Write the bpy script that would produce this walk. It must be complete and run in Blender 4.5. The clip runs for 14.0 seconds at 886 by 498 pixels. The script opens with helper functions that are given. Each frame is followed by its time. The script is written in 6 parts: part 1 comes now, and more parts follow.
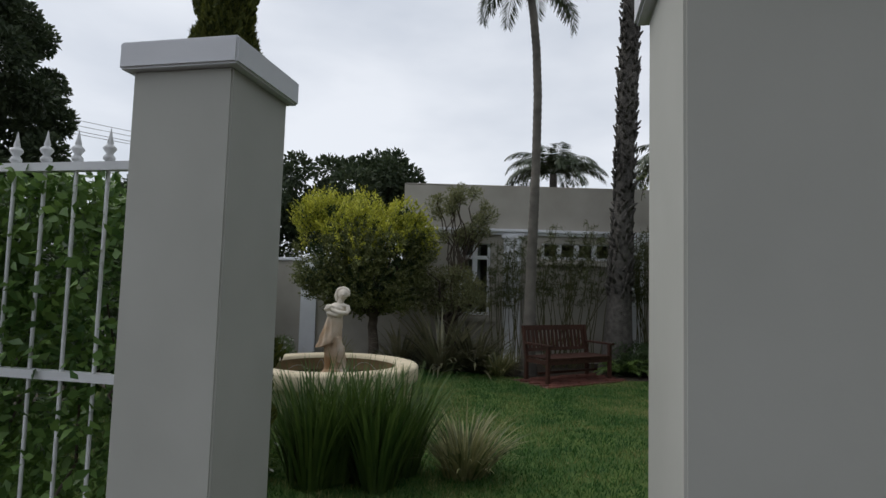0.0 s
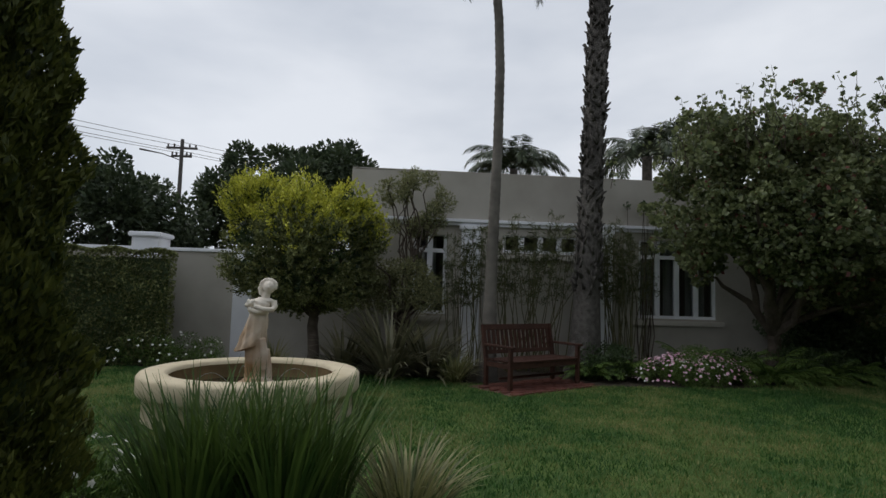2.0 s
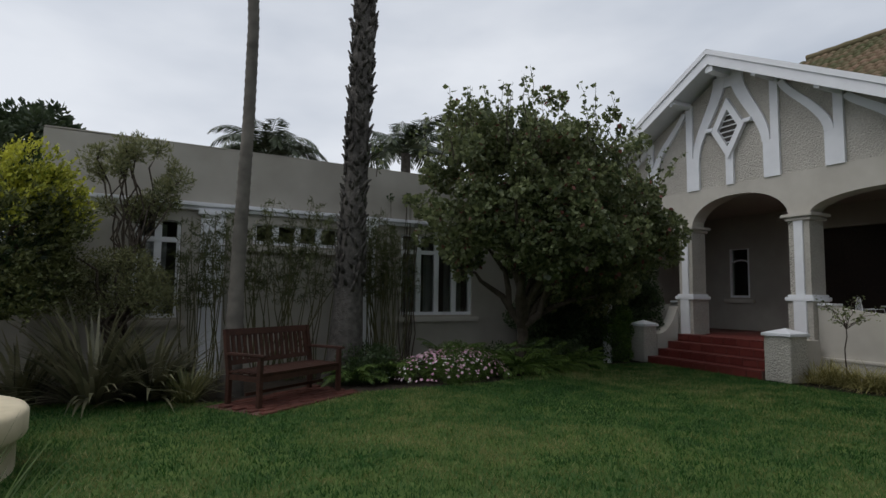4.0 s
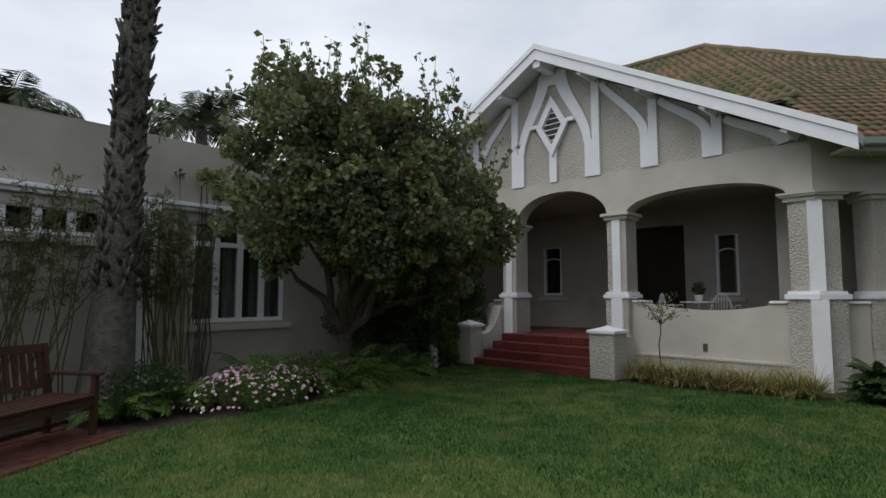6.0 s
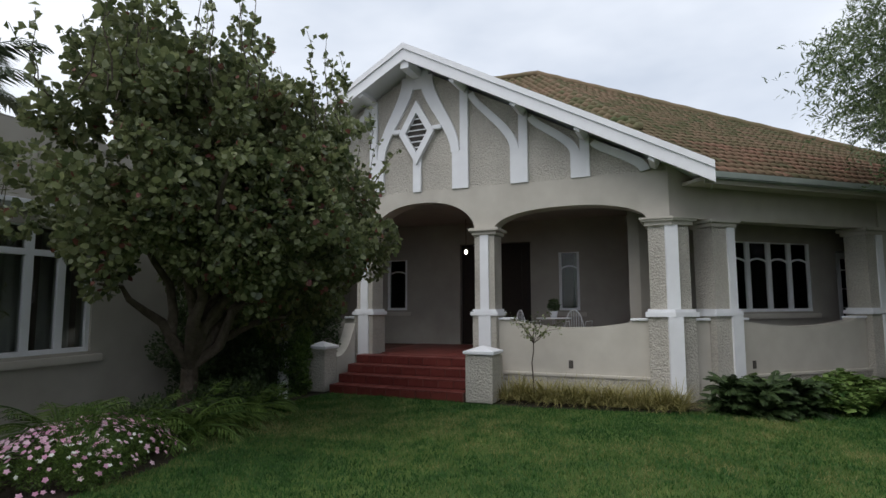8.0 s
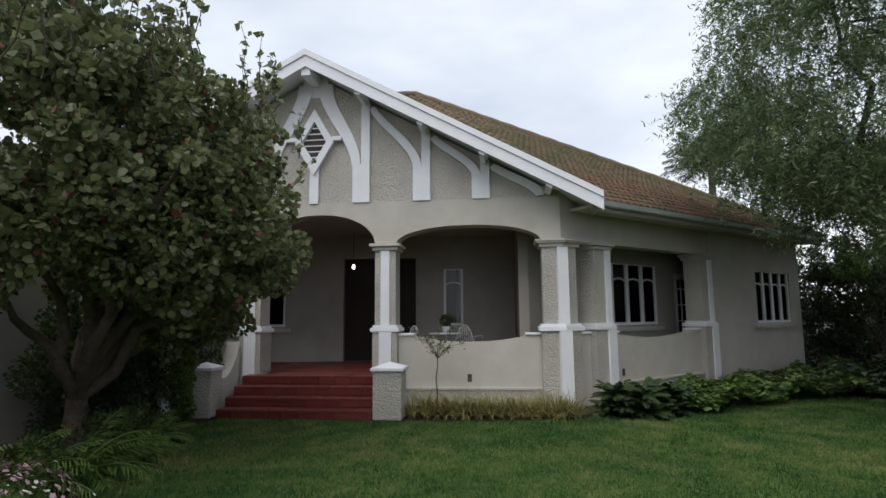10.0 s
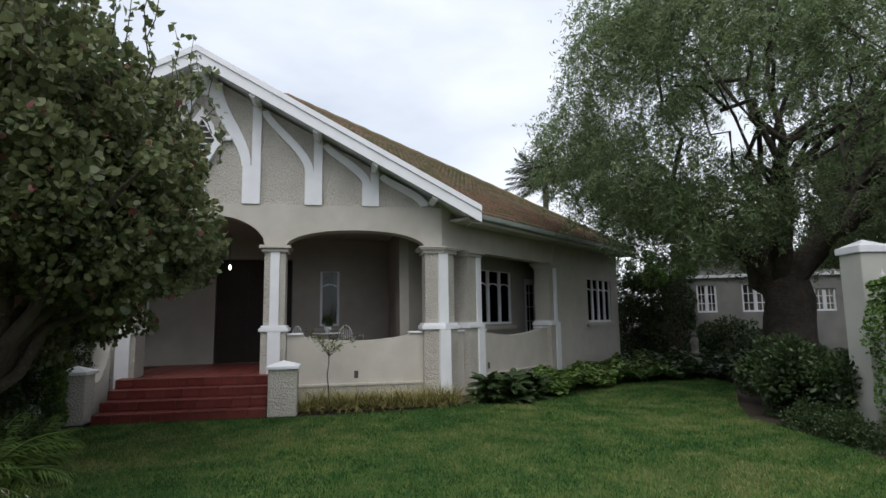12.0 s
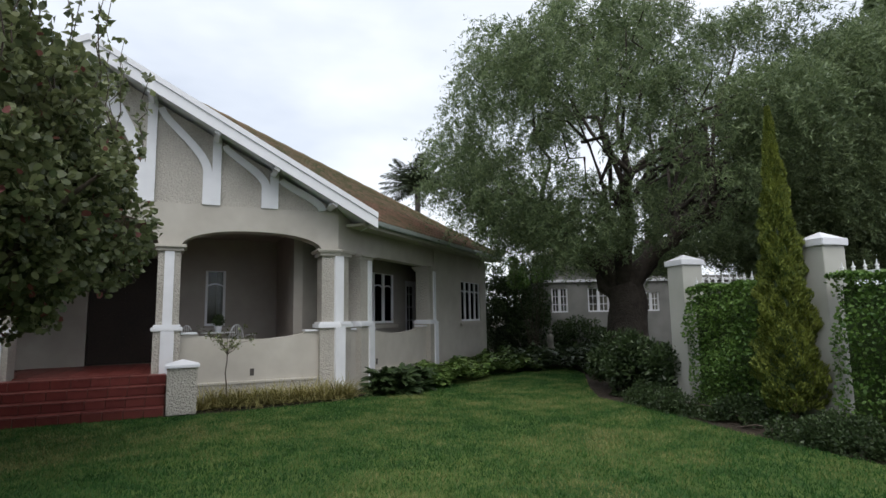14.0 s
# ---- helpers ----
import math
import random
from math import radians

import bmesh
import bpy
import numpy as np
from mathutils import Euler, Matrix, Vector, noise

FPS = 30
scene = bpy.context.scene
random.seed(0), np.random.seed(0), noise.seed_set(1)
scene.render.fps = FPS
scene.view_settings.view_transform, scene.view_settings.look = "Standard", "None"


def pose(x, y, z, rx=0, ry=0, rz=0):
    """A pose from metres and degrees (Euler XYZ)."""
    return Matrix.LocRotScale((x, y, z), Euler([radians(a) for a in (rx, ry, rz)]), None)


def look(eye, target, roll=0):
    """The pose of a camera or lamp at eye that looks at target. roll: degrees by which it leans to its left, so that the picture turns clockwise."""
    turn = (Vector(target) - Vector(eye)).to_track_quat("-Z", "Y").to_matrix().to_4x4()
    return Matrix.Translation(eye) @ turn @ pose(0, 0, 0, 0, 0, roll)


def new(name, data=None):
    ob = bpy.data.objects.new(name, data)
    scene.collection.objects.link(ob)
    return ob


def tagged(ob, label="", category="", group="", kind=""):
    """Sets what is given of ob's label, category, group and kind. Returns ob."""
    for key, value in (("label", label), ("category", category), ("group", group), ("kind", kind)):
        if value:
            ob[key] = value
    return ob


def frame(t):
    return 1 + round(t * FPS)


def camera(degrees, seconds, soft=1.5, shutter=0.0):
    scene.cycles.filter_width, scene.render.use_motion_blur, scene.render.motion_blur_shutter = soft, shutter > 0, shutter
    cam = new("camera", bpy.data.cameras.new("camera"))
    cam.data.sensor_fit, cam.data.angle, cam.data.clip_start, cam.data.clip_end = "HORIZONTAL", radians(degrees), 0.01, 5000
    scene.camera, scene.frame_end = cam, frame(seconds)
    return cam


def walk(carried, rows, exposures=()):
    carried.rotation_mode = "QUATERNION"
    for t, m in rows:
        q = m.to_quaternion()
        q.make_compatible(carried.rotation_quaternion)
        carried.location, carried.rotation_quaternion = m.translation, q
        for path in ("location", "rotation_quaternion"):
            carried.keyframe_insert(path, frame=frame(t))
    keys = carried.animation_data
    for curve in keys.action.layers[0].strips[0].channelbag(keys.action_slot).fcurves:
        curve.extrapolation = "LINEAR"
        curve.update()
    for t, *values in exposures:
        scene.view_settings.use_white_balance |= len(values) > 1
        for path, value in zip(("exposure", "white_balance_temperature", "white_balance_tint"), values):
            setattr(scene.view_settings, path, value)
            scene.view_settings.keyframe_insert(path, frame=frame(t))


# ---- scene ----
cam = camera(76.6, 14.0)
# seconds, eye, heading, tilt, lean
ROWS = [
    (0.0, 0.089, 0.068, 1.554, -0.55, 4.07, -1.65),
    (0.5, 0.135, 0.390, 1.523, -1.06, 4.11, -1.66),
    (1.0, 0.164, 0.664, 1.492, -1.58, 4.13, -1.80),
    (1.5, 0.197, 0.965, 1.476, -2.49, 4.17, -1.72),
    (2.0, 0.246, 1.269, 1.448, -4.79, 4.34, -1.71),
    (2.5, 0.262, 1.585, 1.465, -10.38, 4.37, -1.61),
    (3.0, 0.319, 1.834, 1.437, -16.95, 4.65, -1.22),
    (3.5, 0.394, 2.078, 1.450, -22.89, 4.63, -1.04),
    (4.0, 0.468, 2.379, 1.428, -29.56, 4.70, -0.79),
    (6.5, 1.223, 4.163, 1.485, -53.64, 4.70, -0.03),
    (7.0, 1.246, 4.640, 1.539, -58.81, 4.63, -0.05),
    (7.5, 1.276, 5.069, 1.596, -64.97, 4.71, 0.09),
    (8.0, 1.310, 5.492, 1.644, -70.42, 5.54, 0.22),
    (10.5, 0.882, 7.008, 1.671, -91.68, 6.98, 0.58),
    (11.0, 0.680, 7.312, 1.645, -96.49, 7.06, 0.65),
    (11.5, 0.512, 7.595, 1.620, -100.69, 7.12, 0.76),
    (12.0, 0.310, 7.812, 1.601, -104.03, 7.14, 0.83),
    (12.5, 0.130, 8.037, 1.586, -107.71, 7.13, 0.92),
    (13.0, -0.032, 8.322, 1.573, -111.48, 7.09, 0.92),
    (13.5, -0.194, 8.582, 1.569, -115.19, 7.10, 0.97),
    (14.0, -0.345, 8.830, 1.573, -118.37, 6.99, 0.98),
]
walk(cam, [(t, pose(x, y, z, 90 + tilt, lean, heading)) for t, x, y, z, heading, tilt, lean in ROWS],
     exposures=[(0.0, 0.05), (1.5, -0.02), (3.0, -0.1), (4.0, -0.05), (6.5, 0.3), (8.0, 0.45), (11.0, 0.53), (14.0, 0.6)])

# ---- world and light ----
SUN_DIR = (-0.6, 0.3, 1.0)
world = bpy.data.worlds.new("overcast")
scene.world = world
world.use_nodes = True
wn, wl = world.node_tree.nodes, world.node_tree.links
wn.clear()
w_out = wn.new("ShaderNodeOutputWorld")
w_bg = wn.new("ShaderNodeBackground")
w_sky = wn.new("ShaderNodeTexSky")
w_sky.sky_type = "NISHITA"
w_sky.sun_disc = False
w_sky.sun_elevation = radians(58)
w_sky.sun_rotation = radians(-63)
w_scale = wn.new("ShaderNodeMix")
w_scale.data_type, w_scale.blend_type = "RGBA", "MULTIPLY"
w_scale.inputs["Factor"].default_value = 1.0
w_scale.inputs["B"].default_value = (0.10, 0.10, 0.10, 1)
w_co = wn.new("ShaderNodeTexCoord")
w_map = wn.new("ShaderNodeMapping")
w_map.inputs["Scale"].default_value = (1.0, 1.0, 2.6)
w_noise = wn.new("ShaderNodeTexNoise")
w_noise.inputs["Scale"].default_value = 1.7
w_noise.inputs["Detail"].default_value = 5
w_noise.inputs["Roughness"].default_value = 0.5
w_ramp = wn.new("ShaderNodeValToRGB")
w_ramp.color_ramp.elements[0].position, w_ramp.color_ramp.elements[0].color = 0.30, (0.50, 0.55, 0.635, 1)
w_ramp.color_ramp.elements[1].position, w_ramp.color_ramp.elements[1].color = 0.68, (0.85, 0.88, 0.935, 1)
w_mix = wn.new("ShaderNodeMix")
w_mix.data_type = "RGBA"
w_mix.inputs["Factor"].default_value = 0.9
wl.new(w_co.outputs["Generated"], w_map.inputs["Vector"])
wl.new(w_map.outputs["Vector"], w_noise.inputs["Vector"])
wl.new(w_noise.outputs["Fac"], w_ramp.inputs["Fac"])
wl.new(w_sky.outputs["Color"], w_scale.inputs["A"])
wl.new(w_scale.outputs["Result"], w_mix.inputs["A"])
wl.new(w_ramp.outputs["Color"], w_mix.inputs["B"])
wl.new(w_mix.outputs["Result"], w_bg.inputs["Color"])
w_bg.inputs["Strength"].default_value = 1.0
wl.new(w_bg.outputs["Background"], w_out.inputs["Surface"])
sun = new("sun", bpy.data.lights.new("sun", "SUN"))
sun.data.energy, sun.data.angle, sun.data.color = 1.25, radians(50), (1.0, 0.97, 0.93)
sun.matrix_world = look(SUN_DIR, (0, 0, 0))

# ---- materials ----


def material(name, a, b, rough=0.8, scale=8.0, fine=60.0, bump=0.3, bump_dist=0.004, metal=0.0, island=0.0, piece=0.0, through_light=0.0, coarse=1.2, spec=0.3):
    """A surface between the colours a and b by two scales of noise, with fine relief."""
    m = bpy.data.materials.new(name)
    m.use_nodes = True
    n, l = m.node_tree.nodes, m.node_tree.links
    bsdf = n["Principled BSDF"]
    co = n.new("ShaderNodeTexCoord")
    geo = n.new("ShaderNodeNewGeometry")
    big, small = n.new("ShaderNodeTexNoise"), n.new("ShaderNodeTexNoise")
    big.inputs["Scale"].default_value, small.inputs["Scale"].default_value = coarse, scale
    big.inputs["Detail"].default_value, small.inputs["Detail"].default_value = 3, 4
    l.new(geo.outputs["Position"], big.inputs["Vector"])
    l.new(geo.outputs["Position"], small.inputs["Vector"])
    add = n.new("ShaderNodeMath")
    add.operation = "ADD"
    l.new(big.outputs["Fac"], add.inputs[0])
    l.new(small.outputs["Fac"], add.inputs[1])
    last = add
    for amount, src in ((island, geo.outputs["Random Per Island"]), (piece, None)):
        if amount:
            if src is None:
                src = n.new("ShaderNodeObjectInfo").outputs["Random"]
            k = n.new("ShaderNodeMath")
            k.operation = "MULTIPLY_ADD"
            k.inputs[1].default_value = amount
            l.new(src, k.inputs[0])
            l.new(last.outputs[0], k.inputs[2])
            last = k
    rng = n.new("ShaderNodeMapRange")
    rng.inputs["From Min"].default_value = 0.7 + 0.15 * (island + piece)
    rng.inputs["From Max"].default_value = 1.3 + 0.85 * (island + piece)
    l.new(last.outputs[0], rng.inputs["Value"])
    mix = n.new("ShaderNodeMix")
    mix.data_type = "RGBA"
    mix.inputs["A"].default_value, mix.inputs["B"].default_value = (*a, 1), (*b, 1)
    l.new(rng.outputs["Result"], mix.inputs["Factor"])
    l.new(mix.outputs["Result"], bsdf.inputs["Base Color"])
    bsdf.inputs["Roughness"].default_value, bsdf.inputs["Metallic"].default_value = rough, metal
    bsdf.inputs["Specular IOR Level"].default_value = spec
    if bump:
        f = n.new("ShaderNodeTexNoise")
        f.inputs["Scale"].default_value, f.inputs["Detail"].default_value = fine, 3
        l.new(geo.outputs["Position"], f.inputs["Vector"])
        bp = n.new("ShaderNodeBump")
        bp.inputs["Strength"].default_value, bp.inputs["Distance"].default_value = bump, bump_dist
        l.new(f.outputs["Fac"], bp.inputs["Height"])
        l.new(bp.outputs["Normal"], bsdf.inputs["Normal"])
    if through_light:
        tr = n.new("ShaderNodeBsdfTranslucent")
        l.new(mix.outputs["Result"], tr.inputs["Color"])
        ms = n.new("ShaderNodeMixShader")
        ms.inputs["Fac"].default_value = through_light
        l.new(bsdf.outputs["BSDF"], ms.inputs[1])
        l.new(tr.outputs["BSDF"], ms.inputs[2])
        l.new(ms.outputs["Shader"], n["Material Output"].inputs["Surface"])
    return m


def leafy(name, a, b, rough=0.5, thin=0.25):
    return material(name, a, b, rough, 5.0, 40.0, 0.0, island=0.9, through_light=thin, coarse=0.9, spec=0.4)


def glass_material():
    m = bpy.data.materials.new("window_glass")
    m.use_nodes = True
    n, l = m.node_tree.nodes, m.node_tree.links
    n.remove(n["Principled BSDF"])
    fr = n.new("ShaderNodeFresnel")
    fr.inputs["IOR"].default_value = 1.5
    tr, gl, ms = n.new("ShaderNodeBsdfTransparent"), n.new("ShaderNodeBsdfGlossy"), n.new("ShaderNodeMixShader")
    gl.inputs["Roughness"].default_value = 0.03
    gl.inputs["Color"].default_value = (0.38, 0.38, 0.38, 1)
    tr.inputs["Color"].default_value = (0.85, 0.88, 0.87, 1)
    l.new(fr.outputs["Fac"], ms.inputs["Fac"])
    l.new(tr.outputs["BSDF"], ms.inputs[1])
    l.new(gl.outputs["BSDF"], ms.inputs[2])
    l.new(ms.outputs["Shader"], n["Material Output"].inputs["Surface"])
    return m


M_PLASTER = material("smooth_beige_plaster", (0.47, 0.44, 0.39), (0.55, 0.52, 0.465), 0.9, 3.0, 90, 0.25, 0.003)
M_ROUGH = material("rough_cast_plaster", (0.41, 0.385, 0.34), (0.57, 0.54, 0.485), 0.95, 34, 31, 0.95, 0.042)
M_WHITE = material("white_paint", (0.75, 0.76, 0.79), (0.83, 0.84, 0.87), 0.6, 4.0, 50, 0.15, 0.002)
M_GATE = material("gate_pillar_paint", (0.41, 0.41, 0.37), (0.47, 0.47, 0.43), 0.85, 2.5, 60, 0.12, 0.002)
M_GATEWHITE = material("gate_cap_paint", (0.66, 0.67, 0.70), (0.74, 0.75, 0.78), 0.7, 4.0, 60, 0.2, 0.003)
M_WING = material("wing_plaster", (0.37, 0.345, 0.30), (0.45, 0.425, 0.375), 0.9, 2.0, 80, 0.3, 0.004)
# dark colour holds the gloom of the rooms seen through the panes
M_ROOMSHADE = material("room_shade_backing", (0.16, 0.14, 0.12), (0.2, 0.18, 0.15), 0.9, 3, 30, 0.1)
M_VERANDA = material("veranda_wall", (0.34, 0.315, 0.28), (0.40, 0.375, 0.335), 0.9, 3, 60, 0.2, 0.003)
M_RED = material("red_polished_tile", (0.105, 0.022, 0.019), (0.175, 0.043, 0.035), 0.42, 9, 70, 0.2, 0.002, piece=0.5)
M_BRICK = material("paving_brick", (0.075, 0.027, 0.020), (0.135, 0.048, 0.034), 0.85, 14, 70, 0.5, 0.004, piece=0.7)
M_MORTAR = material("red_mortar", (0.09, 0.045, 0.036), (0.15, 0.075, 0.06), 0.9, 10, 60, 0.4)
M_ROOF = material("mossy_roof_tile", (0.085, 0.088, 0.046), (0.23, 0.125, 0.09), 0.9, 2.6, 30, 0.6, 0.006, piece=0.8, coarse=0.32)
M_ROOFSTUFF = material("mossy_roof_tiles", (0.072, 0.088, 0.038), (0.21, 0.14, 0.095), 0.9, 2.6, 30, 0.6, 0.006, island=0.8, coarse=0.32)
M_DOOR = material("dark_door_wood", (0.013, 0.008, 0.006), (0.028, 0.017, 0.012), 0.5, 20, 60, 0.2)
M_SOIL = material("garden_soil", (0.03, 0.023, 0.017), (0.075, 0.058, 0.042), 0.95, 14, 60, 1.0, 0.03)
M_LAWN = material("lawn_turf", (0.03, 0.085, 0.016), (0.13, 0.19, 0.045), 0.95, 6, 90, 1.0, 0.03, coarse=0.7)
M_BLADE = leafy("grass_blade", (0.024, 0.10, 0.018), (0.16, 0.25, 0.055), 0.6, 0.3)
lw = M_BLADE.node_tree
lw_mix = next(n for n in lw.nodes if n.bl_idname == "ShaderNodeMix")
lw_geo, lw_n, lw_n2, lw_r, lw_add = (lw.nodes.new(k) for k in ("ShaderNodeNewGeometry", "ShaderNodeTexNoise", "ShaderNodeTexNoise", "ShaderNodeValToRGB", "ShaderNodeMath"))
lw_n.inputs["Scale"].default_value, lw_n.inputs["Detail"].default_value = 0.42, 5
lw_n2.inputs["Scale"].default_value, lw_n2.inputs["Detail"].default_value = 1.9, 6
lw.links.new(lw_geo.outputs["Position"], lw_n.inputs["Vector"])
lw.links.new(lw_geo.outputs["Position"], lw_n2.inputs["Vector"])
lw_k = lw.nodes.new("ShaderNodeMath")
lw_k.operation = "MULTIPLY_ADD"
lw_k.inputs[1].default_value = 0.36
lw.links.new(lw_geo.outputs["Random Per Island"], lw_k.inputs[0])
lw.links.new(lw_n.outputs["Fac"], lw_add.inputs[0])
lw.links.new(lw_n2.outputs["Fac"], lw_k.inputs[2])
lw.links.new(lw_k.outputs[0], lw_add.inputs[1])
lw_h = lw.nodes.new("ShaderNodeMath")
lw_h.operation = "MULTIPLY"
lw_h.inputs[1].default_value = 0.5
lw.links.new(lw_add.outputs[0], lw_h.inputs[0])
lw.links.new(lw_h.outputs[0], lw_r.inputs["Fac"])
lw_e = lw_r.color_ramp.elements
lw_e[0].position, lw_e[0].color = 0.45, (0.012, 0.068, 0.010, 1)
lw_e[1].position, lw_e[1].color = 0.71, (0.27, 0.265, 0.10, 1)
lw_m = lw_e.new(0.59)
lw_m.color = (0.047, 0.138, 0.022, 1)
for k in list(lw_mix.outputs["Result"].links):
    lw.links.new(lw_r.outputs["Color"], k.to_socket)
M_STONE = material("cream_fountain_stone", (0.50, 0.43, 0.29), (0.66, 0.58, 0.42), 0.85, 5, 60, 0.4, 0.004)
M_BASIN = material("algae_basin", (0.10, 0.07, 0.03), (0.20, 0.13, 0.06), 0.8, 6, 40, 0.4)
M_STATUE = material("weathered_statue_stone", (0.36, 0.22, 0.11), (0.70, 0.64, 0.55), 0.85, 3.0, 60, 0.5, 0.004, coarse=1.6)
st = M_STATUE.node_tree
st_geo, st_sep, st_rng, st_add = (st.nodes.new(k) for k in ("ShaderNodeNewGeometry", "ShaderNodeSeparateXYZ", "ShaderNodeMapRange", "ShaderNodeMath"))
st_mix = next(n for n in st.nodes if n.bl_idname == "ShaderNodeMix")
st_old = st_mix.inputs["Factor"].links[0].from_socket
st_rng.inputs["From Min"].default_value, st_rng.inputs["From Max"].default_value = 0.55, 1.15
st_rng.inputs["To Min"].default_value, st_rng.inputs["To Max"].default_value = -0.45, 0.45
st_add.use_clamp = True
st.links.new(st_geo.outputs["Position"], st_sep.inputs["Vector"])
st.links.new(st_sep.outputs["Z"], st_rng.inputs["Value"])
st.links.new(st_rng.outputs["Result"], st_add.inputs[0])
st.links.new(st_old, st_add.inputs[1])
st.links.new(st_add.outputs[0], st_mix.inputs["Factor"])
M_OLDSTONE = material("grey_lichen_stone", (0.13, 0.125, 0.11), (0.26, 0.25, 0.22), 0.9, 6, 50, 0.5)
M_BENCH = material("dark_bench_wood", (0.036, 0.017, 0.012), (0.08, 0.035, 0.024), 0.55, 18, 60, 0.3, 0.002)
M_BARK = material("grey_brown_bark", (0.055, 0.042, 0.032), (0.13, 0.105, 0.085), 0.95, 9, 25, 1.0, 0.03)
M_PALMBARK = material("palm_bark", (0.045, 0.041, 0.037), (0.15, 0.138, 0.125), 0.95, 12, 35, 1.0, 0.03)
M_PEPPERBARK = material("dark_fissured_bark", (0.028, 0.023, 0.019), (0.08, 0.066, 0.055), 0.95, 9, 22, 1.0, 0.04)
M_RINGBARK = material("ringed_palm_bark", (0.085, 0.078, 0.068), (0.17, 0.155, 0.135), 0.9, 6, 30, 0.6, 0.01)
M_METAL = material("white_fence_metal", (0.62, 0.63, 0.64), (0.74, 0.75, 0.76), 0.5, 6, 40, 0.1)
M_DARKMETAL = material("dark_pole_metal", (0.06, 0.055, 0.05), (0.1, 0.09, 0.08), 0.6, 6, 40, 0.2)
M_GLASS = glass_material()
M_CURTAIN = material("grey_curtain", (0.42, 0.41, 0.39), (0.52, 0.51, 0.48), 0.9, 4, 50, 0.2)
L_YELLOW = leafy("golden_leaf", (0.16, 0.2, 0.022), (0.72, 0.70, 0.10), 0.45, 0.3)
L_DARKPRIVET = leafy("olive_leaf", (0.045, 0.06, 0.02), (0.27, 0.29, 0.11))
L_SHRUB = leafy("dark_shrub_leaf", (0.045, 0.07, 0.027), (0.30, 0.33, 0.155), 0.32, 0.4)
L_REDTIP = leafy("russet_leaf", (0.16, 0.05, 0.05), (0.28, 0.11, 0.08))
L_PEPPER = leafy("pepper_tree_leaf", (0.055, 0.09, 0.04), (0.25, 0.32, 0.15), 0.45, 0.4)
L_CYPRESS = leafy("cypress_spray", (0.026, 0.044, 0.012), (0.18, 0.195, 0.035), 0.7)
L_GOLDCYPRESS = leafy("golden_cypress_spray", (0.04, 0.075, 0.014), (0.27, 0.31, 0.055), 0.7)
L_HEDGE = leafy("hedge_leaf", (0.045, 0.11, 0.026), (0.19, 0.31, 0.07), 0.45)
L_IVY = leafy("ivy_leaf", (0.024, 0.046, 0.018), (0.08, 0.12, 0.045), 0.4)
L_BAMBOO = leafy("bamboo_leaf", (0.036, 0.054, 0.019), (0.125, 0.135, 0.05))
L_SILVER = leafy("silver_shrub_leaf", (0.085, 0.10, 0.042), (0.31, 0.31, 0.15), 0.6)
L_STRAP = leafy("dark_strap_leaf", (0.04, 0.045, 0.024), (0.33, 0.31, 0.19), 0.33)
L_VARI = leafy("variegated_strap_leaf", (0.05, 0.075, 0.02), (0.40, 0.37, 0.18), 0.5)
L_AGAP = leafy("deep_green_strap_leaf", (0.028, 0.064, 0.014), (0.11, 0.17, 0.038), 0.6)
L_DRY = leafy("straw_grass_leaf", (0.16, 0.16, 0.05), (0.42, 0.37, 0.15), 0.6)
L_FERN = leafy("fern_frond", (0.045, 0.10, 0.022), (0.19, 0.28, 0.065), 0.5)
L_HOSTA = leafy("broad_groundcover_leaf", (0.035, 0.085, 0.02), (0.24, 0.34, 0.10), 0.4)
L_PALM = leafy("palm_leaflet", (0.02, 0.036, 0.018), (0.08, 0.10, 0.05), 0.45, 0.12)
L_FAR = leafy("far_tree_leaf", (0.024, 0.04, 0.02), (0.07, 0.095, 0.042), 0.6)
M_PINK = material("pink_daisy_petal", (0.60, 0.25, 0.40), (0.80, 0.60, 0.68), 0.7, 9, 30, 0, island=0.9, through_light=0.2)
M_WHITEPETAL = material("white_daisy_petal", (0.66, 0.66, 0.6), (0.8, 0.8, 0.76), 0.7, 9, 30, 0, island=0.5, through_light=0.2)

# ---- mesh helpers ----


def raw_mesh(name, v, f, mat, smooth=False):
    """A mesh from arrays of vertices and of faces that all have the same number of corners."""
    v, f = np.asarray(v, np.float32), np.asarray(f, np.int32)
    me = bpy.data.meshes.new(name)
    me.vertices.add(len(v))
    me.vertices.foreach_set("co", v.ravel())
    me.loops.add(f.size)
    me.loops.foreach_set("vertex_index", f.ravel())
    me.polygons.add(len(f))
    me.polygons.foreach_set("loop_start", np.arange(0, f.size, f.shape[1], dtype=np.int32))
    if smooth:
        me.polygons.foreach_set("use_smooth", np.ones(len(f), bool))
    me.update(calc_edges=True)
    if mat:
        me.materials.append(mat)
    return me


def under(ob, parent):
    if parent is not None:
        ob.parent = parent
        ob.matrix_parent_inverse = parent.matrix_basis.inverted()
    return ob


def part_arrays(name, v, f, mat, parent=None, label="", smooth=False):
    ob = under(new(name, raw_mesh(name, v, f, mat, smooth)), parent)
    return tagged(ob, label)


def part(name, bm, mat, parent=None, label="", smooth=False):
    """Links a bmesh as one mesh object under a thing or a part."""
    bmesh.ops.recalc_face_normals(bm, faces=bm.faces)
    me = bpy.data.meshes.new(name)
    bm.to_mesh(me)
    bm.free()
    me.materials.append(mat)
    if smooth:
        me.polygons.foreach_set("use_smooth", np.ones(len(me.polygons), bool))
    return tagged(under(new(name, me), parent), label)


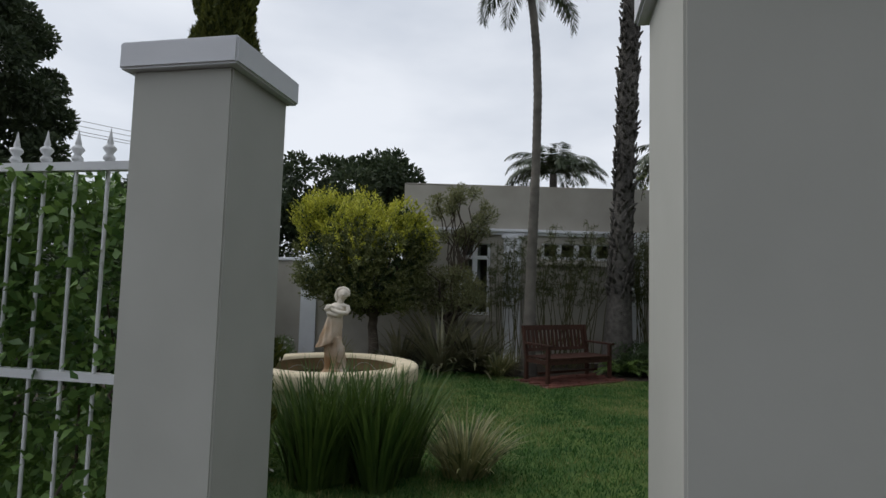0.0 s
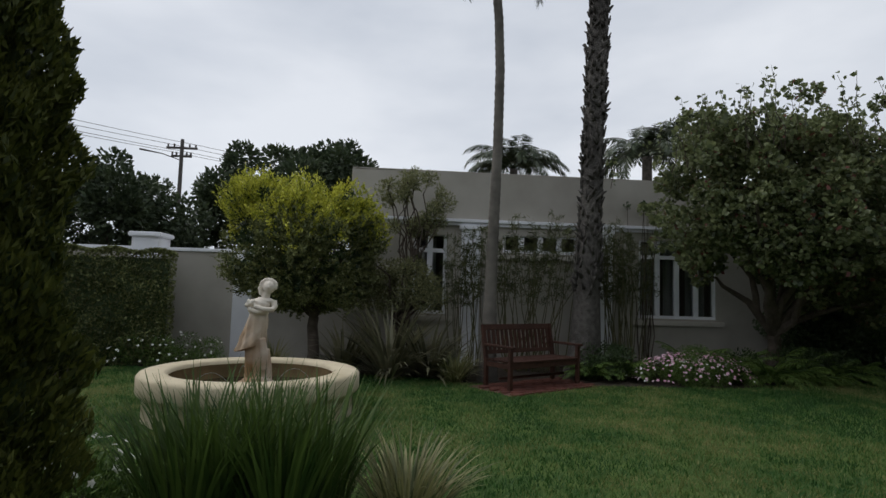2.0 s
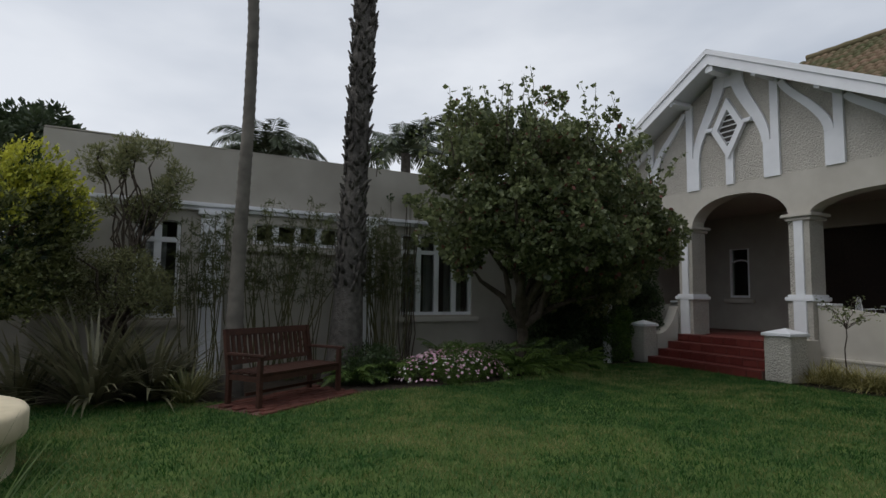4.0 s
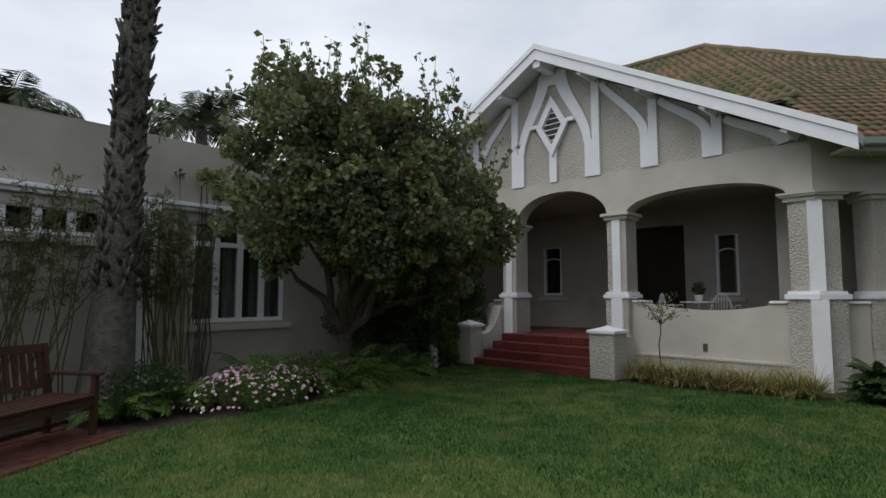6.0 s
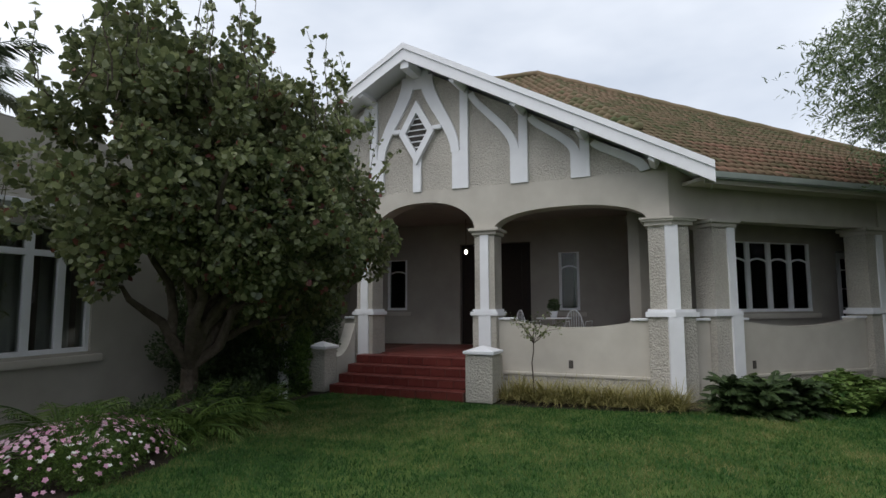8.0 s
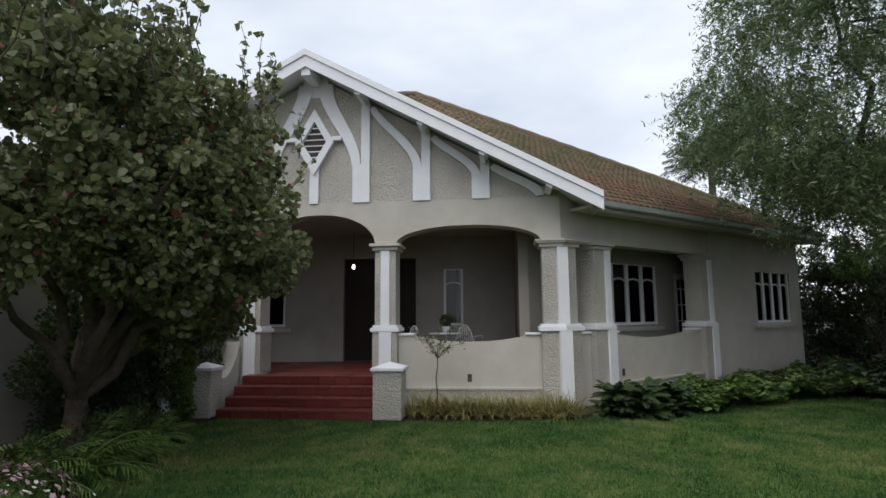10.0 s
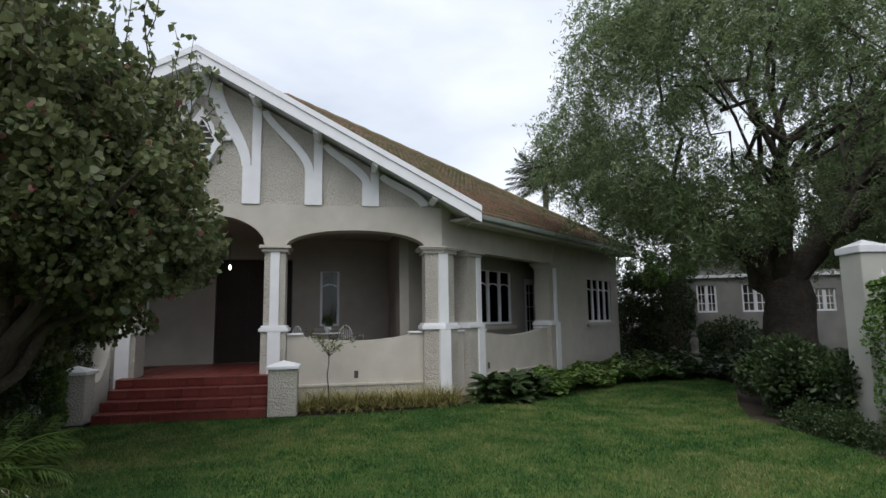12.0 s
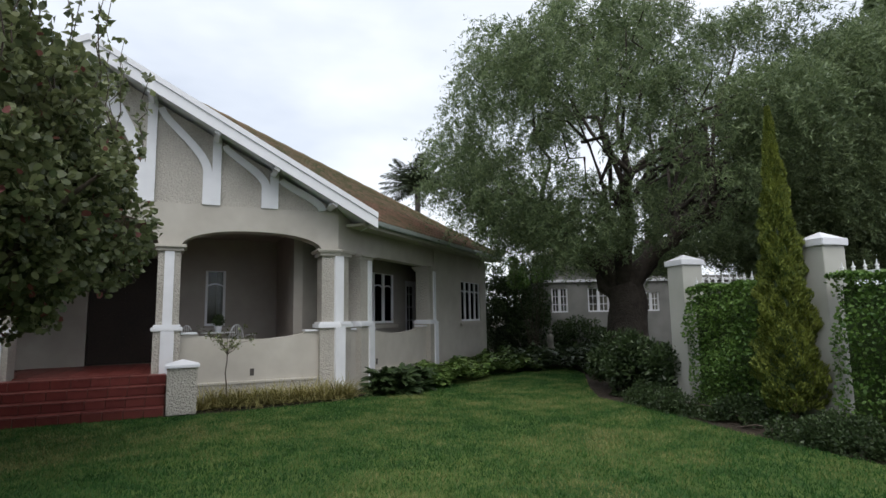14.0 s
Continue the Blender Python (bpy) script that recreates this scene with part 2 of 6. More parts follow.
def thing(name, x, y, z, label, category, group="", kind=""):
    ob = new(name)
    ob.empty_display_size = 0.2
    ob.matrix_basis = pose(x, y, z)
    return tagged(ob, label, category, group, kind)


def box(bm, x0, x1, y0, y1, z0, z1, m=None, bevel=0.0):
    made = bmesh.ops.create_cube(bm, size=1.0)["verts"]
    bmesh.ops.transform(bm, verts=made, matrix=Matrix.Translation(((x0 + x1) / 2, (y0 + y1) / 2, (z0 + z1) / 2)) @ Matrix.Diagonal((x1 - x0, y1 - y0, z1 - z0, 1)))
    if bevel:
        edges = list({e for v in made for e in v.link_edges})
        made = list({v for f in bmesh.ops.bevel(bm, geom=edges, offset=bevel, segments=2, affect="EDGES", clamp_overlap=True)["faces"] for v in f.verts} | {v for v in made if v.is_valid})
    if m is not None:
        bmesh.ops.transform(bm, verts=made, matrix=m)
    return made


def boxes(name, rows, mat, parent=None, label="", m=None, bevel=0.0):
    bm = bmesh.new()
    for r in rows:
        box(bm, *r, m=m, bevel=bevel)
    return part(name, bm, mat, parent, label)


def sheet_wall(bm, us, low, high, thick, m):
    """A wall in the plane y = 0 of m, from low(u) to high(u) over the steps us, thick towards +y."""
    ring = []
    for u in us:
        ring.append([bm.verts.new(m @ Vector(p)) for p in ((u, 0, low(u)), (u, 0, high(u)), (u, thick, high(u)), (u, thick, low(u)))])
    for a, b in zip(ring, ring[1:]):
        for i in range(4):
            bm.faces.new((a[i], b[i], b[(i + 1) % 4], a[(i + 1) % 4]))
    bm.faces.new(ring[0])
    bm.faces.new(ring[-1])


def holed_wall(bm, length, height, thick, holes, m, u0=0.0, z0=0.0):
    """A wall over u0..u0+length with rectangular openings (ua, ub, za, zb) through it."""
    us = sorted({u0, u0 + length, *(h[0] for h in holes), *(h[1] for h in holes)})
    zs = sorted({z0, height, *(h[2] for h in holes), *(h[3] for h in holes)})
    solid = {}
    for i in range(len(us) - 1):
        for j in range(len(zs) - 1):
            cu, cz = (us[i] + us[i + 1]) / 2, (zs[j] + zs[j + 1]) / 2
            solid[i, j] = not any(h[0] < cu < h[1] and h[2] < cz < h[3] for h in holes)
    grid = {}

    def vert(i, j, d):
        if (i, j, d) not in grid:
            grid[i, j, d] = bm.verts.new(m @ Vector((us[i], d * thick, zs[j])))
        return grid[i, j, d]
    for (i, j), full in solid.items():
        if not full:
            continue
        for d in (0, 1):
            bm.faces.new([vert(i, j, d), vert(i + 1, j, d), vert(i + 1, j + 1, d), vert(i, j + 1, d)])
        for di, dj, a, b in ((-1, 0, (i, j), (i, j + 1)), (1, 0, (i + 1, j), (i + 1, j + 1)), (0, -1, (i, j), (i + 1, j)), (0, 1, (i, j + 1), (i + 1, j + 1))):
            if not solid.get((i + di, j + dj), False):
                bm.faces.new([vert(*a, 0), vert(*b, 0), vert(*b, 1), vert(*a, 1)])


def tube(path, radii, sides=8):
    """Vertices and quads of a tube along a path."""
    path = np.asarray(path, float)
    d = np.gradient(path, axis=0)
    d /= np.linalg.norm(d, axis=1)[:, None] + 1e-9
    ref = np.where(np.abs(d[:, 2:3]) > 0.9, [[1.0, 0, 0]], [[0, 0, 1.0]])
    a = np.cross(d, ref)
    a /= np.linalg.norm(a, axis=1)[:, None] + 1e-9
    b = np.cross(d, a)
    ang = np.linspace(0, 2 * np.pi, sides, endpoint=False)
    r = np.asarray(radii, float)[:, None, None]
    v = path[:, None, :] + r * (np.cos(ang)[None, :, None] * a[:, None, :] + np.sin(ang)[None, :, None] * b[:, None, :])
    n = len(path)
    i, j = np.meshgrid(np.arange(n - 1), np.arange(sides), indexing="ij")
    f = np.stack([i * sides + j, i * sides + (j + 1) % sides, (i + 1) * sides + (j + 1) % sides, (i + 1) * sides + j], -1).reshape(-1, 4)
    return v.reshape(-1, 3), f


def joined(pieces):
    vs, fs, k = [], [], 0
    for v, f in pieces:
        vs.append(v)
        fs.append(np.asarray(f) + k)
        k += len(v)
    return np.concatenate(vs), np.concatenate(fs)


def unit(v):
    return v / (np.linalg.norm(v, axis=-1, keepdims=True) + 1e-9)


def leaves(rng, centres, along, length, width, fold=0.25, jitter=0.35):
    """One folded four-cornered leaf at each centre, pointing along."""
    n = len(centres)
    along = unit(along + rng.normal(0, jitter, (n, 3)))
    side = unit(np.cross(along, rng.normal(0, 1, (n, 3))))
    up = np.cross(side, along)
    s = rng.uniform(0.65, 1.25, (n, 1))
    L, W = length * s, width * s
    base = centres - along * L / 2
    mid = centres - along * L * 0.08
    v = np.stack([base, mid + side * W / 2 + up * W * fold, centres + along * L / 2, mid - side * W / 2 + up * W * fold], 1).reshape(-1, 3)
    k = np.arange(n)[:, None] * 4
    return v, k + np.array([[0, 1, 2, 3]])


def round_leaves(rng, centres, along, length, width, fold=0.2, jitter=0.4):
    """Rounded six-cornered leaves."""
    n = len(centres)
    along = unit(along + rng.normal(0, jitter, (n, 3)))
    side = unit(np.cross(along, rng.normal(0, 1, (n, 3))))
    up = np.cross(side, along)
    s = rng.uniform(0.6, 1.25, (n, 1))
    L, W = length * s, width * s
    v = np.stack([centres - along * L * 0.5] + [centres + along * L * a + side * W * b + up * W * fold * abs(b) for a, b in ((-0.24, 0.46), (0.20, 0.44), (0.5, 0.0), (0.20, -0.44), (-0.24, -0.46))], 1).reshape(-1, 3)
    return v, np.arange(n)[:, None] * 6 + np.array([[0, 1, 2, 3, 4, 5]])


def in_blobs(rng, blobs, n, shell=0.55):
    """n points in ellipsoids (x, y, z, rx, ry, rz), gathered towards their outsides, and the ways outwards."""
    blobs = np.asarray(blobs, float)
    vol = (blobs[:, 3] * blobs[:, 4] * blobs[:, 5]) ** (2 / 3)
    pick = rng.choice(len(blobs), n, p=vol / vol.sum())
    d = unit(rng.normal(0, 1, (n, 3)))
    r = shell + (1 - shell) * rng.uniform(0, 1, (n, 1)) ** 0.5
    return blobs[pick, :3] + d * r * blobs[pick, 3:], d


def lumpy(rng, x, y, z, rx, ry, rz, count, size, flat=1.0):
    """Clumps spread over an ellipsoid."""
    d = unit(rng.normal(0, 1, (count, 3)))
    r = rng.uniform(0.35, 0.92, (count, 1)) ** 0.6
    c = np.array([x, y, z]) + d * r * np.array([rx, ry, rz])
    s = size * rng.uniform(0.6, 1.35, (count, 1))
    return np.concatenate([c, s, s, s * flat], 1)


def straps(rng, x, y, z, n, length, width, spread, droop, segs=5, radius=0.12):
    """Arching strap leaves from one crown."""
    az = rng.uniform(0, 2 * np.pi, n)
    lean = rng.uniform(0.05, spread, n)
    L = length * rng.uniform(0.6, 1.1, n)
    r0 = radius * np.sqrt(rng.uniform(0, 1, n))
    out = np.stack([np.cos(az), np.sin(az), np.zeros(n)], 1)
    side = np.stack([-np.sin(az), np.cos(az), np.zeros(n)], 1)
    base = np.array([x, y, z]) + out * r0[:, None]
    s = np.linspace(0, 1, segs)
    theta = lean[:, None] + droop * (s[None, :] ** 1.6) * rng.uniform(0.5, 1.3, (n, 1))
    dh, dv = np.sin(theta), np.cos(theta)
    step = L[:, None] / (segs - 1)
    h = np.concatenate([np.zeros((n, 1)), np.cumsum(dh[:, 1:] * step, 1)], 1)
    up = np.concatenate([np.zeros((n, 1)), np.cumsum(dv[:, 1:] * step, 1)], 1)
    mid = base[:, None, :] + out[:, None, :] * h[..., None] + np.array([0, 0, 1.0]) * up[..., None]
    mid[..., 2] = np.maximum(mid[..., 2], z + 0.01)
    w = width * (1 - s ** 2.2) * 0.5 + 0.0008
    tw = side[:, None, :] * w[None, :, None] * rng.uniform(0.7, 1.2, (n, 1, 1))
    v = np.stack([mid - tw, mid + tw], 2).reshape(-1, 3)
    i, j = np.meshgrid(np.arange(n), np.arange(segs - 1), indexing="ij")
    b = (i * segs + j) * 2
    return v, np.stack([b, b + 1, b + 3, b + 2], -1).reshape(-1, 4)


def bent(rng, a, b, sag, steps=6, wob=0.05):
    a, b = np.asarray(a, float), np.asarray(b, float)
    s = np.linspace(0, 1, steps)[:, None]
    p = a + (b - a) * s
    p[:, 2] += sag * 4 * s[:, 0] * (1 - s[:, 0])
    p[1:-1] += rng.normal(0, wob, (steps - 2, 3))
    return p

# ---- ground ----
bm = bmesh.new()
for quad in (((-400, -400, -0.02), (400, -400, -0.02), (400, 400, -0.02), (-400, 400, -0.02)),):
    bm.faces.new([bm.verts.new(p) for p in quad])
tagged(part("ground", bm, M_SOIL), "dark brown garden soil around the lawn and house", "ground", kind="structure")
LAWN = [(-4.6, 4.2), (-1.4, 3.75), (-0.6, 2.7), (0.35, 1.5), (1.0, 2.2), (2.6, 2.08), (4.4, 1.78), (6.6, 1.2), (7.9, 1.0), (8.9, 0.3), (11.4, -1.8), (13.2, -2.9), (14.3, -2.3), (14.4, -0.2), (13.4, 1.4), (12.1, 2.8), (11.1, 4.3),
        (10.5, 5.2), (10.3, 7.2), (10.4, 8.5), (10.75, 10.9), (10.3, 11.1), (9.3, 11.2), (7.6, 10.75), (6.6, 10.5), (6.0, 10.2), (4.2, 10.2), (3.4, 10.2), (1.4, 10.3), (0.6, 10.8), (-1.0, 11.1), (-4.6, 11.5)]
bm = bmesh.new()
bm.faces.new([bm.verts.new((x, y, 0.0)) for x, y in LAWN])
tagged(part("lawn", bm, M_LAWN), "mown green garden lawn with paler worn patches", "lawn", kind="structure")


def inside(x, y, poly):
    hit = np.zeros(len(x), bool)
    for (x0, y0), (x1, y1) in zip(poly, poly[1:] + poly[:1]):
        cross = (y0 > y) != (y1 > y)
        hit ^= cross & (x < (x1 - x0) * (y - y0) / ((y1 - y0) or 1e-9) + x0)
    return hit


def lawn_grass(n):
    rng = np.random.default_rng(3)
    x, y = rng.uniform(-4.6, 14.4, n), rng.uniform(-2.9, 11.5, n)
    keep = inside(x, y, LAWN)
    keep &= (x + 1.36) ** 2 + (y - 8.02) ** 2 > 1.15 ** 2
    bx, by = (x - 2.46) * 0.848 + (y - 10.15) * 0.53, -(x - 2.46) * 0.53 + (y - 10.15) * 0.848
    keep &= ~((np.abs(bx) < 0.96) & (by > -0.54) & (by < 0.5))
    x, y = x[keep], y[keep]
    k = len(x)
    az, h = rng.uniform(0, 2 * np.pi, k), rng.uniform(0.018, 0.05, k)
    w = rng.uniform(0.003, 0.006, k)
    base = np.stack([x, y, np.zeros(k)], 1)
    side = np.stack([np.cos(az), np.sin(az), np.zeros(k)], 1) * w[:, None]
    tip = base + np.stack([rng.normal(0, 0.018, k), rng.normal(0, 0.018, k), h], 1)
    v = np.stack([base - side, base + side, tip], 1).reshape(-1, 3)
    tagged(part_arrays("lawn_grass", v, np.arange(3 * k).reshape(-1, 3), M_BLADE), "short mown green grass blades of the lawn", "grass", kind="stuff")


lawn_grass(560000)

# ---- the house ----
FRONT = pose(11.8, 9.77, 0, 0, 0, -93.8)      # x to the right along the gable front, y inwards
SIDE = pose(11.46, 5.02, 0, 0, 0, -52)     # along the flank
WING = pose(0, 12.6, 0, 0, 0, 0)           # along the low wing
PORCH = pose(11.8, 9.77, 0, 0, 0, -3.8) @ pose(-11.6, -9.8, 0)   # the steps and veranda floor turn with the front
FLOOR_Z, RING, CAP, BAND = 0.62, 1.48, 3.08, 3.91
SLOPE, APEX = 0.543, 6.47

house = thing("house", 11.6, 9.8, 0, "beige plastered gabled house with white trim and red-tiled veranda", "house", kind="structure")


def arch(u):
    for a, b, top in ((-1.03, 1.24, 3.68), (1.64, 4.40, 3.41), (-4.18, -1.40, 3.41)):
        if a < u < b:
            k = (2 * u - a - b) / (b - a)
            return CAP + (top - CAP) * max(0.0, 1 - abs(k) ** 2.3) ** 0.55
    return CAP


steps = sorted({round(-5.0 + 0.05 * i, 3) for i in range(200)} | {-1.03, 1.24, 1.64, 4.40, -4.18, -1.40, 4.76})
steps = [u for u in steps if u <= 4.761]
bm = bmesh.new()
sheet_wall(bm, steps, arch, lambda u: BAND, 0.38, FRONT)
part("arcade_band", bm, M_PLASTER, house, "smooth plaster band over two segmental arches")
bm = bmesh.new()
sheet_wall(bm, [-4.95, 0, 4.75], lambda u: BAND, lambda u: max(BAND + 0.02, APEX - SLOPE * abs(u) + 0.06), 0.3, FRONT @ pose(0, 0.03, 0))
part("gable_wall", bm, M_ROUGH, house, "rough-cast beige gable")


def column(u0, u1, m, depth=0.46, strip=True, corner=False, foot=0.0):
    """A square pier: pedestal, ring moulding, shaft, moulded cap and a white strip up its front."""
    col = boxes("column", [(u0, u1, -0.02, depth, RING, CAP)], M_ROUGH, house, m=m)
    c = (u0 + u1) / 2
    boxes("pedestal", [(u0 - 0.035, u1 + 0.035, -0.06, depth + 0.035, foot, RING - 0.06)], M_ROUGH, col, m=m)
    boxes("ring_moulding", [(u0 - 0.075, u1 + 0.075, -0.10, depth + 0.07, RING - 0.075, RING + 0.005), (u0 - 0.04, u1 + 0.04, -0.065, depth + 0.04, RING + 0.005, RING + 0.05)], M_WHITE, col, "white ring moulding", m=m, bevel=0.012)
    boxes("capital", [(u0 - 0.05, u1 + 0.05, -0.07, depth + 0.05, CAP - 0.13, CAP - 0.06), (u0 - 0.10, u1 + 0.10, -0.12, depth + 0.09, CAP - 0.06, CAP + 0.005)], M_PLASTER, col, m=m, bevel=0.012)
    if strip:
        w = 0.085
        s0, s1 = (c - w, c + w) if not corner else (u1 - 0.15, u1 + 0.012)
        boxes("white_strip", [(s0, s1, -0.05, 0.1 if not corner else 0.2, RING + 0.05, CAP - 0.13)], M_WHITE, col, "white painted strip", m=m)
        boxes("white_strip", [(s0 - 0.02, s1 + 0.045, -0.10, 0.1 if not corner else 0.22, foot, RING - 0.076)], M_WHITE, col, "white painted strip", m=m)
    return col


column(1.24, 1.64, FRONT, 0.42)
column(-1.40, -1.03, FRONT, 0.42)
column(-4.6, -4.18, FRONT)
column(0.86, 1.32, SIDE, 0.42, corner=True)
column(4.62, 5.02, SIDE, 0.42, corner=True)


def corner_pier():
    """The blunt-angled pier where front and flank meet, with a white strip across its corner."""
    nf, ns = FRONT.to_3x3() @ Vector((0, 1, 0)), SIDE.to_3x3() @ Vector((0, 1, 0))
    out = -(nf + ns).normalized()
    lean = -out.dot(nf)

    def ring(grow):
        k = 0.02 + grow
        return [FRONT @ Vector((4.40 - grow, -k, 0)), SIDE @ Vector((0, 0, 0)) + out * (k / lean), SIDE @ Vector((0.36 + grow, -k, 0)), SIDE @ Vector((0.36 + grow, 0.40 + grow, 0)), FRONT @ Vector((4.40 - grow, 0.46 + grow, 0))]

    def prism(bm, pts, z0, z1):
        low, top = ([bm.verts.new((p.x, p.y, z)) for p in pts] for z in (z0, z1))
        bm.faces.new(low)
        bm.faces.new(top)
        for i in range(len(pts)):
            bm.faces.new((low[i - 1], low[i], top[i], top[i - 1]))

    def piece(name, layers, mat, parent, label=""):
        bm = bmesh.new()
        for pts, z0, z1 in layers:
            prism(bm, pts, z0, z1)
        return part(name, bm, mat, parent, label)

    def strip(reach, proud):
        a, b = FRONT @ Vector((4.76 - reach, -0.015, 0)), SIDE @ Vector((reach, -0.015, 0))
        return [a, a + out * proud, b + out * proud, b]
    pier = piece("corner_pier", [(ring(0.0), RING, CAP)], M_ROUGH, house, "rough-cast corner pier")
    piece("pedestal", [(ring(0.04), 0.0, RING - 0.06)], M_ROUGH, pier)
    piece("ring_moulding", [(ring(0.08), RING - 0.075, RING + 0.005), (ring(0.045), RING + 0.005, RING + 0.05)], M_WHITE, pier, "white ring moulding")
    piece("capital", [(ring(0.05), CAP - 0.13, CAP - 0.06), (ring(0.10), CAP - 0.06, CAP - 0.025), (ring(0.125), CAP - 0.025, CAP + 0.005)], M_PLASTER, pier)
    piece("white_strip", [(strip(0.105, 0.075), RING + 0.05, CAP - 0.131)], M_WHITE, pier, "white painted strip")
    piece("white_strip", [(strip(0.12, 0.13), 0.0, RING - 0.076)], M_WHITE, pier, "white painted strip")


corner_pier()


def dip(a, b):
    def top(u):
        if u < a + 0.32 or u > b - 0.32:
            return 1.33
        k = (2 * u - a - b) / (b - a - 0.64)
        return 1.20 + 0.10 * k * k
    return top


def parapet(a, b, m, hole=0):
    us = sorted({a, b, a + 0.319, a + 0.321, b - 0.319, b - 0.321, *np.linspace(a, b, 30).round(3)})
    bm = bmesh.new()
    sheet_wall(bm, us, lambda u: 0.36, dip(a, b), 0.22, m @ pose(0, 0.08, 0))
    p = part("parapet", bm, M_PLASTER, house, "low plaster wall with a dipped top")
    boxes("coping", [(a, a + 0.3, 0.04, 0.34, 1.332, 1.372), (b - 0.3, b, 0.04, 0.34, 1.332, 1.372)], M_WHITE, p, "white coping", m=m, bevel=0.008)
    boxes("plinth", [(a, b, 0.02, 0.30, 0.0, 0.33)], M_ROUGH, p, m=m)
    boxes("plinth_moulding", [(a, b, 0.0, 0.3, 0.33, 0.385)], M_PLASTER, p, "plaster moulding", m=m, bevel=0.012)
    if hole:
        boxes("drain", [(hole - 0.04, hole + 0.04, 0.07, 0.075, 0.48, 0.62)], M_DARKMETAL, p, "dark drain slot", m=m)
    return p


parapet(1.68, 4.36, FRONT, hole=3.02)
parapet(-4.15, -1.45, FRONT)
parapet(1.36, 4.60, SIDE, hole=1.75)
short = boxes("parapet", [(0.41, 0.81, 0.08, 0.3, 0.0, 1.33)], M_PLASTER, house, "low plaster wall with white coping", m=SIDE)
boxes("coping", [(0.41, 0.81, 0.04, 0.34, 1.332, 1.372)], M_WHITE, short, "white coping", m=SIDE, bevel=0.008)

# veranda floor, walls and ceiling
bm = bmesh.new()
pts = [(12.2, 14.2), (14.85, 14.2), (14.85, 6.0), (15.4, 1.6), (15.15, 1.05), (11.95, 5.0), (11.66, 5.25)]
low = [bm.verts.new((x, y, 0.0)) for x, y in pts]
top = [bm.verts.new((x, y, FLOOR_Z - 0.012)) for x, y in pts]
bm.faces.new(low)
bm.faces.new(top)
for i in range(len(pts)):
    bm.faces.new((low[i - 1], low[i], top[i], top[i - 1]))
floor = part("veranda_floor", bm, M_MORTAR, house, "polished red tiled veranda floor")
BACK = pose(14.85, 9.8, 0, 0, 0, -90)
bm = bmesh.new()
holed_wall(bm, 9.0, 3.7, 0.25, [(-2.06, -1.5, 1.47, 2.78), (-0.05, 1.75, 0.62, 3.14), (2.43, 2.91, 1.47, 2.85)], BACK, u0=-4.6, z0=0.5)
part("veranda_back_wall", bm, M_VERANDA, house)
INNER = SIDE @ pose(0, 1.15, 0)
bm = bmesh.new()
holed_wall(bm, 6.2, 3.7, 0.22, [(2.35, 4.6, 1.45, 2.88), (5.35, 6.15, 0.62, 2.75)], INNER, u0=0.25, z0=0.5)
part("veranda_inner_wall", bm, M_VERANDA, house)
bm = bmesh.new()
a, b = INNER @ Vector((0.25, 0, 0)), Vector((14.87, 5.42, 0))
sheet_wall(bm, [0, (b - a).length], lambda u: 0.5, lambda u: 3.7, 0.2, Matrix.Translation(a) @ Matrix.Rotation(math.atan2((b - a).y, (b - a).x), 4, "Z"))
part("veranda_return_wall", bm, M_VERANDA, house)
bm = bmesh.new()
pts = [(12.3, 14.5), (14.95, 14.5), (14.95, 6.0), (16.5, 1.8), (15.6, 0.2), (11.85, 4.78), (11.75, 5.0)]
vs = [bm.verts.new((x, y, 3.66)) for x, y in pts]
bm.faces.new(vs)
ext = bmesh.ops.extrude_face_region(bm, geom=bm.faces[:])
bmesh.ops.translate(bm, verts=[v for v in ext["geom"] if isinstance(v, bmesh.types.BMVert)], vec=(0, 0, 0.1))
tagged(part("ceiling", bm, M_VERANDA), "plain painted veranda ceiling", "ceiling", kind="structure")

# flank wall, beyond the veranda
bm = bmesh.new()
holed_wall(bm, 4.6, 3.72, 0.3, [(7.17, 9.05, 1.45, 2.78)], SIDE, u0=5.04)
part("flank_wall", bm, M_PLASTER, house)
bm = bmesh.new()
sheet_wall(bm, [0.0, 0.9, 5.04], lambda u: CAP + 0.005, lambda u: max(3.72, 4.07 - 0.396 * u), 0.3, SIDE @ pose(0, 0.04, 0))
part("flank_beam", bm, M_PLASTER, house)
END = SIDE @ pose(9.64, 0, 0, 0, 0, 90)
bm = bmesh.new()
sheet_wall(bm, [0.3, 12.0], lambda u: 0.0, lambda u: 3.72, 0.3, END)
part("end_wall", bm, M_PLASTER, house)
boxes("wall_head", [(0.4, 5.4, 0.05, 0.3, 3.73, 4.1)], M_PLASTER, house, m=SIDE)
boxes("veranda_threshold", [(11.63, 11.86, 8.15, 11.1, 0.0, FLOOR_Z - 0.013)], M_MORTAR, house, m=PORCH)
boxes("veranda_end_wall", [(6.2, 6.4, 0.3, 1.2, 0.0, 3.7)], M_VERANDA, house, m=SIDE)
# unseen slabs added over the rooms to keep sky light out
boxes("attic_floor", [(-4.8, 4.6, 0.1, 9.0, 3.77, 3.85)], M_ROOMSHADE, house, m=BACK)
boxes("attic_floor", [(0.0, 9.6, 0.36, 6.5, 3.86, 3.9)], M_ROOMSHADE, house, m=SIDE)
boxes("veranda_left_wall", [(12.3, 14.85, 13.0, 13.2, 0.0, 3.65)], M_VERANDA, house)
# dark sheets behind the panes stand in for unlit room depth
boxes("dark_room", [(-4.5, 4.3, 3.2, 3.3, 0.5, 3.7)], M_ROOMSHADE, house, m=BACK)
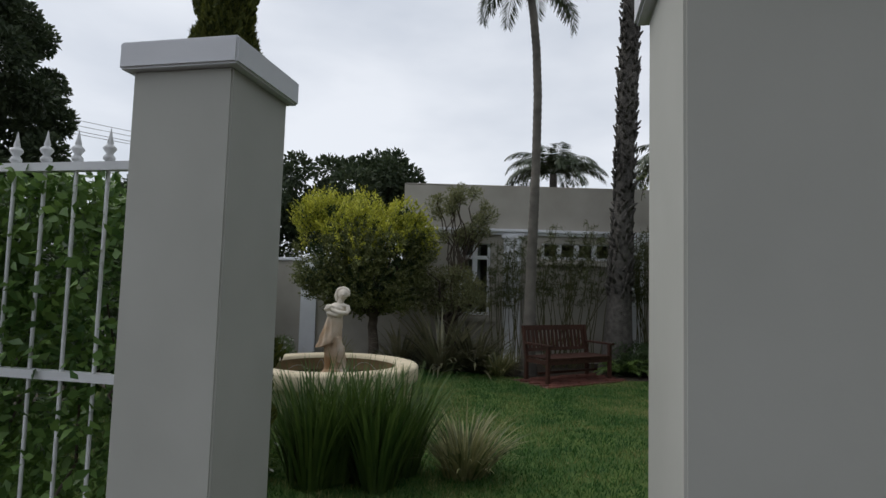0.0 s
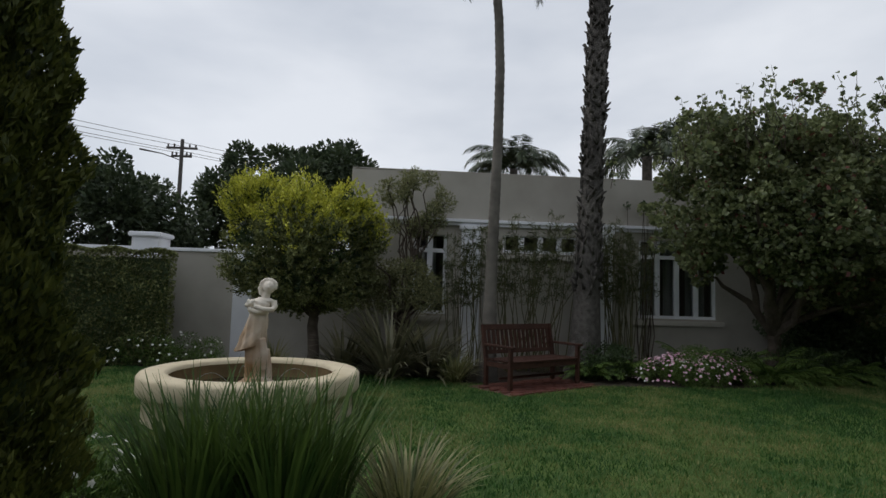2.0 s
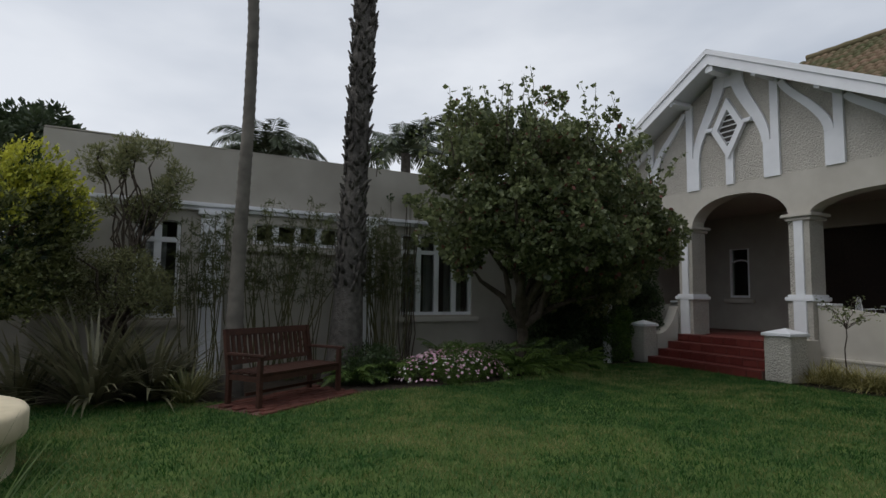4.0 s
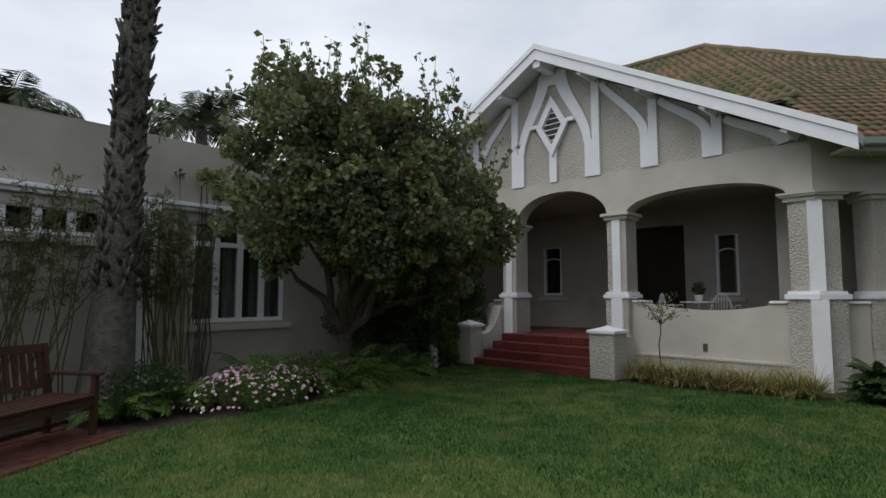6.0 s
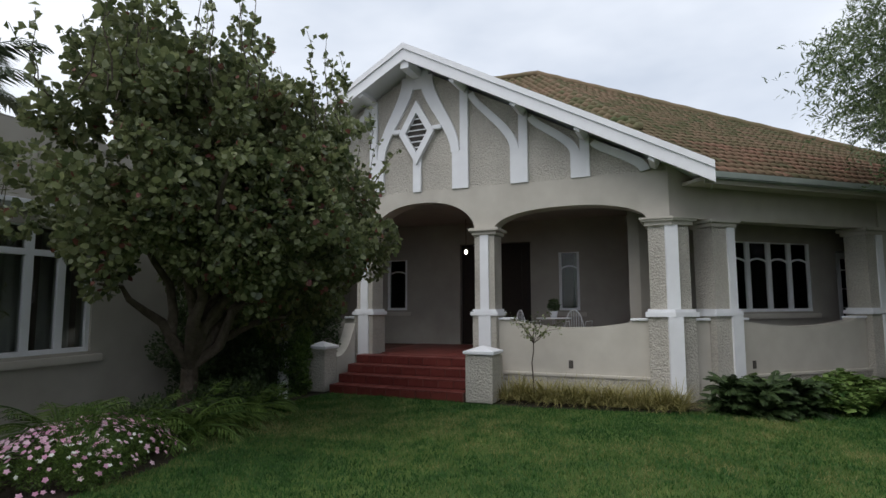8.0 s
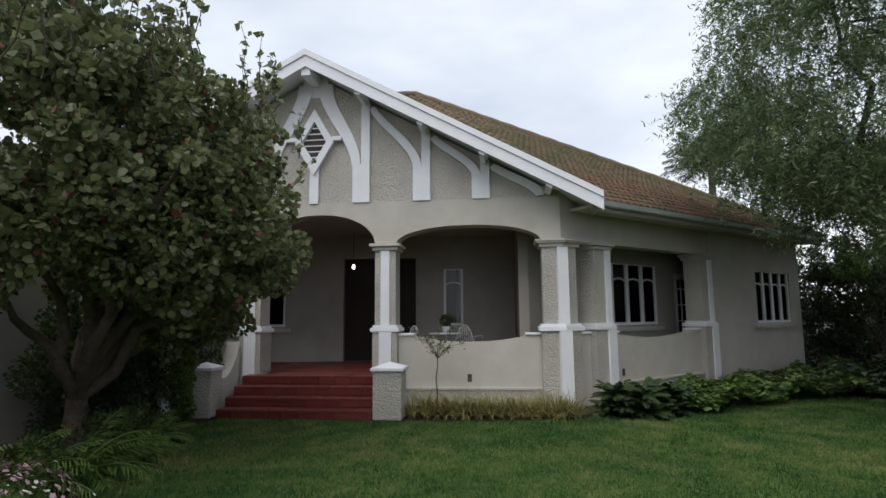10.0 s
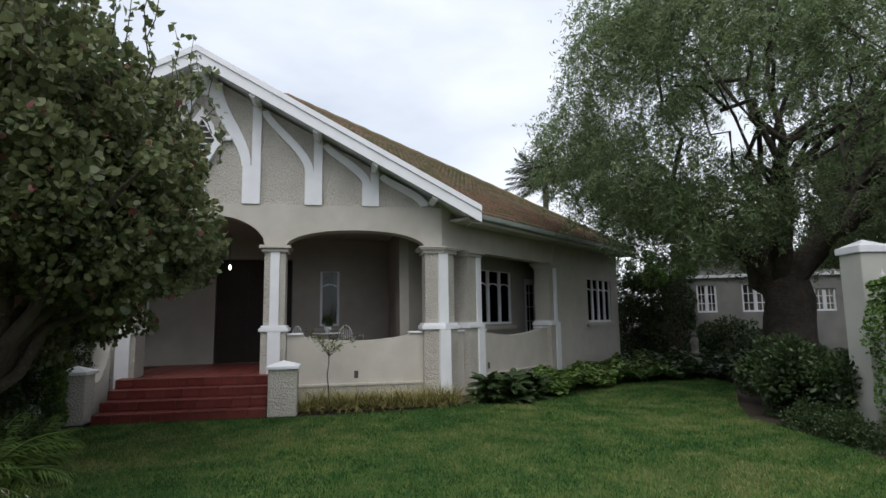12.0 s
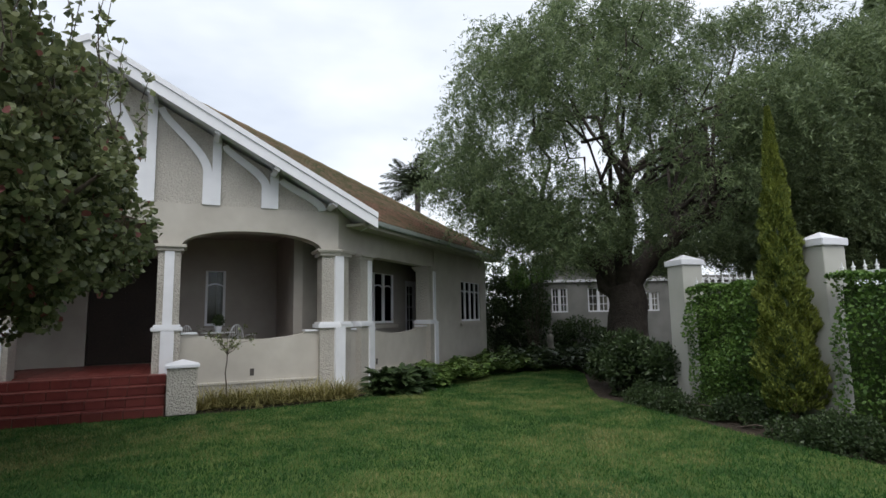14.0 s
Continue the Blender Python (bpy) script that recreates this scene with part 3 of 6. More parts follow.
boxes("dark_room", [(0.3, 9.6, 4.2, 4.3, 0.2, 3.7)], M_ROOMSHADE, house, m=SIDE)
# unseen end walls added to stop daylight leaking in behind the panes
boxes("room_side_wall", [(-4.6, -4.5, 0.26, 3.2, 0.6, 3.76)], M_ROOMSHADE, house, m=BACK)
boxes("room_side_wall", [(4.3, 4.4, 0.26, 3.2, 0.6, 3.76)], M_ROOMSHADE, house, m=BACK)
boxes("room_floor", [(-4.6, 4.4, 0.26, 3.2, 0.5, 0.6)], M_ROOMSHADE, house, m=BACK)
boxes("room_floor", [(0.3, 9.6, 1.4, 4.2, 0.5, 0.6)], M_ROOMSHADE, house, m=SIDE)


def window(name, u0, u1, z0, z1, m, depth, cols, transom=0.0, arched=False, label="white-framed window with dark panes", grid=0, parent=None, sill=True):
    """A framed window in an opening: frame, mullions, a transom, panes and a sill."""
    cx = (u0 + u1) / 2
    fr = 0.06
    rows = [(u0 - 0.05, u1 + 0.05, depth - 0.05, depth + 0.05, z1 - 0.02, z1 + 0.05), (u0 - 0.05, u1 + 0.05, depth - 0.05, depth + 0.05, z0 - 0.04, z0 + fr), (u0 - 0.05, u0 + fr, depth - 0.045, depth + 0.05, z0, z1), (u1 - fr, u1 + 0.05, depth - 0.045, depth + 0.05, z0, z1)]
    w = (u1 - u0) / cols
    for i in range(1, cols):
        rows.append((u0 + i * w - 0.055, u0 + i * w + 0.055, depth - 0.042, depth + 0.045, z0, z1))
    if transom:
        rows.append((u0, u1, depth - 0.046, depth + 0.046, transom - 0.04, transom + 0.04))
    if grid:
        for i in range(cols):
            for j in range(1, grid):
                z = z0 + (z1 - z0) * j / grid
                rows.append((u0 + i * w, u0 + (i + 1) * w, depth - 0.02, depth + 0.02, z - 0.014, z + 0.014))
            rows.append((u0 + (i + 0.5) * w - 0.014, u0 + (i + 0.5) * w + 0.014, depth - 0.021, depth + 0.021, z0, z1))
    root = parent
    win = boxes(name, rows, M_WHITE, root, label, m=m, bevel=0.006)
    if root is None:
        tagged(win, label, "window", kind="structure")
    if arched:
        bmm = bmesh.new()
        for i in range(cols):
            a, b = u0 + i * w + 0.04, u0 + (i + 1) * w - 0.04
            zt = z0 + (z1 - z0) * 0.70
            us = list(np.linspace(a, b, 9))
            arc = lambda u: zt + 0.07 * (1 - ((2 * u - a - b) / (b - a)) ** 2)
            sheet_wall(bmm, us, arc, lambda u: arc(u) + 0.035, 0.05, m @ pose(0, depth - 0.02, 0))
        part("arched_bar", bmm, M_WHITE, win)
    for i in range(cols):
        pane = boxes("pane", [(u0 + i * w + 0.03, u0 + (i + 1) * w - 0.03, depth - 0.004, depth + 0.004, z0, z1)], M_GLASS, win, m=m)
        pane.visible_shadow = False
    if sill:
        boxes("sill", [(u0 - 0.14, u1 + 0.14, -0.08, depth - 0.052, z0 - 0.14, z0 - 0.042)], M_PLASTER, win, m=m, bevel=0.01)
    return win


window("window", -2.06, -1.5, 1.47, 2.78, BACK, 0.06, 1, arched=True, parent=house)
window("window", 2.43, 2.91, 1.47, 2.85, BACK, 0.06, 1, arched=True, parent=house)
window("window", 2.35, 4.6, 1.45, 2.88, INNER, 0.06, 4, arched=True, parent=house)
window("window", 7.17, 9.05, 1.45, 2.78, SIDE, 0.08, 4, arched=True, parent=house)
window("french_door", 5.35, 6.15, 0.7, 2.75, INNER, 0.08, 1, grid=5, parent=house, label="white glazed french door", sill=False)
boxes("french_door_leaf", [(5.41, 5.52, 0.03, 0.13, 0.64, 2.72), (5.98, 6.09, 0.03, 0.13, 0.64, 2.72), (5.52, 5.98, 0.03, 0.13, 2.58, 2.72), (5.52, 5.98, 0.03, 0.13, 0.64, 0.95)], M_WHITE, house, "white glazed door leaf", m=INNER)
door = boxes("front_door", [(-0.03, 1.73, 0.12, 0.18, 0.63, 3.12)], M_DOOR, house, "dark wooden double front door", m=BACK)
boxes("door_panel", [(0.08, 0.70, 0.10, 0.125, 0.80, 1.6), (0.90, 1.52, 0.10, 0.125, 0.80, 1.6), (0.08, 0.70, 0.10, 0.125, 1.75, 2.85), (0.90, 1.52, 0.10, 0.125, 1.75, 2.85)], M_DOOR, door, m=BACK, bevel=0.01)
boxes("skirting", [(-4.6, -0.1, -0.015, -0.002, FLOOR_Z, FLOOR_Z + 0.14), (1.7, 4.2, -0.015, -0.002, FLOOR_Z, FLOOR_Z + 0.14)], M_VERANDA, house, m=BACK)
lamp = thing("pendant_lamp", 14.1, 9.45, 2.8, "small lit pendant lamp hanging before the front door", "lamp")
M_LAMP = bpy.data.materials.new("lamp_glow")
M_LAMP.use_nodes = True
M_LAMP.node_tree.nodes["Principled BSDF"].inputs["Emission Color"].default_value = (1, 0.93, 0.8, 1)
M_LAMP.node_tree.nodes["Principled BSDF"].inputs["Emission Strength"].default_value = 4.0
boxes("lamp_rod", [(14.093, 14.107, 9.443, 9.457, 2.96, 3.659)], M_DARKMETAL, lamp)
boxes("lamp_cap", [(14.05, 14.15, 9.40, 9.50, 2.925, 2.96)], M_DARKMETAL, lamp, bevel=0.01)
boxes("lamp_globe", [(14.07, 14.13, 9.42, 9.48, 2.81, 2.924)], M_LAMP, lamp, bevel=0.02)

# ---- gable trim ----
JOIN = {1.02: 4.68, 2.22: 4.58, 3.36: 4.38}
for u, zj in JOIN.items():
    for sgn in (-1, 1):
        zt = APEX - SLOPE * u + 0.03
        boxes("gable_strip", [(min(sgn * (u - 0.07), sgn * (u + 0.10)), max(sgn * (u - 0.07), sgn * (u + 0.10)), -0.03, 0.028, BAND, zt),
                              (min(sgn * (u - 0.24), sgn * (u - 0.07)), max(sgn * (u - 0.24), sgn * (u - 0.07)), -0.03, 0.028, BAND, zj)], M_WHITE, house, "white half-timber strip", m=FRONT)


def ribbon(name, pts, width, y0=-0.035, y1=0.026, mat=M_WHITE):
    """A flat curved strip on the gable; width may vary from point to point."""
    p = np.asarray(pts, float)
    d = unit(np.gradient(p, axis=0))
    nrm = np.stack([-d[:, 1], d[:, 0]], 1)
    w = np.broadcast_to(np.asarray(width, float), (len(p),))[:, None] / 2
    a, b = p + nrm * w, p - nrm * w
    bmm = bmesh.new()
    ring = [[bmm.verts.new(FRONT @ Vector(q)) for q in ((a[i][0], y0, a[i][1]), (b[i][0], y0, b[i][1]), (b[i][0], y1, b[i][1]), (a[i][0], y1, a[i][1]))] for i in range(len(p))]
    for r0, r1 in zip(ring, ring[1:]):
        for k in range(4):
            bmm.faces.new((r0[k], r1[k], r1[(k + 1) % 4], r0[(k + 1) % 4]))
    bmm.faces.new(ring[0])
    bmm.faces.new(ring[-1])
    return part(name, bmm, mat, house)


def s_curve(x0, z0, x1, z1, n=16, e=1.0):
    """From (x0, z0) at the top, steep at both ends, over to (x1, z1)."""
    s = np.linspace(0, 1, n)
    k = s * s * (3 - 2 * s)
    return np.stack([x0 + (x1 - x0) * k ** e, z0 + (z1 - z0) * s], 1)


for sgn in (-1, 1):
    # curved braces that leave a strip's head outwards and come down on the next strip
    for u, v, zb in ((1.02, 2.22, 4.56), (2.22, 3.36, 4.36), (3.36, 4.55, 3.93)):
        zt = APEX - SLOPE * u - 0.10
        ribbon("gable_brace", s_curve(sgn * (u + 0.16), zt, sgn * (v - 0.155), zb, e=0.75), np.linspace(0.13, 0.17, 16), y0=-0.034)
    # the wishbone that frames the vent
    ribbon("gable_brace", s_curve(sgn * 0.20, APEX - 0.12, sgn * 0.845, 4.66, 18), np.linspace(0.30, 0.17, 18), y0=-0.034)
boxes("gable_strip", [(-0.09, 0.09, -0.03, 0.026, BAND, 4.62)], M_WHITE, house, "white half-timber strip", m=FRONT)
boxes("gable_strip", [(-0.26, 0.26, -0.028, 0.024, 6.08, 6.5)], M_WHITE, house, "white half-timber strip", m=FRONT)
# diamond vent
VC, VW, VH = 5.15, 0.40, 0.68
bm = bmesh.new()
ring = []
for k, y in ((1.0, -0.075), (1.0, 0.02), (0.62, 0.02), (0.62, -0.075)):
    ring.append([bm.verts.new(FRONT @ Vector((dx * k, y, VC + dz * k))) for dx, dz in ((0, VH), (VW, 0), (0, -VH), (-VW, 0))])
for a, b in zip(ring, ring[1:] + ring[:1]):
    for i in range(4):
        bm.faces.new((a[i], a[(i + 1) % 4], b[(i + 1) % 4], b[i]))
vent = part("gable_vent", bm, M_WHITE, house, "white diamond louvred vent")
bm = bmesh.new()
bm.faces.new([bm.verts.new(FRONT @ Vector(p)) for p in ((0, 0.015, VC + VH * 0.62), (VW * 0.62, 0.015, VC), (0, 0.015, VC - VH * 0.62), (-VW * 0.62, 0.015, VC))])
part("vent_backing", bm, M_DARKMETAL, vent)
for i in range(6):
    z = VC - 0.30 + i * 0.12
    w = VW * 0.62 * (1 - abs(z - VC) / (VH * 0.62)) - 0.01
    if w > 0.02:
        boxes("slat", [(-w, w, -0.03, 0.0, -0.009, 0.009)], M_WHITE, vent, m=FRONT @ pose(0, -0.02, z, 35))
for sgn in (-1, 1):
    boxes("vent_ear", [(min(sgn * 0.36, sgn * 0.56), max(sgn * 0.36, sgn * 0.56), -0.085, 0.0, VC + 0.01, VC + 0.10)], M_WHITE, vent, m=FRONT, bevel=0.01)

# bargeboards, brackets and the gable's roof
OVER, TIP = 0.65, 5.46
for sgn in (-1, 1):
    us = [0.0, TIP] if sgn > 0 else [-TIP, 0.0]
    rake = lambda k: (lambda u: APEX - SLOPE * abs(u) + k)
    bm = bmesh.new()
    sheet_wall(bm, us, rake(0.0), rake(0.22), 0.045, FRONT @ pose(0, -OVER, 0))
    board = part("bargeboard", bm, M_WHITE, house, "white painted bargeboard")
    bm = bmesh.new()
    sheet_wall(bm, us, rake(0.223), rake(0.34), 0.075, FRONT @ pose(0, -OVER - 0.03, 0))
    part("bargeboard_lip", bm, M_WHITE, board)
    bm = bmesh.new()
    sheet_wall(bm, us, rake(0.12), rake(0.30), 4.4, FRONT @ pose(0, -OVER + 0.048, 0))
    part("gable_roof", bm, M_WHITE, house, "white boarded soffit")
    for u in (1.02, 2.22, 3.36, 4.55):
        m = FRONT @ pose(sgn * u, -OVER, APEX - SLOPE * u, 0, sgn * math.degrees(math.atan(SLOPE)), 0)
        boxes("rafter_end", [(-0.06, 0.06, 0.05, OVER + 0.02, -0.05, 0.09)], M_WHITE, house, "white rafter end", m=m, bevel=0.008)
boxes("ridge_end", [(-0.09, 0.09, 0.05, OVER, -0.16, 0.02)], M_WHITE, house, "white ridge bracket", m=FRONT @ pose(0, -OVER, APEX))

# main hipped roof
PEAK = Vector((18.3, 8.4, 8.75))
EAVE = 3.78


def side_pt(s, out, z):
    return SIDE @ Vector((s, -out, z))


def mirrored(p):
    return Vector((p.x, 19.6 - p.y, p.z))


a0, e0 = side_pt(0.2, 0.5, EAVE), side_pt(10.15, 0.5, EAVE)
f0 = END @ Vector((13.5, -0.5, EAVE))
bm = bmesh.new()
for tri_pts in ((a0, e0, PEAK), (e0, f0, PEAK), (Vector((13.2, 14.2, 5.19)), Vector((13.2, 5.37, 5.19)), PEAK, Vector((18.3, 11.4, 8.75))), (f0, Vector((26, 14, EAVE)), PEAK), (Vector((26, 14, EAVE)), mirrored(a0), Vector((18.3, 11.4, 8.75)), PEAK)):
    bm.faces.new([bm.verts.new(p - Vector((0, 0, 0.06))) for p in tri_pts])
bmesh.ops.remove_doubles(bm, verts=bm.verts, dist=0.001)
roof = part("roof", bm, M_ROOFSTUFF, house, "mossy terracotta tiled hip roof")
gut = [(0.28, 10.2, -0.62, -0.48, 3.66, 3.78)]
boxes("gutter", gut, material("green_grey_gutter", (0.26, 0.30, 0.28), (0.34, 0.38, 0.36), 0.5, 5, 40, 0.1), house, "grey-green eaves gutter", m=SIDE, bevel=0.02)
boxes("eaves_soffit", [(0.3, 10.1, -0.5, 0.02, 3.64, 3.70)], M_PLASTER, house, "plastered eaves soffit", m=SIDE)
boxes("fascia", [(0.3, 10.1, -0.505, -0.47, 3.59, 3.66)], M_PLASTER, house, m=SIDE)

# ---- steps ----
stair = thing("front_steps", 10.7, 9.7, 0, "red tiled front steps up to the veranda", "steps", kind="structure")
RISE = FLOOR_Z / 4
for i in range(4):
    x0 = 10.32 + 0.31 * i
    boxes("step", [(x0 + 0.01, 11.62 if i < 3 else 11.64, 8.32, 11.0, RISE * i, RISE * (i + 1) - 0.014)], M_MORTAR, stair, m=PORCH)
step_parts = [o for o in stair.children]


def tile_mesh(name, dx, dy, dz, mat, bevel=0.006):
    bmm = bmesh.new()
    box(bmm, -dx / 2, dx / 2, -dy / 2, dy / 2, -dz / 2, dz / 2, bevel=0)
    bmesh.ops.bevel(bmm, geom=[e for e in bmm.edges if all(v.co.z > 0 for v in e.verts)], offset=bevel, segments=1, affect="EDGES")
    me = bpy.data.meshes.new(name)
    bmm.to_mesh(me)
    bmm.free()
    me.materials.append(mat)
    return me


# newels and swept cheek walls
def newel(x, y, h, w, label):
    root = thing("newel_post", x, y, 0, label, "post", "posts of the steps")
    m = pose(x, y, 0, 0, 0, -3.8)
    boxes("shaft", [(-w / 2, w / 2, -w / 2, w / 2, 0, h)], M_ROUGH, root, m=m, bevel=0.012)
    bmm = bmesh.new()
    box(bmm, -w / 2 - 0.035, w / 2 + 0.035, -w / 2 - 0.035, w / 2 + 0.035, h, h + 0.055, m=m, bevel=0.01)
    q = [bmm.verts.new(m @ Vector((dx * (w / 2 + 0.02), dy * (w / 2 + 0.02), h + 0.055))) for dx, dy in ((-1, -1), (1, -1), (1, 1), (-1, 1))]
    tip = bmm.verts.new(m @ Vector((0, 0, h + 0.14)))
    for i in range(4):
        bmm.faces.new((q[i - 1], q[i], tip))
    part("cap", bmm, M_WHITE, root, "white pyramid cap")
    return root


newel(10.68, 8.10, 0.79, 0.48, "squat rough-cast newel post with white cap beside red steps")
newel(10.85, 11.36, 0.79, 0.40, "squat plaster newel post with white cap beside red steps")
bm = bmesh.new()
sheet_wall(bm, list(np.linspace(11.06, 11.78, 14)), lambda u: 0.0, lambda u: 0.62 + 0.62 * max(0.0, (u - 11.06) / 0.72) ** 2.5, 0.24, pose(0, 11.16, 0))
part("cheek_wall", bm, M_PLASTER, house, "swept plaster cheek wall")
boxes("cheek_wall", [(10.73, 11.5, 8.0, 8.2, 0, 0.70)], M_PLASTER, house, m=PORCH)

# ---- low wing ----
wing = thing("house_wing", 3, 12.6, 0, "low flat-roofed beige wing with parapet and white trim", "house", kind="structure")
bm = bmesh.new()
W_HOLES = [(0.57, 1.25, 1.0, 2.6), (2.4, 3.99, 2.28, 2.64), (5.28, 6.97, 1.02, 2.64)]
holed_wall(bm, 12.32, 2.86, 0.3, W_HOLES, WING, u0=-0.72)
part("wing_wall", bm, M_WING, wing)
bm = bmesh.new()
sheet_wall(bm, [-0.72, -0.719] + list(np.linspace(0, 11.6, 24)), lambda u: 2.86, lambda u: 3.89 + (0.012 if u > 0 else 0), 0.3, WING @ pose(0, 0.03, 0))
part("wing_parapet", bm, M_WING, wing)
boxes("wing_coping", [(-0.72, 11.6, 0.034, 0.33, 3.902, 3.93)], M_WING, wing, m=WING, bevel=0.01)
boxes("ledge_moulding", [(-0.76, 8.0, -0.12, 0.0, 2.86, 2.93), (-0.76, 8.0, -0.07, 0.0, 2.80, 2.86)], M_WHITE, wing, "white ledge moulding", m=WING, bevel=0.01)
for u in (1.54, 4.30):
    boxes("pilaster", [(u, u + 0.38, -0.10, 0.0, 0, 2.72)], M_WHITE, wing, "white pilaster", m=WING)
    boxes("pilaster_cap", [(u - 0.05, u + 0.43, -0.14, 0.0, 2.72, 2.80)], M_WHITE, wing, m=WING, bevel=0.01)
window("window", 0.57, 1.25, 1.0, 2.6, WING, 0.08, 2, transom=2.28, parent=wing)
window("window", 2.4, 3.99, 2.28, 2.64, WING, 0.08, 4, parent=wing)
window("window", 5.28, 6.97, 1.02, 2.64, WING, 0.08, 4, transom=2.3, parent=wing)
boxes("wing_side_wall", [(-0.72, -0.45, 0.3, 8.0, 0, 3.88)], M_WING, wing, m=WING)
boxes("wing_roof", [(-0.5, 11.6, 0.4, 8.0, 3.4, 3.5)], M_WING, wing, m=WING)
# dark sheet painted as the wing's indoor shade
boxes("dark_room", [(-0.7, 11.6, 3.5, 3.6, 0, 3.4), ], M_ROOMSHADE, wing, m=WING)
boxes("room_floor", [(-0.7, 11.6, 0.3, 3.5, 0.02, 0.1)], M_ROOMSHADE, wing, m=WING)
for u0, u1, z0, z1 in ((0.6, 1.22, 1.0, 2.55), (5.32, 6.92, 1.05, 2.6)):
    n = int((u1 - u0) / 0.02)
    bm = bmesh.new()
    us = np.linspace(u0, u1, n)
    top_v = [(bm.verts.new((u, 12.6 + 0.30 + 0.03 * math.sin(u * 42) + 0.012 * math.sin(u * 17), z0)), bm.verts.new((u, 12.6 + 0.30 + 0.02 * math.sin(u * 42), z1))) for u in us]
    for p, q in zip(top_v, top_v[1:]):
        if 0.25 < (p[0].co.x * 1.9) % 1.0:
            bm.faces.new((p[0], q[0], q[1], p[1]))
    part("curtain", bm, M_CURTAIN, wing, "grey net curtain", smooth=True)


def curtain(u0, u1, z0, z1, m, depth, parent):
    """A hanging in soft folds just behind a window."""
    us = np.linspace(u0, u1, int((u1 - u0) / 0.02))
    v = [tuple(m @ Vector((u, depth + 0.025 * math.sin(u * 47) + 0.012 * math.sin(u * 19), z))) for u in us for z in (z0, z1)]
    f = [[2 * i, 2 * i + 2, 2 * i + 3, 2 * i + 1] for i in range(len(us) - 1)]
    part_arrays("curtain", v, f, M_CURTAIN, parent, "pale grey curtain", smooth=True)


for u0, u1 in ((2.42, 2.62), (3.2, 3.38), (4.02, 4.58)):
    curtain(u0, u1, 1.5, 2.86, INNER, 0.14, house)
for u0, u1 in ((7.22, 7.45), (8.05, 8.2), (8.7, 9.0)):
    curtain(u0, u1, 1.48, 2.76, SIDE, 0.17, house)
curtain(2.46, 2.88, 1.5, 2.84, BACK, 0.32, house)
# garden wall beyond the fountain
gwall = boxes("garden_wall", [(-9.0, -0.72, 12.9, 13.15, 0, 2.1)], M_WING, None, bevel=0)
tagged(gwall, "beige plastered garden boundary wall with white piers", "wall", kind="structure")
boxes("wall_coping", [(-9.0, -0.73, 12.84, 13.2, 2.102, 2.17)], M_WHITE, gwall, bevel=0.01)
boxes("wall_pier", [(-3.0, -2.65, 12.82, 12.9, 0, 2.08)], M_WHITE, gwall)
boxes("wall_pier", [(-4.95, -4.45, 12.7, 13.3, 0, 2.35)], M_WHITE, gwall)
boxes("wall_pier_cap", [(-5.01, -4.39, 12.64, 13.36, 2.352, 2.45)], M_WHITE, gwall, bevel=0.02)

# ---- street boundary: pillars, fence, hedges ----
FENCE_TURN = -13.0


def pillar(x, y, w, h, label, turn=FENCE_TURN):
    root = thing("gate_pillar", x, y, 0, label, "pillar", "boundary pillars")
    m = pose(x, y, 0, 0, 0, turn)
    boxes("shaft", [(-w / 2, w / 2, -w / 2, w / 2, -0.02, h)], M_GATE, root, m=m, bevel=0.006)
    boxes("cap_slab", [(-w / 2 - 0.036, w / 2 + 0.036, -w / 2 - 0.036, w / 2 + 0.036, h, h + 0.10)], M_GATEWHITE, root, "white cap", m=m, bevel=0.008)
    bmm = bmesh.new()
    q = [bmm.verts.new(m @ Vector((dx * (w / 2 + 0.02), dy * (w / 2 + 0.02), h + 0.098))) for dx, dy in ((-1, -1), (1, -1), (1, 1), (-1, 1))]
    tip = bmm.verts.new(m @ Vector((0, 0, h + 0.21)))
    for i in range(4):
        bmm.faces.new((q[i - 1], q[i], tip))
    part("cap_pyramid", bmm, M_GATEWHITE, root)
    return root


pillar(-0.804, 2.228, 0.40, 2.31, "pale plastered gate pillar with white pyramid cap", -12)
pillar(0.818, 1.31, 0.43, 2.31, "pale plastered gate pillar with white pyramid cap", -12)
pillar(3.92, 0.60, 0.38, 2.45, "pale plastered fence pillar with white pyramid cap beside a cypress")
pillar(6.65, -0.05, 0.42, 2.45, "pale plastered fence pillar with white pyramid cap")
pillar(-4.6, 3.2, 0.45, 2.5, "pale plastered fence pillar with white cap", -10)


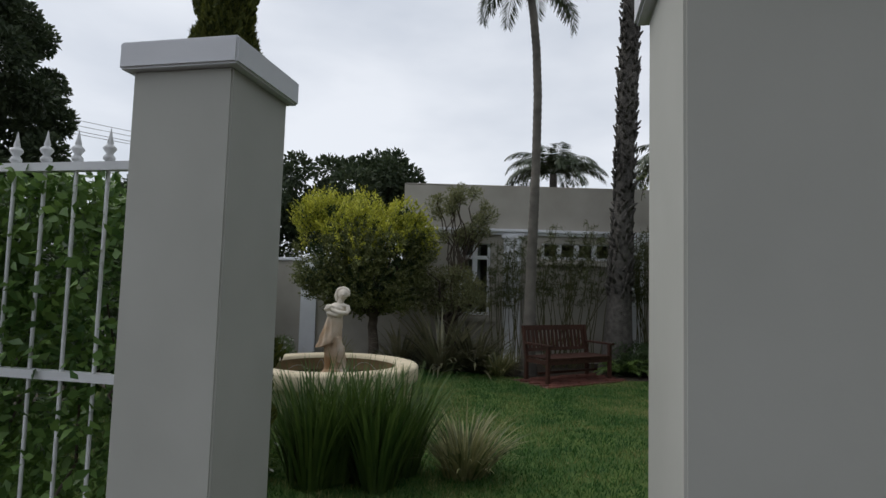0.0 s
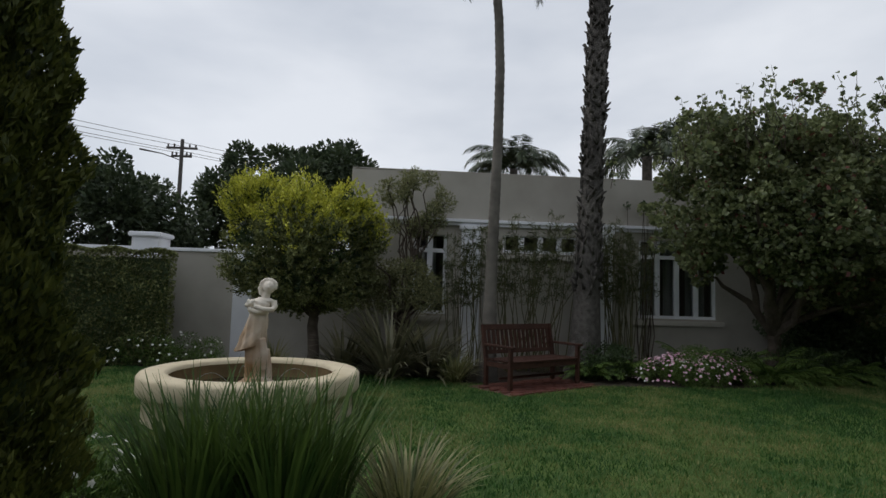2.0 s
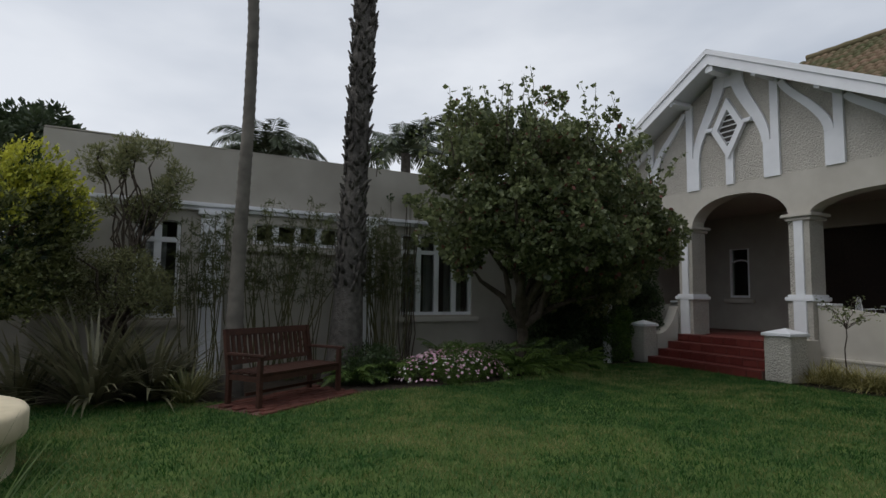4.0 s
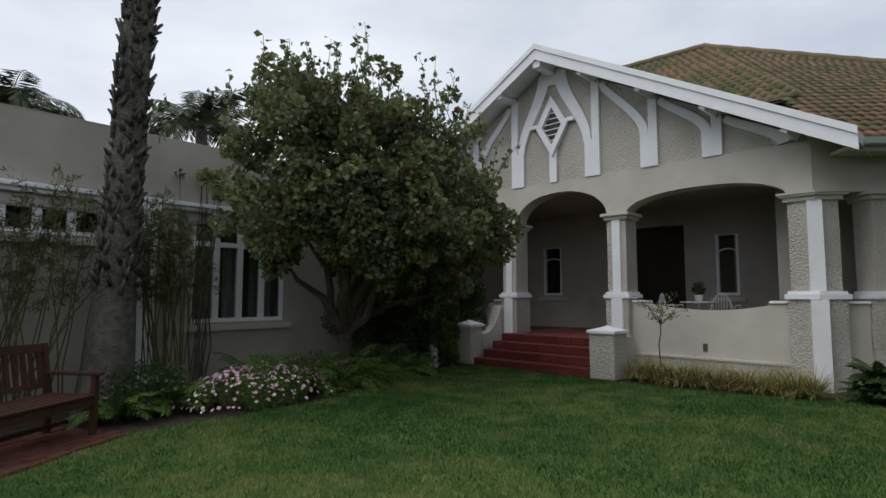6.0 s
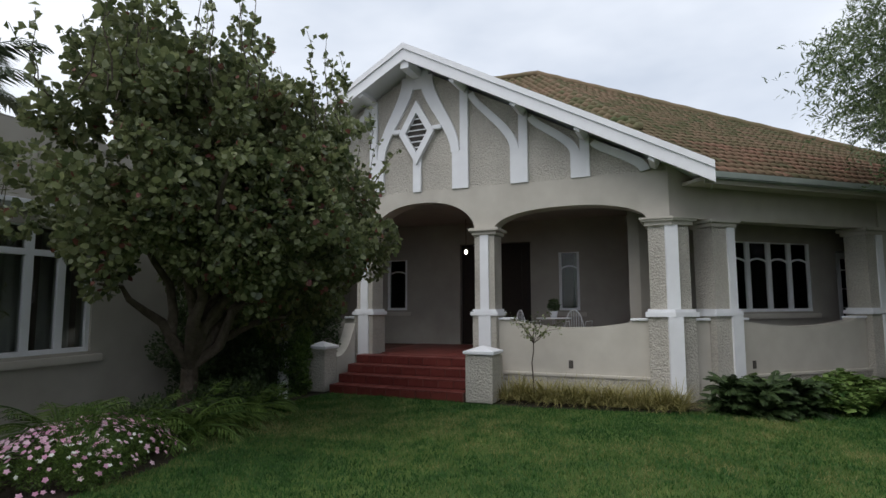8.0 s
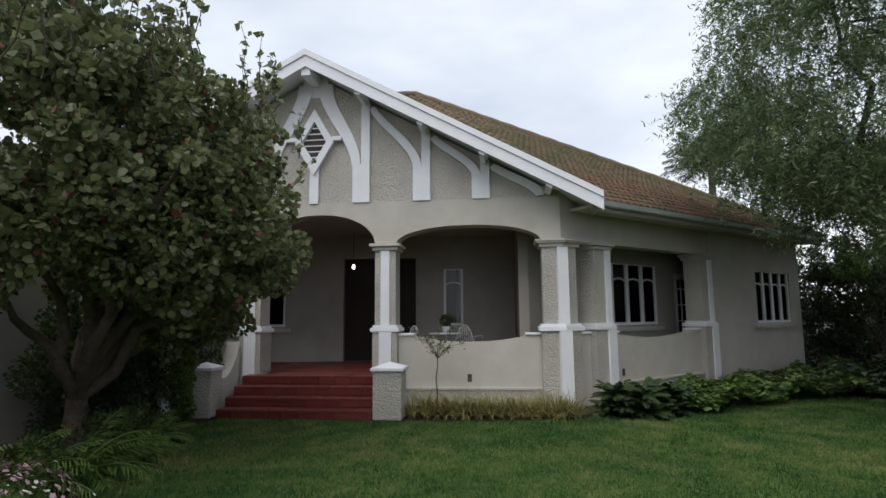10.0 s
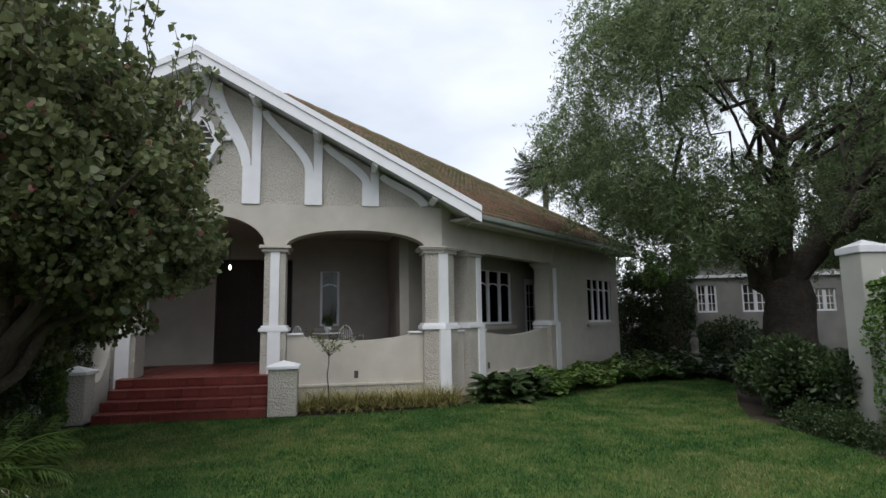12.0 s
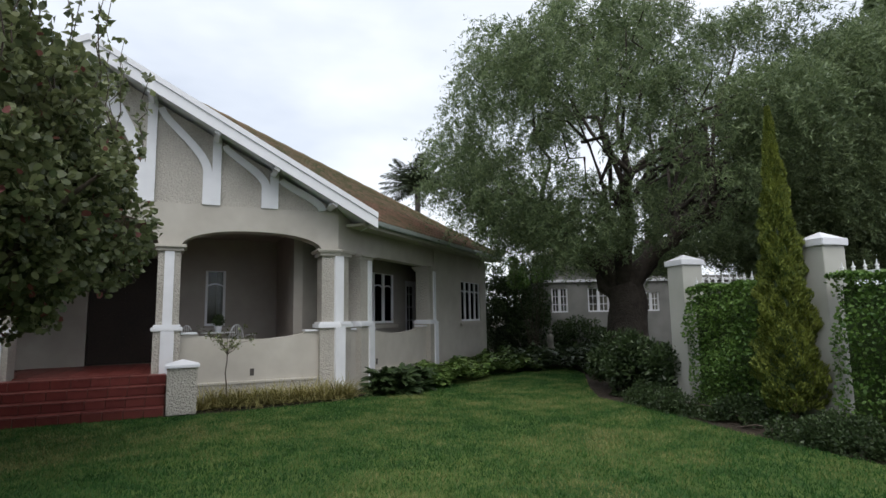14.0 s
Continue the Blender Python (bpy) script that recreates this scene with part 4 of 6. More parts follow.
def fence(x0, y0, x1, y1, top, low, label):
    root = thing("iron_fence", (x0 + x1) / 2, (y0 + y1) / 2, 0, label, "fence", "boundary fences")
    L = math.hypot(x1 - x0, y1 - y0)
    m = pose(x0, y0, 0, 0, 0, math.degrees(math.atan2(y1 - y0, x1 - x0)))
    boxes("rail", [(0, L, -0.02, 0.02, top - 0.035, top)], M_METAL, root, m=m)
    boxes("rail", [(0, L, -0.02, 0.02, low - 0.035, low)], M_METAL, root, m=m)
    boxes("base_wall", [(0, L, -0.1, 0.1, -0.02, 0.28)], M_GATE, root, m=m)
    n = int(L / 0.15)
    bmm = bmesh.new()
    v, f = tube([(0, 0, 0.28), (0, 0, 1.0), (0, 0, top)], [0.008, 0.008, 0.008], 6)
    bar_mesh = raw_mesh("bar", v, f, M_METAL)
    prof = [(0.011, 0.0), (0.022, 0.01), (0.022, 0.022), (0.012, 0.034), (0.026, 0.055), (0.022, 0.064), (0.011, 0.074), (0.013, 0.079), (0.007, 0.105), (0.001, 0.14)]
    v, f = tube([(0, 0, z) for r, z in prof], [r for r, z in prof], 8)
    tip_mesh = raw_mesh("finial", v, f, M_METAL, True)
    bmm.free()
    for i in range(n):
        u = (i + 0.5) * L / n
        for nm, me, z in (("bar", bar_mesh, 0), ("finial", tip_mesh, top)):
            ob = new(nm, me)
            ob.parent = root
            ob.matrix_parent_inverse = root.matrix_basis.inverted()
            ob.matrix_basis = m @ pose(u, 0, z)
    return root


fence(-4.35, 3.0, -1.04, 2.29, 2.03, 1.18, "white spear-topped iron fence entwined with creeper")
fence(1.04, 1.26, 3.72, 0.65, 2.08, 1.1, "white spear-topped iron fence over a clipped hedge")
fence(4.12, 0.55, 6.43, 0.0, 2.08, 1.1, "white spear-topped iron fence over a clipped hedge")


def hedge(x0, y0, x1, y1, thick, h, n, mat, label, seed, size=0.05, z0=0.0):
    rng = np.random.default_rng(seed)
    L = math.hypot(x1 - x0, y1 - y0)
    d = np.array([(x1 - x0) / L, (y1 - y0) / L])
    nn = np.array([-d[1], d[0]])
    u, w, z = rng.uniform(0, L, n), rng.uniform(-1, 1, n), rng.uniform(z0, h, n)
    w = np.sign(w) * (1 - rng.uniform(0, 1, n) ** 2 * 0.5) * (thick / 2)
    topm = rng.uniform(0, 1, n) < 0.2
    z[topm] = h - rng.uniform(0, 0.05, topm.sum())
    w[topm] = rng.uniform(-thick / 2, thick / 2, topm.sum())
    bulge = 0.06 * np.sin(u * 5.1 + z * 3) + 0.05 * np.sin(z * 7 + u * 2.3)
    w = w + np.sign(w) * bulge
    z = np.maximum(z + 0.03 * np.sin(u * 9), 0.02)
    c = np.stack([x0 + d[0] * u + nn[0] * w, y0 + d[1] * u + nn[1] * w, z], 1)
    al = np.stack([nn[0] * np.sign(w), nn[1] * np.sign(w), rng.normal(0.1, 0.6, n)], 1)
    v, f = round_leaves(rng, c, al, size, size * 0.72, jitter=0.6)
    root = thing("hedge", (x0 + x1) / 2, (y0 + y1) / 2, 0, label, "hedge", "hedges")
    part_arrays("hedge_leaves", v, f, mat, root)
    m = pose(x0, y0, 0, 0, 0, math.degrees(math.atan2(d[1], d[0])))
    # solid dark box paints the shade deep between the hedge leaves
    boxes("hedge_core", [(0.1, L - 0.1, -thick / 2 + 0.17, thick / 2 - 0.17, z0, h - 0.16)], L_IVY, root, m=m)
    return root


hedge(1.2, 1.36, 3.6, 0.86, 0.5, 2.04, 18000, L_HEDGE, "dense green creeper hedge on an iron fence", 11)
hedge(4.25, 0.68, 6.25, 0.22, 0.5, 2.04, 18000, L_HEDGE, "dense green creeper hedge on an iron fence", 12)
hedge(-6.3, 11.3, -3.85, 12.1, 0.7, 2.05, 26000, L_DARKPRIVET, "clipped green hedge beside the garden wall", 13)


def creeper(name, x0, y0, x1, y1, h, n, mat, label, seed):
    rng = np.random.default_rng(seed)
    s = rng.uniform(0, 1, n)
    z = rng.uniform(0.1, h, n)
    clump = 0.5 + 0.5 * np.sin(s * 19 + z * 4) * np.sin(z * 5.3 + s * 7)
    keep = rng.uniform(0, 1, n) < 0.22 + 0.78 * clump ** 1.5
    s, z = s[keep], z[keep]
    k = len(s)
    off = rng.normal(0.06, 0.11, k)
    dx, dy = x1 - x0, y1 - y0
    L = math.hypot(dx, dy)
    c = np.stack([x0 + dx * s - dy / L * off, y0 + dy * s + dx / L * off, z], 1)
    v, f = leaves(rng, c, rng.normal(0, 1, (k, 3)) + [0, 0, -0.3], 0.06, 0.034)
    root = thing(name, (x0 + x1) / 2, (y0 + y1) / 2, 0, label, "creeper")
    part_arrays("foliage", v, f, mat, root)
    for q in rng.uniform(0, 1, 14):
        v, f = tube(bent(rng, (x0 + dx * q, y0 + dy * q, 0.0), (x0 + dx * (q + rng.normal(0, 0.1)), y0 + dy * q, h * rng.uniform(0.5, 0.95)), 0, 8, 0.05), np.linspace(0.01, 0.004, 8), 5)
        part_arrays("stem", v, f, M_BARK, root)


creeper("fence_creeper", -4.3, 3.1, -1.15, 2.42, 2.02, 52000, L_HEDGE, "loose green creeper climbing a white iron fence", 21)


def cypress(x, y, h, r, n, label, seed, mat=L_CYPRESS, taper=0.62, spray=0.06):
    """A narrow column of many small upright sprays."""
    rng = np.random.default_rng(seed)
    root = thing("cypress", x, y, 0, label, "tree", "cypresses")
    z = rng.uniform(0.04, 1, n) ** 0.85
    prof = r * np.minimum(1.0, 1.15 * (1 - z) ** taper + 0.04) * np.minimum(1, 0.75 + z * 1.6)
    az = rng.uniform(0, 2 * np.pi, n)
    lump = 1 + 0.20 * np.sin(az * 3 + z * 29) + 0.16 * np.sin(az * 5 - z * 53 + 1) + 0.12 * np.sin(az * 8 + z * 97)
    rr = prof * lump * (0.72 + 0.28 * np.sqrt(rng.uniform(0, 1, n)))
    c = np.stack([x + rr * np.cos(az), y + rr * np.sin(az), z * h], 1)
    al = np.stack([np.cos(az) * 0.6, np.sin(az) * 0.6, np.full(n, 1.0)], 1)
    v, f = leaves(rng, c, al, spray, spray * 0.34, jitter=0.45)
    part_arrays("crown", v, f, mat, root)
    # solid dark tube paints the shade behind the outer sprays
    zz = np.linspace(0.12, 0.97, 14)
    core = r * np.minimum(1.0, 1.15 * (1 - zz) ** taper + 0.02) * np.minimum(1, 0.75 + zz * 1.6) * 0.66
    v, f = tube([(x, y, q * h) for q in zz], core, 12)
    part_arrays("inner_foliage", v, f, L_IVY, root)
    v, f = tube([(x, y, 0), (x, y, h * 0.2), (x, y, h * 0.5)], [0.05, 0.045, 0.03], 8)
    part_arrays("trunk", v, f, M_BARK, root)


cypress(-1.22, 3.30, 4.6, 0.33, 90000, "tall narrow dark green cypress beside the gate pillar", 31, taper=0.9, spray=0.05)
cypress(4.25, 1.0, 4.5, 0.37, 60000, "narrow golden-green conical cypress beside a fence pillar", 32, L_GOLDCYPRESS, 0.95)

# ---- fountain and statue ----
FX, FY, FR, FH = -1.36, 8.02, 1.20, 0.48


def lathe(profile, sides, x, y):
    ang = np.linspace(0, 2 * np.pi, sides, endpoint=False)
    p = np.asarray(profile, float)
    v = np.stack([x + p[:, None, 0] * np.cos(ang), y + p[:, None, 0] * np.sin(ang), np.broadcast_to(p[:, None, 1], (len(p), sides))], -1).reshape(-1, 3)
    i, j = np.meshgrid(np.arange(len(p) - 1), np.arange(sides), indexing="ij")
    f = np.stack([i * sides + j, i * sides + (j + 1) % sides, (i + 1) * sides + (j + 1) % sides, (i + 1) * sides + j], -1).reshape(-1, 4)
    return v, f


fountain = thing("fountain", FX, FY, 0, "round cream stone fountain basin with rounded rim", "fountain")
v, f = lathe([(FR - 0.06, -0.02), (FR - 0.06, 0.24), (FR - 0.03, 0.26), (FR, 0.275), (FR + 0.012, 0.30), (FR + 0.012, FH - 0.03), (FR - 0.01, FH), (FR - 0.06, FH + 0.012), (FR - 0.24, FH + 0.012), (FR - 0.29, FH - 0.005), (FR - 0.30, FH - 0.04)], 72, FX, FY)
part_arrays("basin_wall", v, f, M_STONE, fountain, smooth=True)
v, f = lathe([(FR - 0.30, FH - 0.04), (FR - 0.30, 0.1), (0.01, 0.1)], 72, FX, FY)
part_arrays("basin_inside", v, f, M_BASIN, fountain, "brown algae-stained basin")
M_WATER = bpy.data.materials.new("pond_water")
M_WATER.use_nodes = True
wb = M_WATER.node_tree.nodes["Principled BSDF"]
wb.inputs["Base Color"].default_value = (0.03, 0.026, 0.018, 1)
wb.inputs["Roughness"].default_value = 0.06
wnz = M_WATER.node_tree.nodes.new("ShaderNodeTexNoise")
wnz.inputs["Scale"].default_value = 16
wbp = M_WATER.node_tree.nodes.new("ShaderNodeBump")
wbp.inputs["Strength"].default_value, wbp.inputs["Distance"].default_value = 0.5, 0.02
M_WATER.node_tree.links.new(wnz.outputs["Fac"], wbp.inputs["Height"])
M_WATER.node_tree.links.new(wbp.outputs["Normal"], wb.inputs["Normal"])
v, f = lathe([(FR - 0.301, 0.27), (0.6, 0.272), (0.01, 0.27)], 48, FX, FY)
part_arrays("water", v, f, M_WATER, fountain, "dark rippled water", smooth=True)
M_JET = material("falling_water", (0.34, 0.34, 0.32), (0.46, 0.46, 0.44), 0.15, 30, 60, 0.3, through_light=0.5)
for k in range(4):
    a = k * math.pi / 2 + 0.5
    p = [(FX + (0.25 + 0.45 * s) * math.cos(a), FY + (0.25 + 0.45 * s) * math.sin(a), 0.30 + 0.62 * s * (1 - s) * 1.1) for s in np.linspace(0, 1, 9)]
    v, f = tube(p, [0.003] * 9, 6)
    part_arrays("water_jet", v, f, M_JET, fountain, "thin arching water jet", smooth=True)


def statue(x, y, z):
    """A draped figure on a plinth, as one plain mesh."""
    pieces = []

    def ell(cx, cy, cz, rx, ry, rz, sides=18, rows=12):
        th = np.linspace(0.02, math.pi - 0.02, rows)
        v, f = lathe([(math.sin(t), -math.cos(t)) for t in th], sides, 0, 0)
        pieces.append((v * [rx, ry, rz] + [x + cx, y + cy, z + cz], f))

    def limb(pts, radii, sides=12):
        p = [(x + a, y + b, z + c) for a, b, c in pts]
        ends = [tuple(np.array(p[i]) + (np.array(p[i]) - np.array(p[j])) * 0.02) for i, j in ((0, 1), (-1, -2))]
        pieces.append(tube([ends[0]] + p + [ends[1]], [0.001] + list(radii) + [0.001], sides))
    # wind-blown skirt with slanting folds
    ang = np.linspace(0, 2 * np.pi, 48, endpoint=False)
    rows = []
    for h, dx, r, amp in ((0.40, -0.08, 0.002, 0.0), (0.375, -0.09, 0.145, 0.020), (0.42, -0.078, 0.142, 0.020), (0.50, -0.055, 0.124, 0.014), (0.60, -0.032, 0.114, 0.009), (0.68, -0.02, 0.108, 0.006), (0.745, -0.013, 0.096, 0.004), (0.765, -0.011, 0.104, 0.003), (0.785, -0.008, 0.096, 0.0), (0.79, -0.008, 0.002, 0.0)):
        rr = r + amp * np.sin(ang * 9 + h * 16) + amp * 0.5 * np.sin(ang * 4 - h * 11)
        droop = 0.05 * np.cos(ang) * (h < 0.45)
        rows.append(np.stack([x + dx + rr * np.cos(ang), y + rr * np.sin(ang) * 0.78, z + h + droop], 1))
    v = np.concatenate(rows)
    i, j = np.meshgrid(np.arange(len(rows) - 1), np.arange(48), indexing="ij")
    pieces.append((v, np.stack([i * 48 + j, i * 48 + (j + 1) % 48, (i + 1) * 48 + (j + 1) % 48, (i + 1) * 48 + j], -1).reshape(-1, 4)))
    limb([(-0.085, -0.02, 0.02), (-0.085, -0.015, 0.10), (-0.075, -0.01, 0.24), (-0.07, 0, 0.45)], [0.045, 0.04, 0.056, 0.07])
    limb([(0.005, -0.04, 0.02), (0.005, -0.03, 0.10), (0.0, -0.02, 0.24), (-0.01, 0, 0.45)], [0.045, 0.04, 0.056, 0.07])
    limb([(0.08, 0.03, -0.02), (0.085, 0.03, 0.14), (0.07, 0.02, 0.36)], [0.075, 0.062, 0.045])
    limb([(0.05, -0.05, 0.48), (0.075, -0.05, 0.32), (0.085, -0.05, 0.14)], [0.035, 0.042, 0.03])
    # torso, shoulders, neck and head
    limb([(-0.01, 0, 0.76), (0.005, 0, 0.82), (0.022, 0, 0.88), (0.035, 0, 0.92)], [0.092, 0.094, 0.096, 0.06])
    ell(0.03, 0, 0.893, 0.118, 0.07, 0.042)
    limb([(0.04, 0, 0.91), (0.065, -0.005, 1.0)], [0.044, 0.04])
    ell(0.083, -0.016, 1.052, 0.064, 0.07, 0.074)
    ell(0.075, 0.018, 1.072, 0.082, 0.076, 0.07)
    ell(0.092, -0.088, 1.05, 0.011, 0.014, 0.018, 10, 7)
    for k in range(11):
        a = math.radians(-20 + 22 * k)
        ell(0.075 + 0.078 * math.cos(a), -0.012, 1.068 + 0.068 * math.sin(a), 0.022, 0.026, 0.022, 10, 7)
        ell(0.075 + 0.060 * math.cos(a), 0.06, 1.072 + 0.055 * math.sin(a), 0.026, 0.026, 0.026, 10, 7)
    limb([(0.005, 0.01, 1.09), (-0.01, 0.0, 1.03), (0.0, -0.02, 0.96)], [0.026, 0.028, 0.014])
    # folded arms holding a small bunch
    limb([(0.135, 0, 0.895), (0.155, -0.03, 0.835), (0.14, -0.07, 0.80), (0.05, -0.11, 0.805), (-0.04, -0.115, 0.84)], [0.034, 0.034, 0.033, 0.029, 0.022])
    limb([(-0.075, 0, 0.895), (-0.105, -0.04, 0.835), (-0.08, -0.09, 0.795), (0.0, -0.105, 0.775), (0.06, -0.1, 0.78)], [0.033, 0.032, 0.03, 0.027, 0.02])
    for cx, cz, r in ((-0.085, 0.865, 0.034), (-0.115, 0.85, 0.028), (-0.06, 0.885, 0.028), (-0.1, 0.89, 0.024), (-0.05, 0.855, 0.026)):
        ell(cx, -0.085, cz, r, r, r, 10, 8)
    v, f = lathe([(0.001, -0.075), (0.19, -0.075), (0.20, -0.06), (0.19, 0.0), (0.16, 0.01), (0.13, 0.05), (0.001, 0.05)], 8, x, y)
    pieces.append((v + [0, 0, z], f))
    v, f = joined(pieces)
    v = (v - [x, y, z]) * [1.10, 1.12, 1.04] + [x, y, z]
    ob = part_arrays("statue", v, f, M_STATUE, None, smooth=True)
    rm = ob.modifiers.new("remesh", "REMESH")
    rm.mode, rm.voxel_size, rm.use_smooth_shade = "VOXEL", 0.0065, True
    sm = ob.modifiers.new("smooth", "SMOOTH")
    sm.factor, sm.iterations = 0.5, 2
    return tagged(ob, "weathered cream stone figure in draped skirt standing in the fountain", "statue")


statue(FX + 0.035, FY, 0.345)
boxes("statue_pedestal", [(FX - 0.22, FX + 0.22, FY - 0.22, FY + 0.22, 0.1, 0.272)], M_BASIN, fountain, bevel=0.02)

# ---- garden bench on its brick pad ----
BENCH = pose(2.46, 10.15, 0, 0, 0, 32)


def bench(m):
    root = thing("garden_bench", m.translation.x, m.translation.y, 0.02, "dark red-brown slatted wooden garden bench on brick paving", "bench")
    for u in (-0.78, 0.72):
        boxes("leg", [(u, u + 0.06, -0.30, -0.24, 0.025, 0.63)], M_BENCH, root, m=m, bevel=0.005)
        boxes("leg", [(u, u + 0.06, 0.24, 0.30, 0.025, 0.42)], M_BENCH, root, m=m, bevel=0.005)
        boxes("back_post", [(u, u + 0.06, -0.03, 0.03, 0, 0.56)], M_BENCH, root, m=m @ pose(0, 0.27, 0.40, -10), bevel=0.005)
        boxes("armrest", [(u - 0.015, u + 0.075, -0.36, 0.30, 0.63, 0.665)], M_BENCH, root, m=m, bevel=0.012)
        boxes("side_rail", [(u + 0.01, u + 0.05, -0.24, 0.24, 0.33, 0.40)], M_BENCH, root, m=m)
    boxes("seat_rail", [(-0.72, 0.72, -0.285, -0.255, 0.33, 0.41)], M_BENCH, root, m=m)
    boxes("stretcher", [(-0.72, 0.72, -0.015, 0.015, 0.14, 0.18)], M_BENCH, root, m=m)
    for i in range(6):
        y = -0.30 + i * 0.098
        boxes("seat_slat", [(-0.77, 0.77, y, y + 0.08, 0.415, 0.44)], M_BENCH, root, m=m, bevel=0.005)
    bk = m @ pose(0, 0.27, 0.40, -10)
    boxes("back_rail", [(-0.72, 0.72, -0.02, 0.02, 0.47, 0.56)], M_BENCH, root, m=bk, bevel=0.008)
    boxes("back_rail", [(-0.72, 0.72, -0.02, 0.02, 0.10, 0.16)], M_BENCH, root, m=bk, bevel=0.006)
    for i in range(15):
        u = -0.67 + i * 0.0945
        boxes("back_slat", [(u, u + 0.045, -0.012, 0.012, 0.16, 0.47)], M_BENCH, root, m=bk)
    return root


bench(BENCH)

# ---- planting ----


def plant(name, x, y, label, category, group=""):
    return thing(name, x, y, 0, label, category, group)


def trunk_tubes(paths, sides=9):
    return joined([tube(p, r, sides) for p, r in paths])


def bushy_tree(name, x, y, base, blobs, n, size, mats, label, seed, trunk_r=0.09, forks=6, bark=M_BARK, split=None, aspect=0.6, up=0.2, shell=0.5):
    """A trunk, limbs that run into the crown's clumps, and a crown of single leaves."""
    rng = np.random.default_rng(seed)
    root = plant(name, x, y, label, "tree" if "tree" in name else "shrub")
    blobs = np.asarray(blobs, float)
    mid = np.array([x, y, base])
    paths = [(bent(rng, (x, y, -0.02), mid, 0, 6, 0.03), np.linspace(trunk_r, trunk_r * 0.8, 6))]
    for k in rng.choice(len(blobs), min(forks, len(blobs)), replace=False):
        b = blobs[k]
        paths.append((bent(rng, mid, b[:3], 0.15, 7, 0.06), np.linspace(trunk_r * 0.62, 0.012, 7)))
    v, f = trunk_tubes(paths)
    part_arrays("trunk", v, f, bark, root, smooth=True)
    c, d = in_blobs(rng, blobs, n, shell)
    al = d + np.array([0, 0, up])
    if split is None:
        groups = [("crown", np.ones(n, bool), mats[0])]
    else:
        far = split(c, rng)
        groups = [("crown", ~far, mats[0]), ("outer_crown", far, mats[1])]
    for nm, keep, mat in groups:
        if keep.any():
            v, f = (round_leaves if aspect > 0.7 else leaves)(rng, c[keep], al[keep], size, size * aspect, jitter=0.5)
            part_arrays(nm, v, f, mat, root)
    return root


# golden privet by the fountain
rng = np.random.default_rng(41)
blobs = np.concatenate([lumpy(rng, -1.51, 11.2, 2.26, 1.36, 1.1, 1.0, 84, 0.27), lumpy(rng, -1.42, 11.2, 1.55, 1.0, 0.85, 0.42, 26, 0.25)])
# inner leaves coloured dark as the shade in gaps between the sprigs
privet = bushy_tree("privet_bush", -1.16, 11.25, 0.95, blobs * [1, 1, 1, 0.82, 0.82, 0.82], 14000, 0.085, (L_IVY,), "rounded privet bush with golden-yellow upper leaves", 42, 0.11, 14, aspect=0.5, shell=0.3)
rng = np.random.default_rng(46)
tip, _ = in_blobs(rng, blobs, 6400, 0.95)
tip_r = np.linalg.norm((tip - [-1.51, 11.2, 2.1]) / [1.42, 1.15, 1.2], axis=1)
tip = tip[tip_r > 0.74]
gold = tip[:, 2] + 0.2 * np.sin(tip[:, 0] * 5.1) * np.sin(tip[:, 1] * 4.3) + rng.normal(0, 0.16, len(tip)) > 2.43
for nm, keep, mat in (("golden_sprigs", gold, L_YELLOW), ("olive_sprigs", ~gold, L_DARKPRIVET)):
    c0 = tip[keep]
    k = len(c0)
    out = unit(c0 - [-1.51, 11.2, 1.8]) * 0.8 + [0, 0, 0.45] + rng.normal(0, 0.3, (k, 3))
    s = np.linspace(0, 1, 16)
    L = rng.uniform(0.08, 0.26, (k, 1, 1))
    cc = (c0[:, None, :] + unit(out)[:, None, :] * L * s[None, :, None] + rng.normal(0, 0.02, (k, 16, 3))).reshape(-1, 3)
    v, f = leaves(rng, cc, np.repeat(out, 16, 0), 0.062, 0.03, jitter=0.6)
    tagged(part_arrays(nm, v, f, mat, privet), kind="stuff")

# thin grey-green shrub in front of the wing
rng = np.random.default_rng(43)
bushy_tree("wispy_shrub", 0.45, 11.9, 1.5, lumpy(rng, 0.55, 11.9, 3.12, 0.75, 0.4, 0.66, 30, 0.17), 5200, 0.075, (L_SILVER,), "thin wispy grey-green shrub before the wing", 44, 0.02, 22, aspect=0.3, up=0.5, shell=0.1)
bushy_tree("silver_shrub", 0.35, 11.8, 0.6, lumpy(rng, 0.35, 11.75, 1.5, 0.95, 0.5, 0.55, 36, 0.22), 11000, 0.05, (L_SILVER,), "soft silvery-leaved shrub in the border", 45, 0.05, 16, aspect=0.5, shell=0.2)


def strap_clump(name, x, y, n, length, width, spread, droop, mat, label, seed, radius=0.12, group=""):
    root = plant(name, x, y, label, "plant", group)
    v, f = straps(np.random.default_rng(seed), x, y, 0.0, n, length, width, spread, droop, 6, radius)
    part_arrays("leaves", v, f, mat, root)
    return root


strap_clump("flax_clump", 0.2, 10.9, 260, 1.45, 0.07, 1.2, 0.8, L_STRAP, "dark arching flax clump under the shrubs", 51, 0.22)
strap_clump("flax_clump", 0.85, 10.95, 200, 1.2, 0.065, 1.2, 0.8, L_STRAP, "dark arching flax clump under the shrubs", 52, 0.2)
strap_clump("flax_clump", -0.6, 11.2, 100, 0.95, 0.055, 1.1, 0.8, L_STRAP, "dark arching flax clump under the shrubs", 53, 0.18)
strap_clump("variegated_clump", 1.25, 10.45, 190, 0.62, 0.022, 0.9, 0.8, L_VARI, "cream-striped grassy clump beside the bench", 54, 0.14, "variegated clumps")
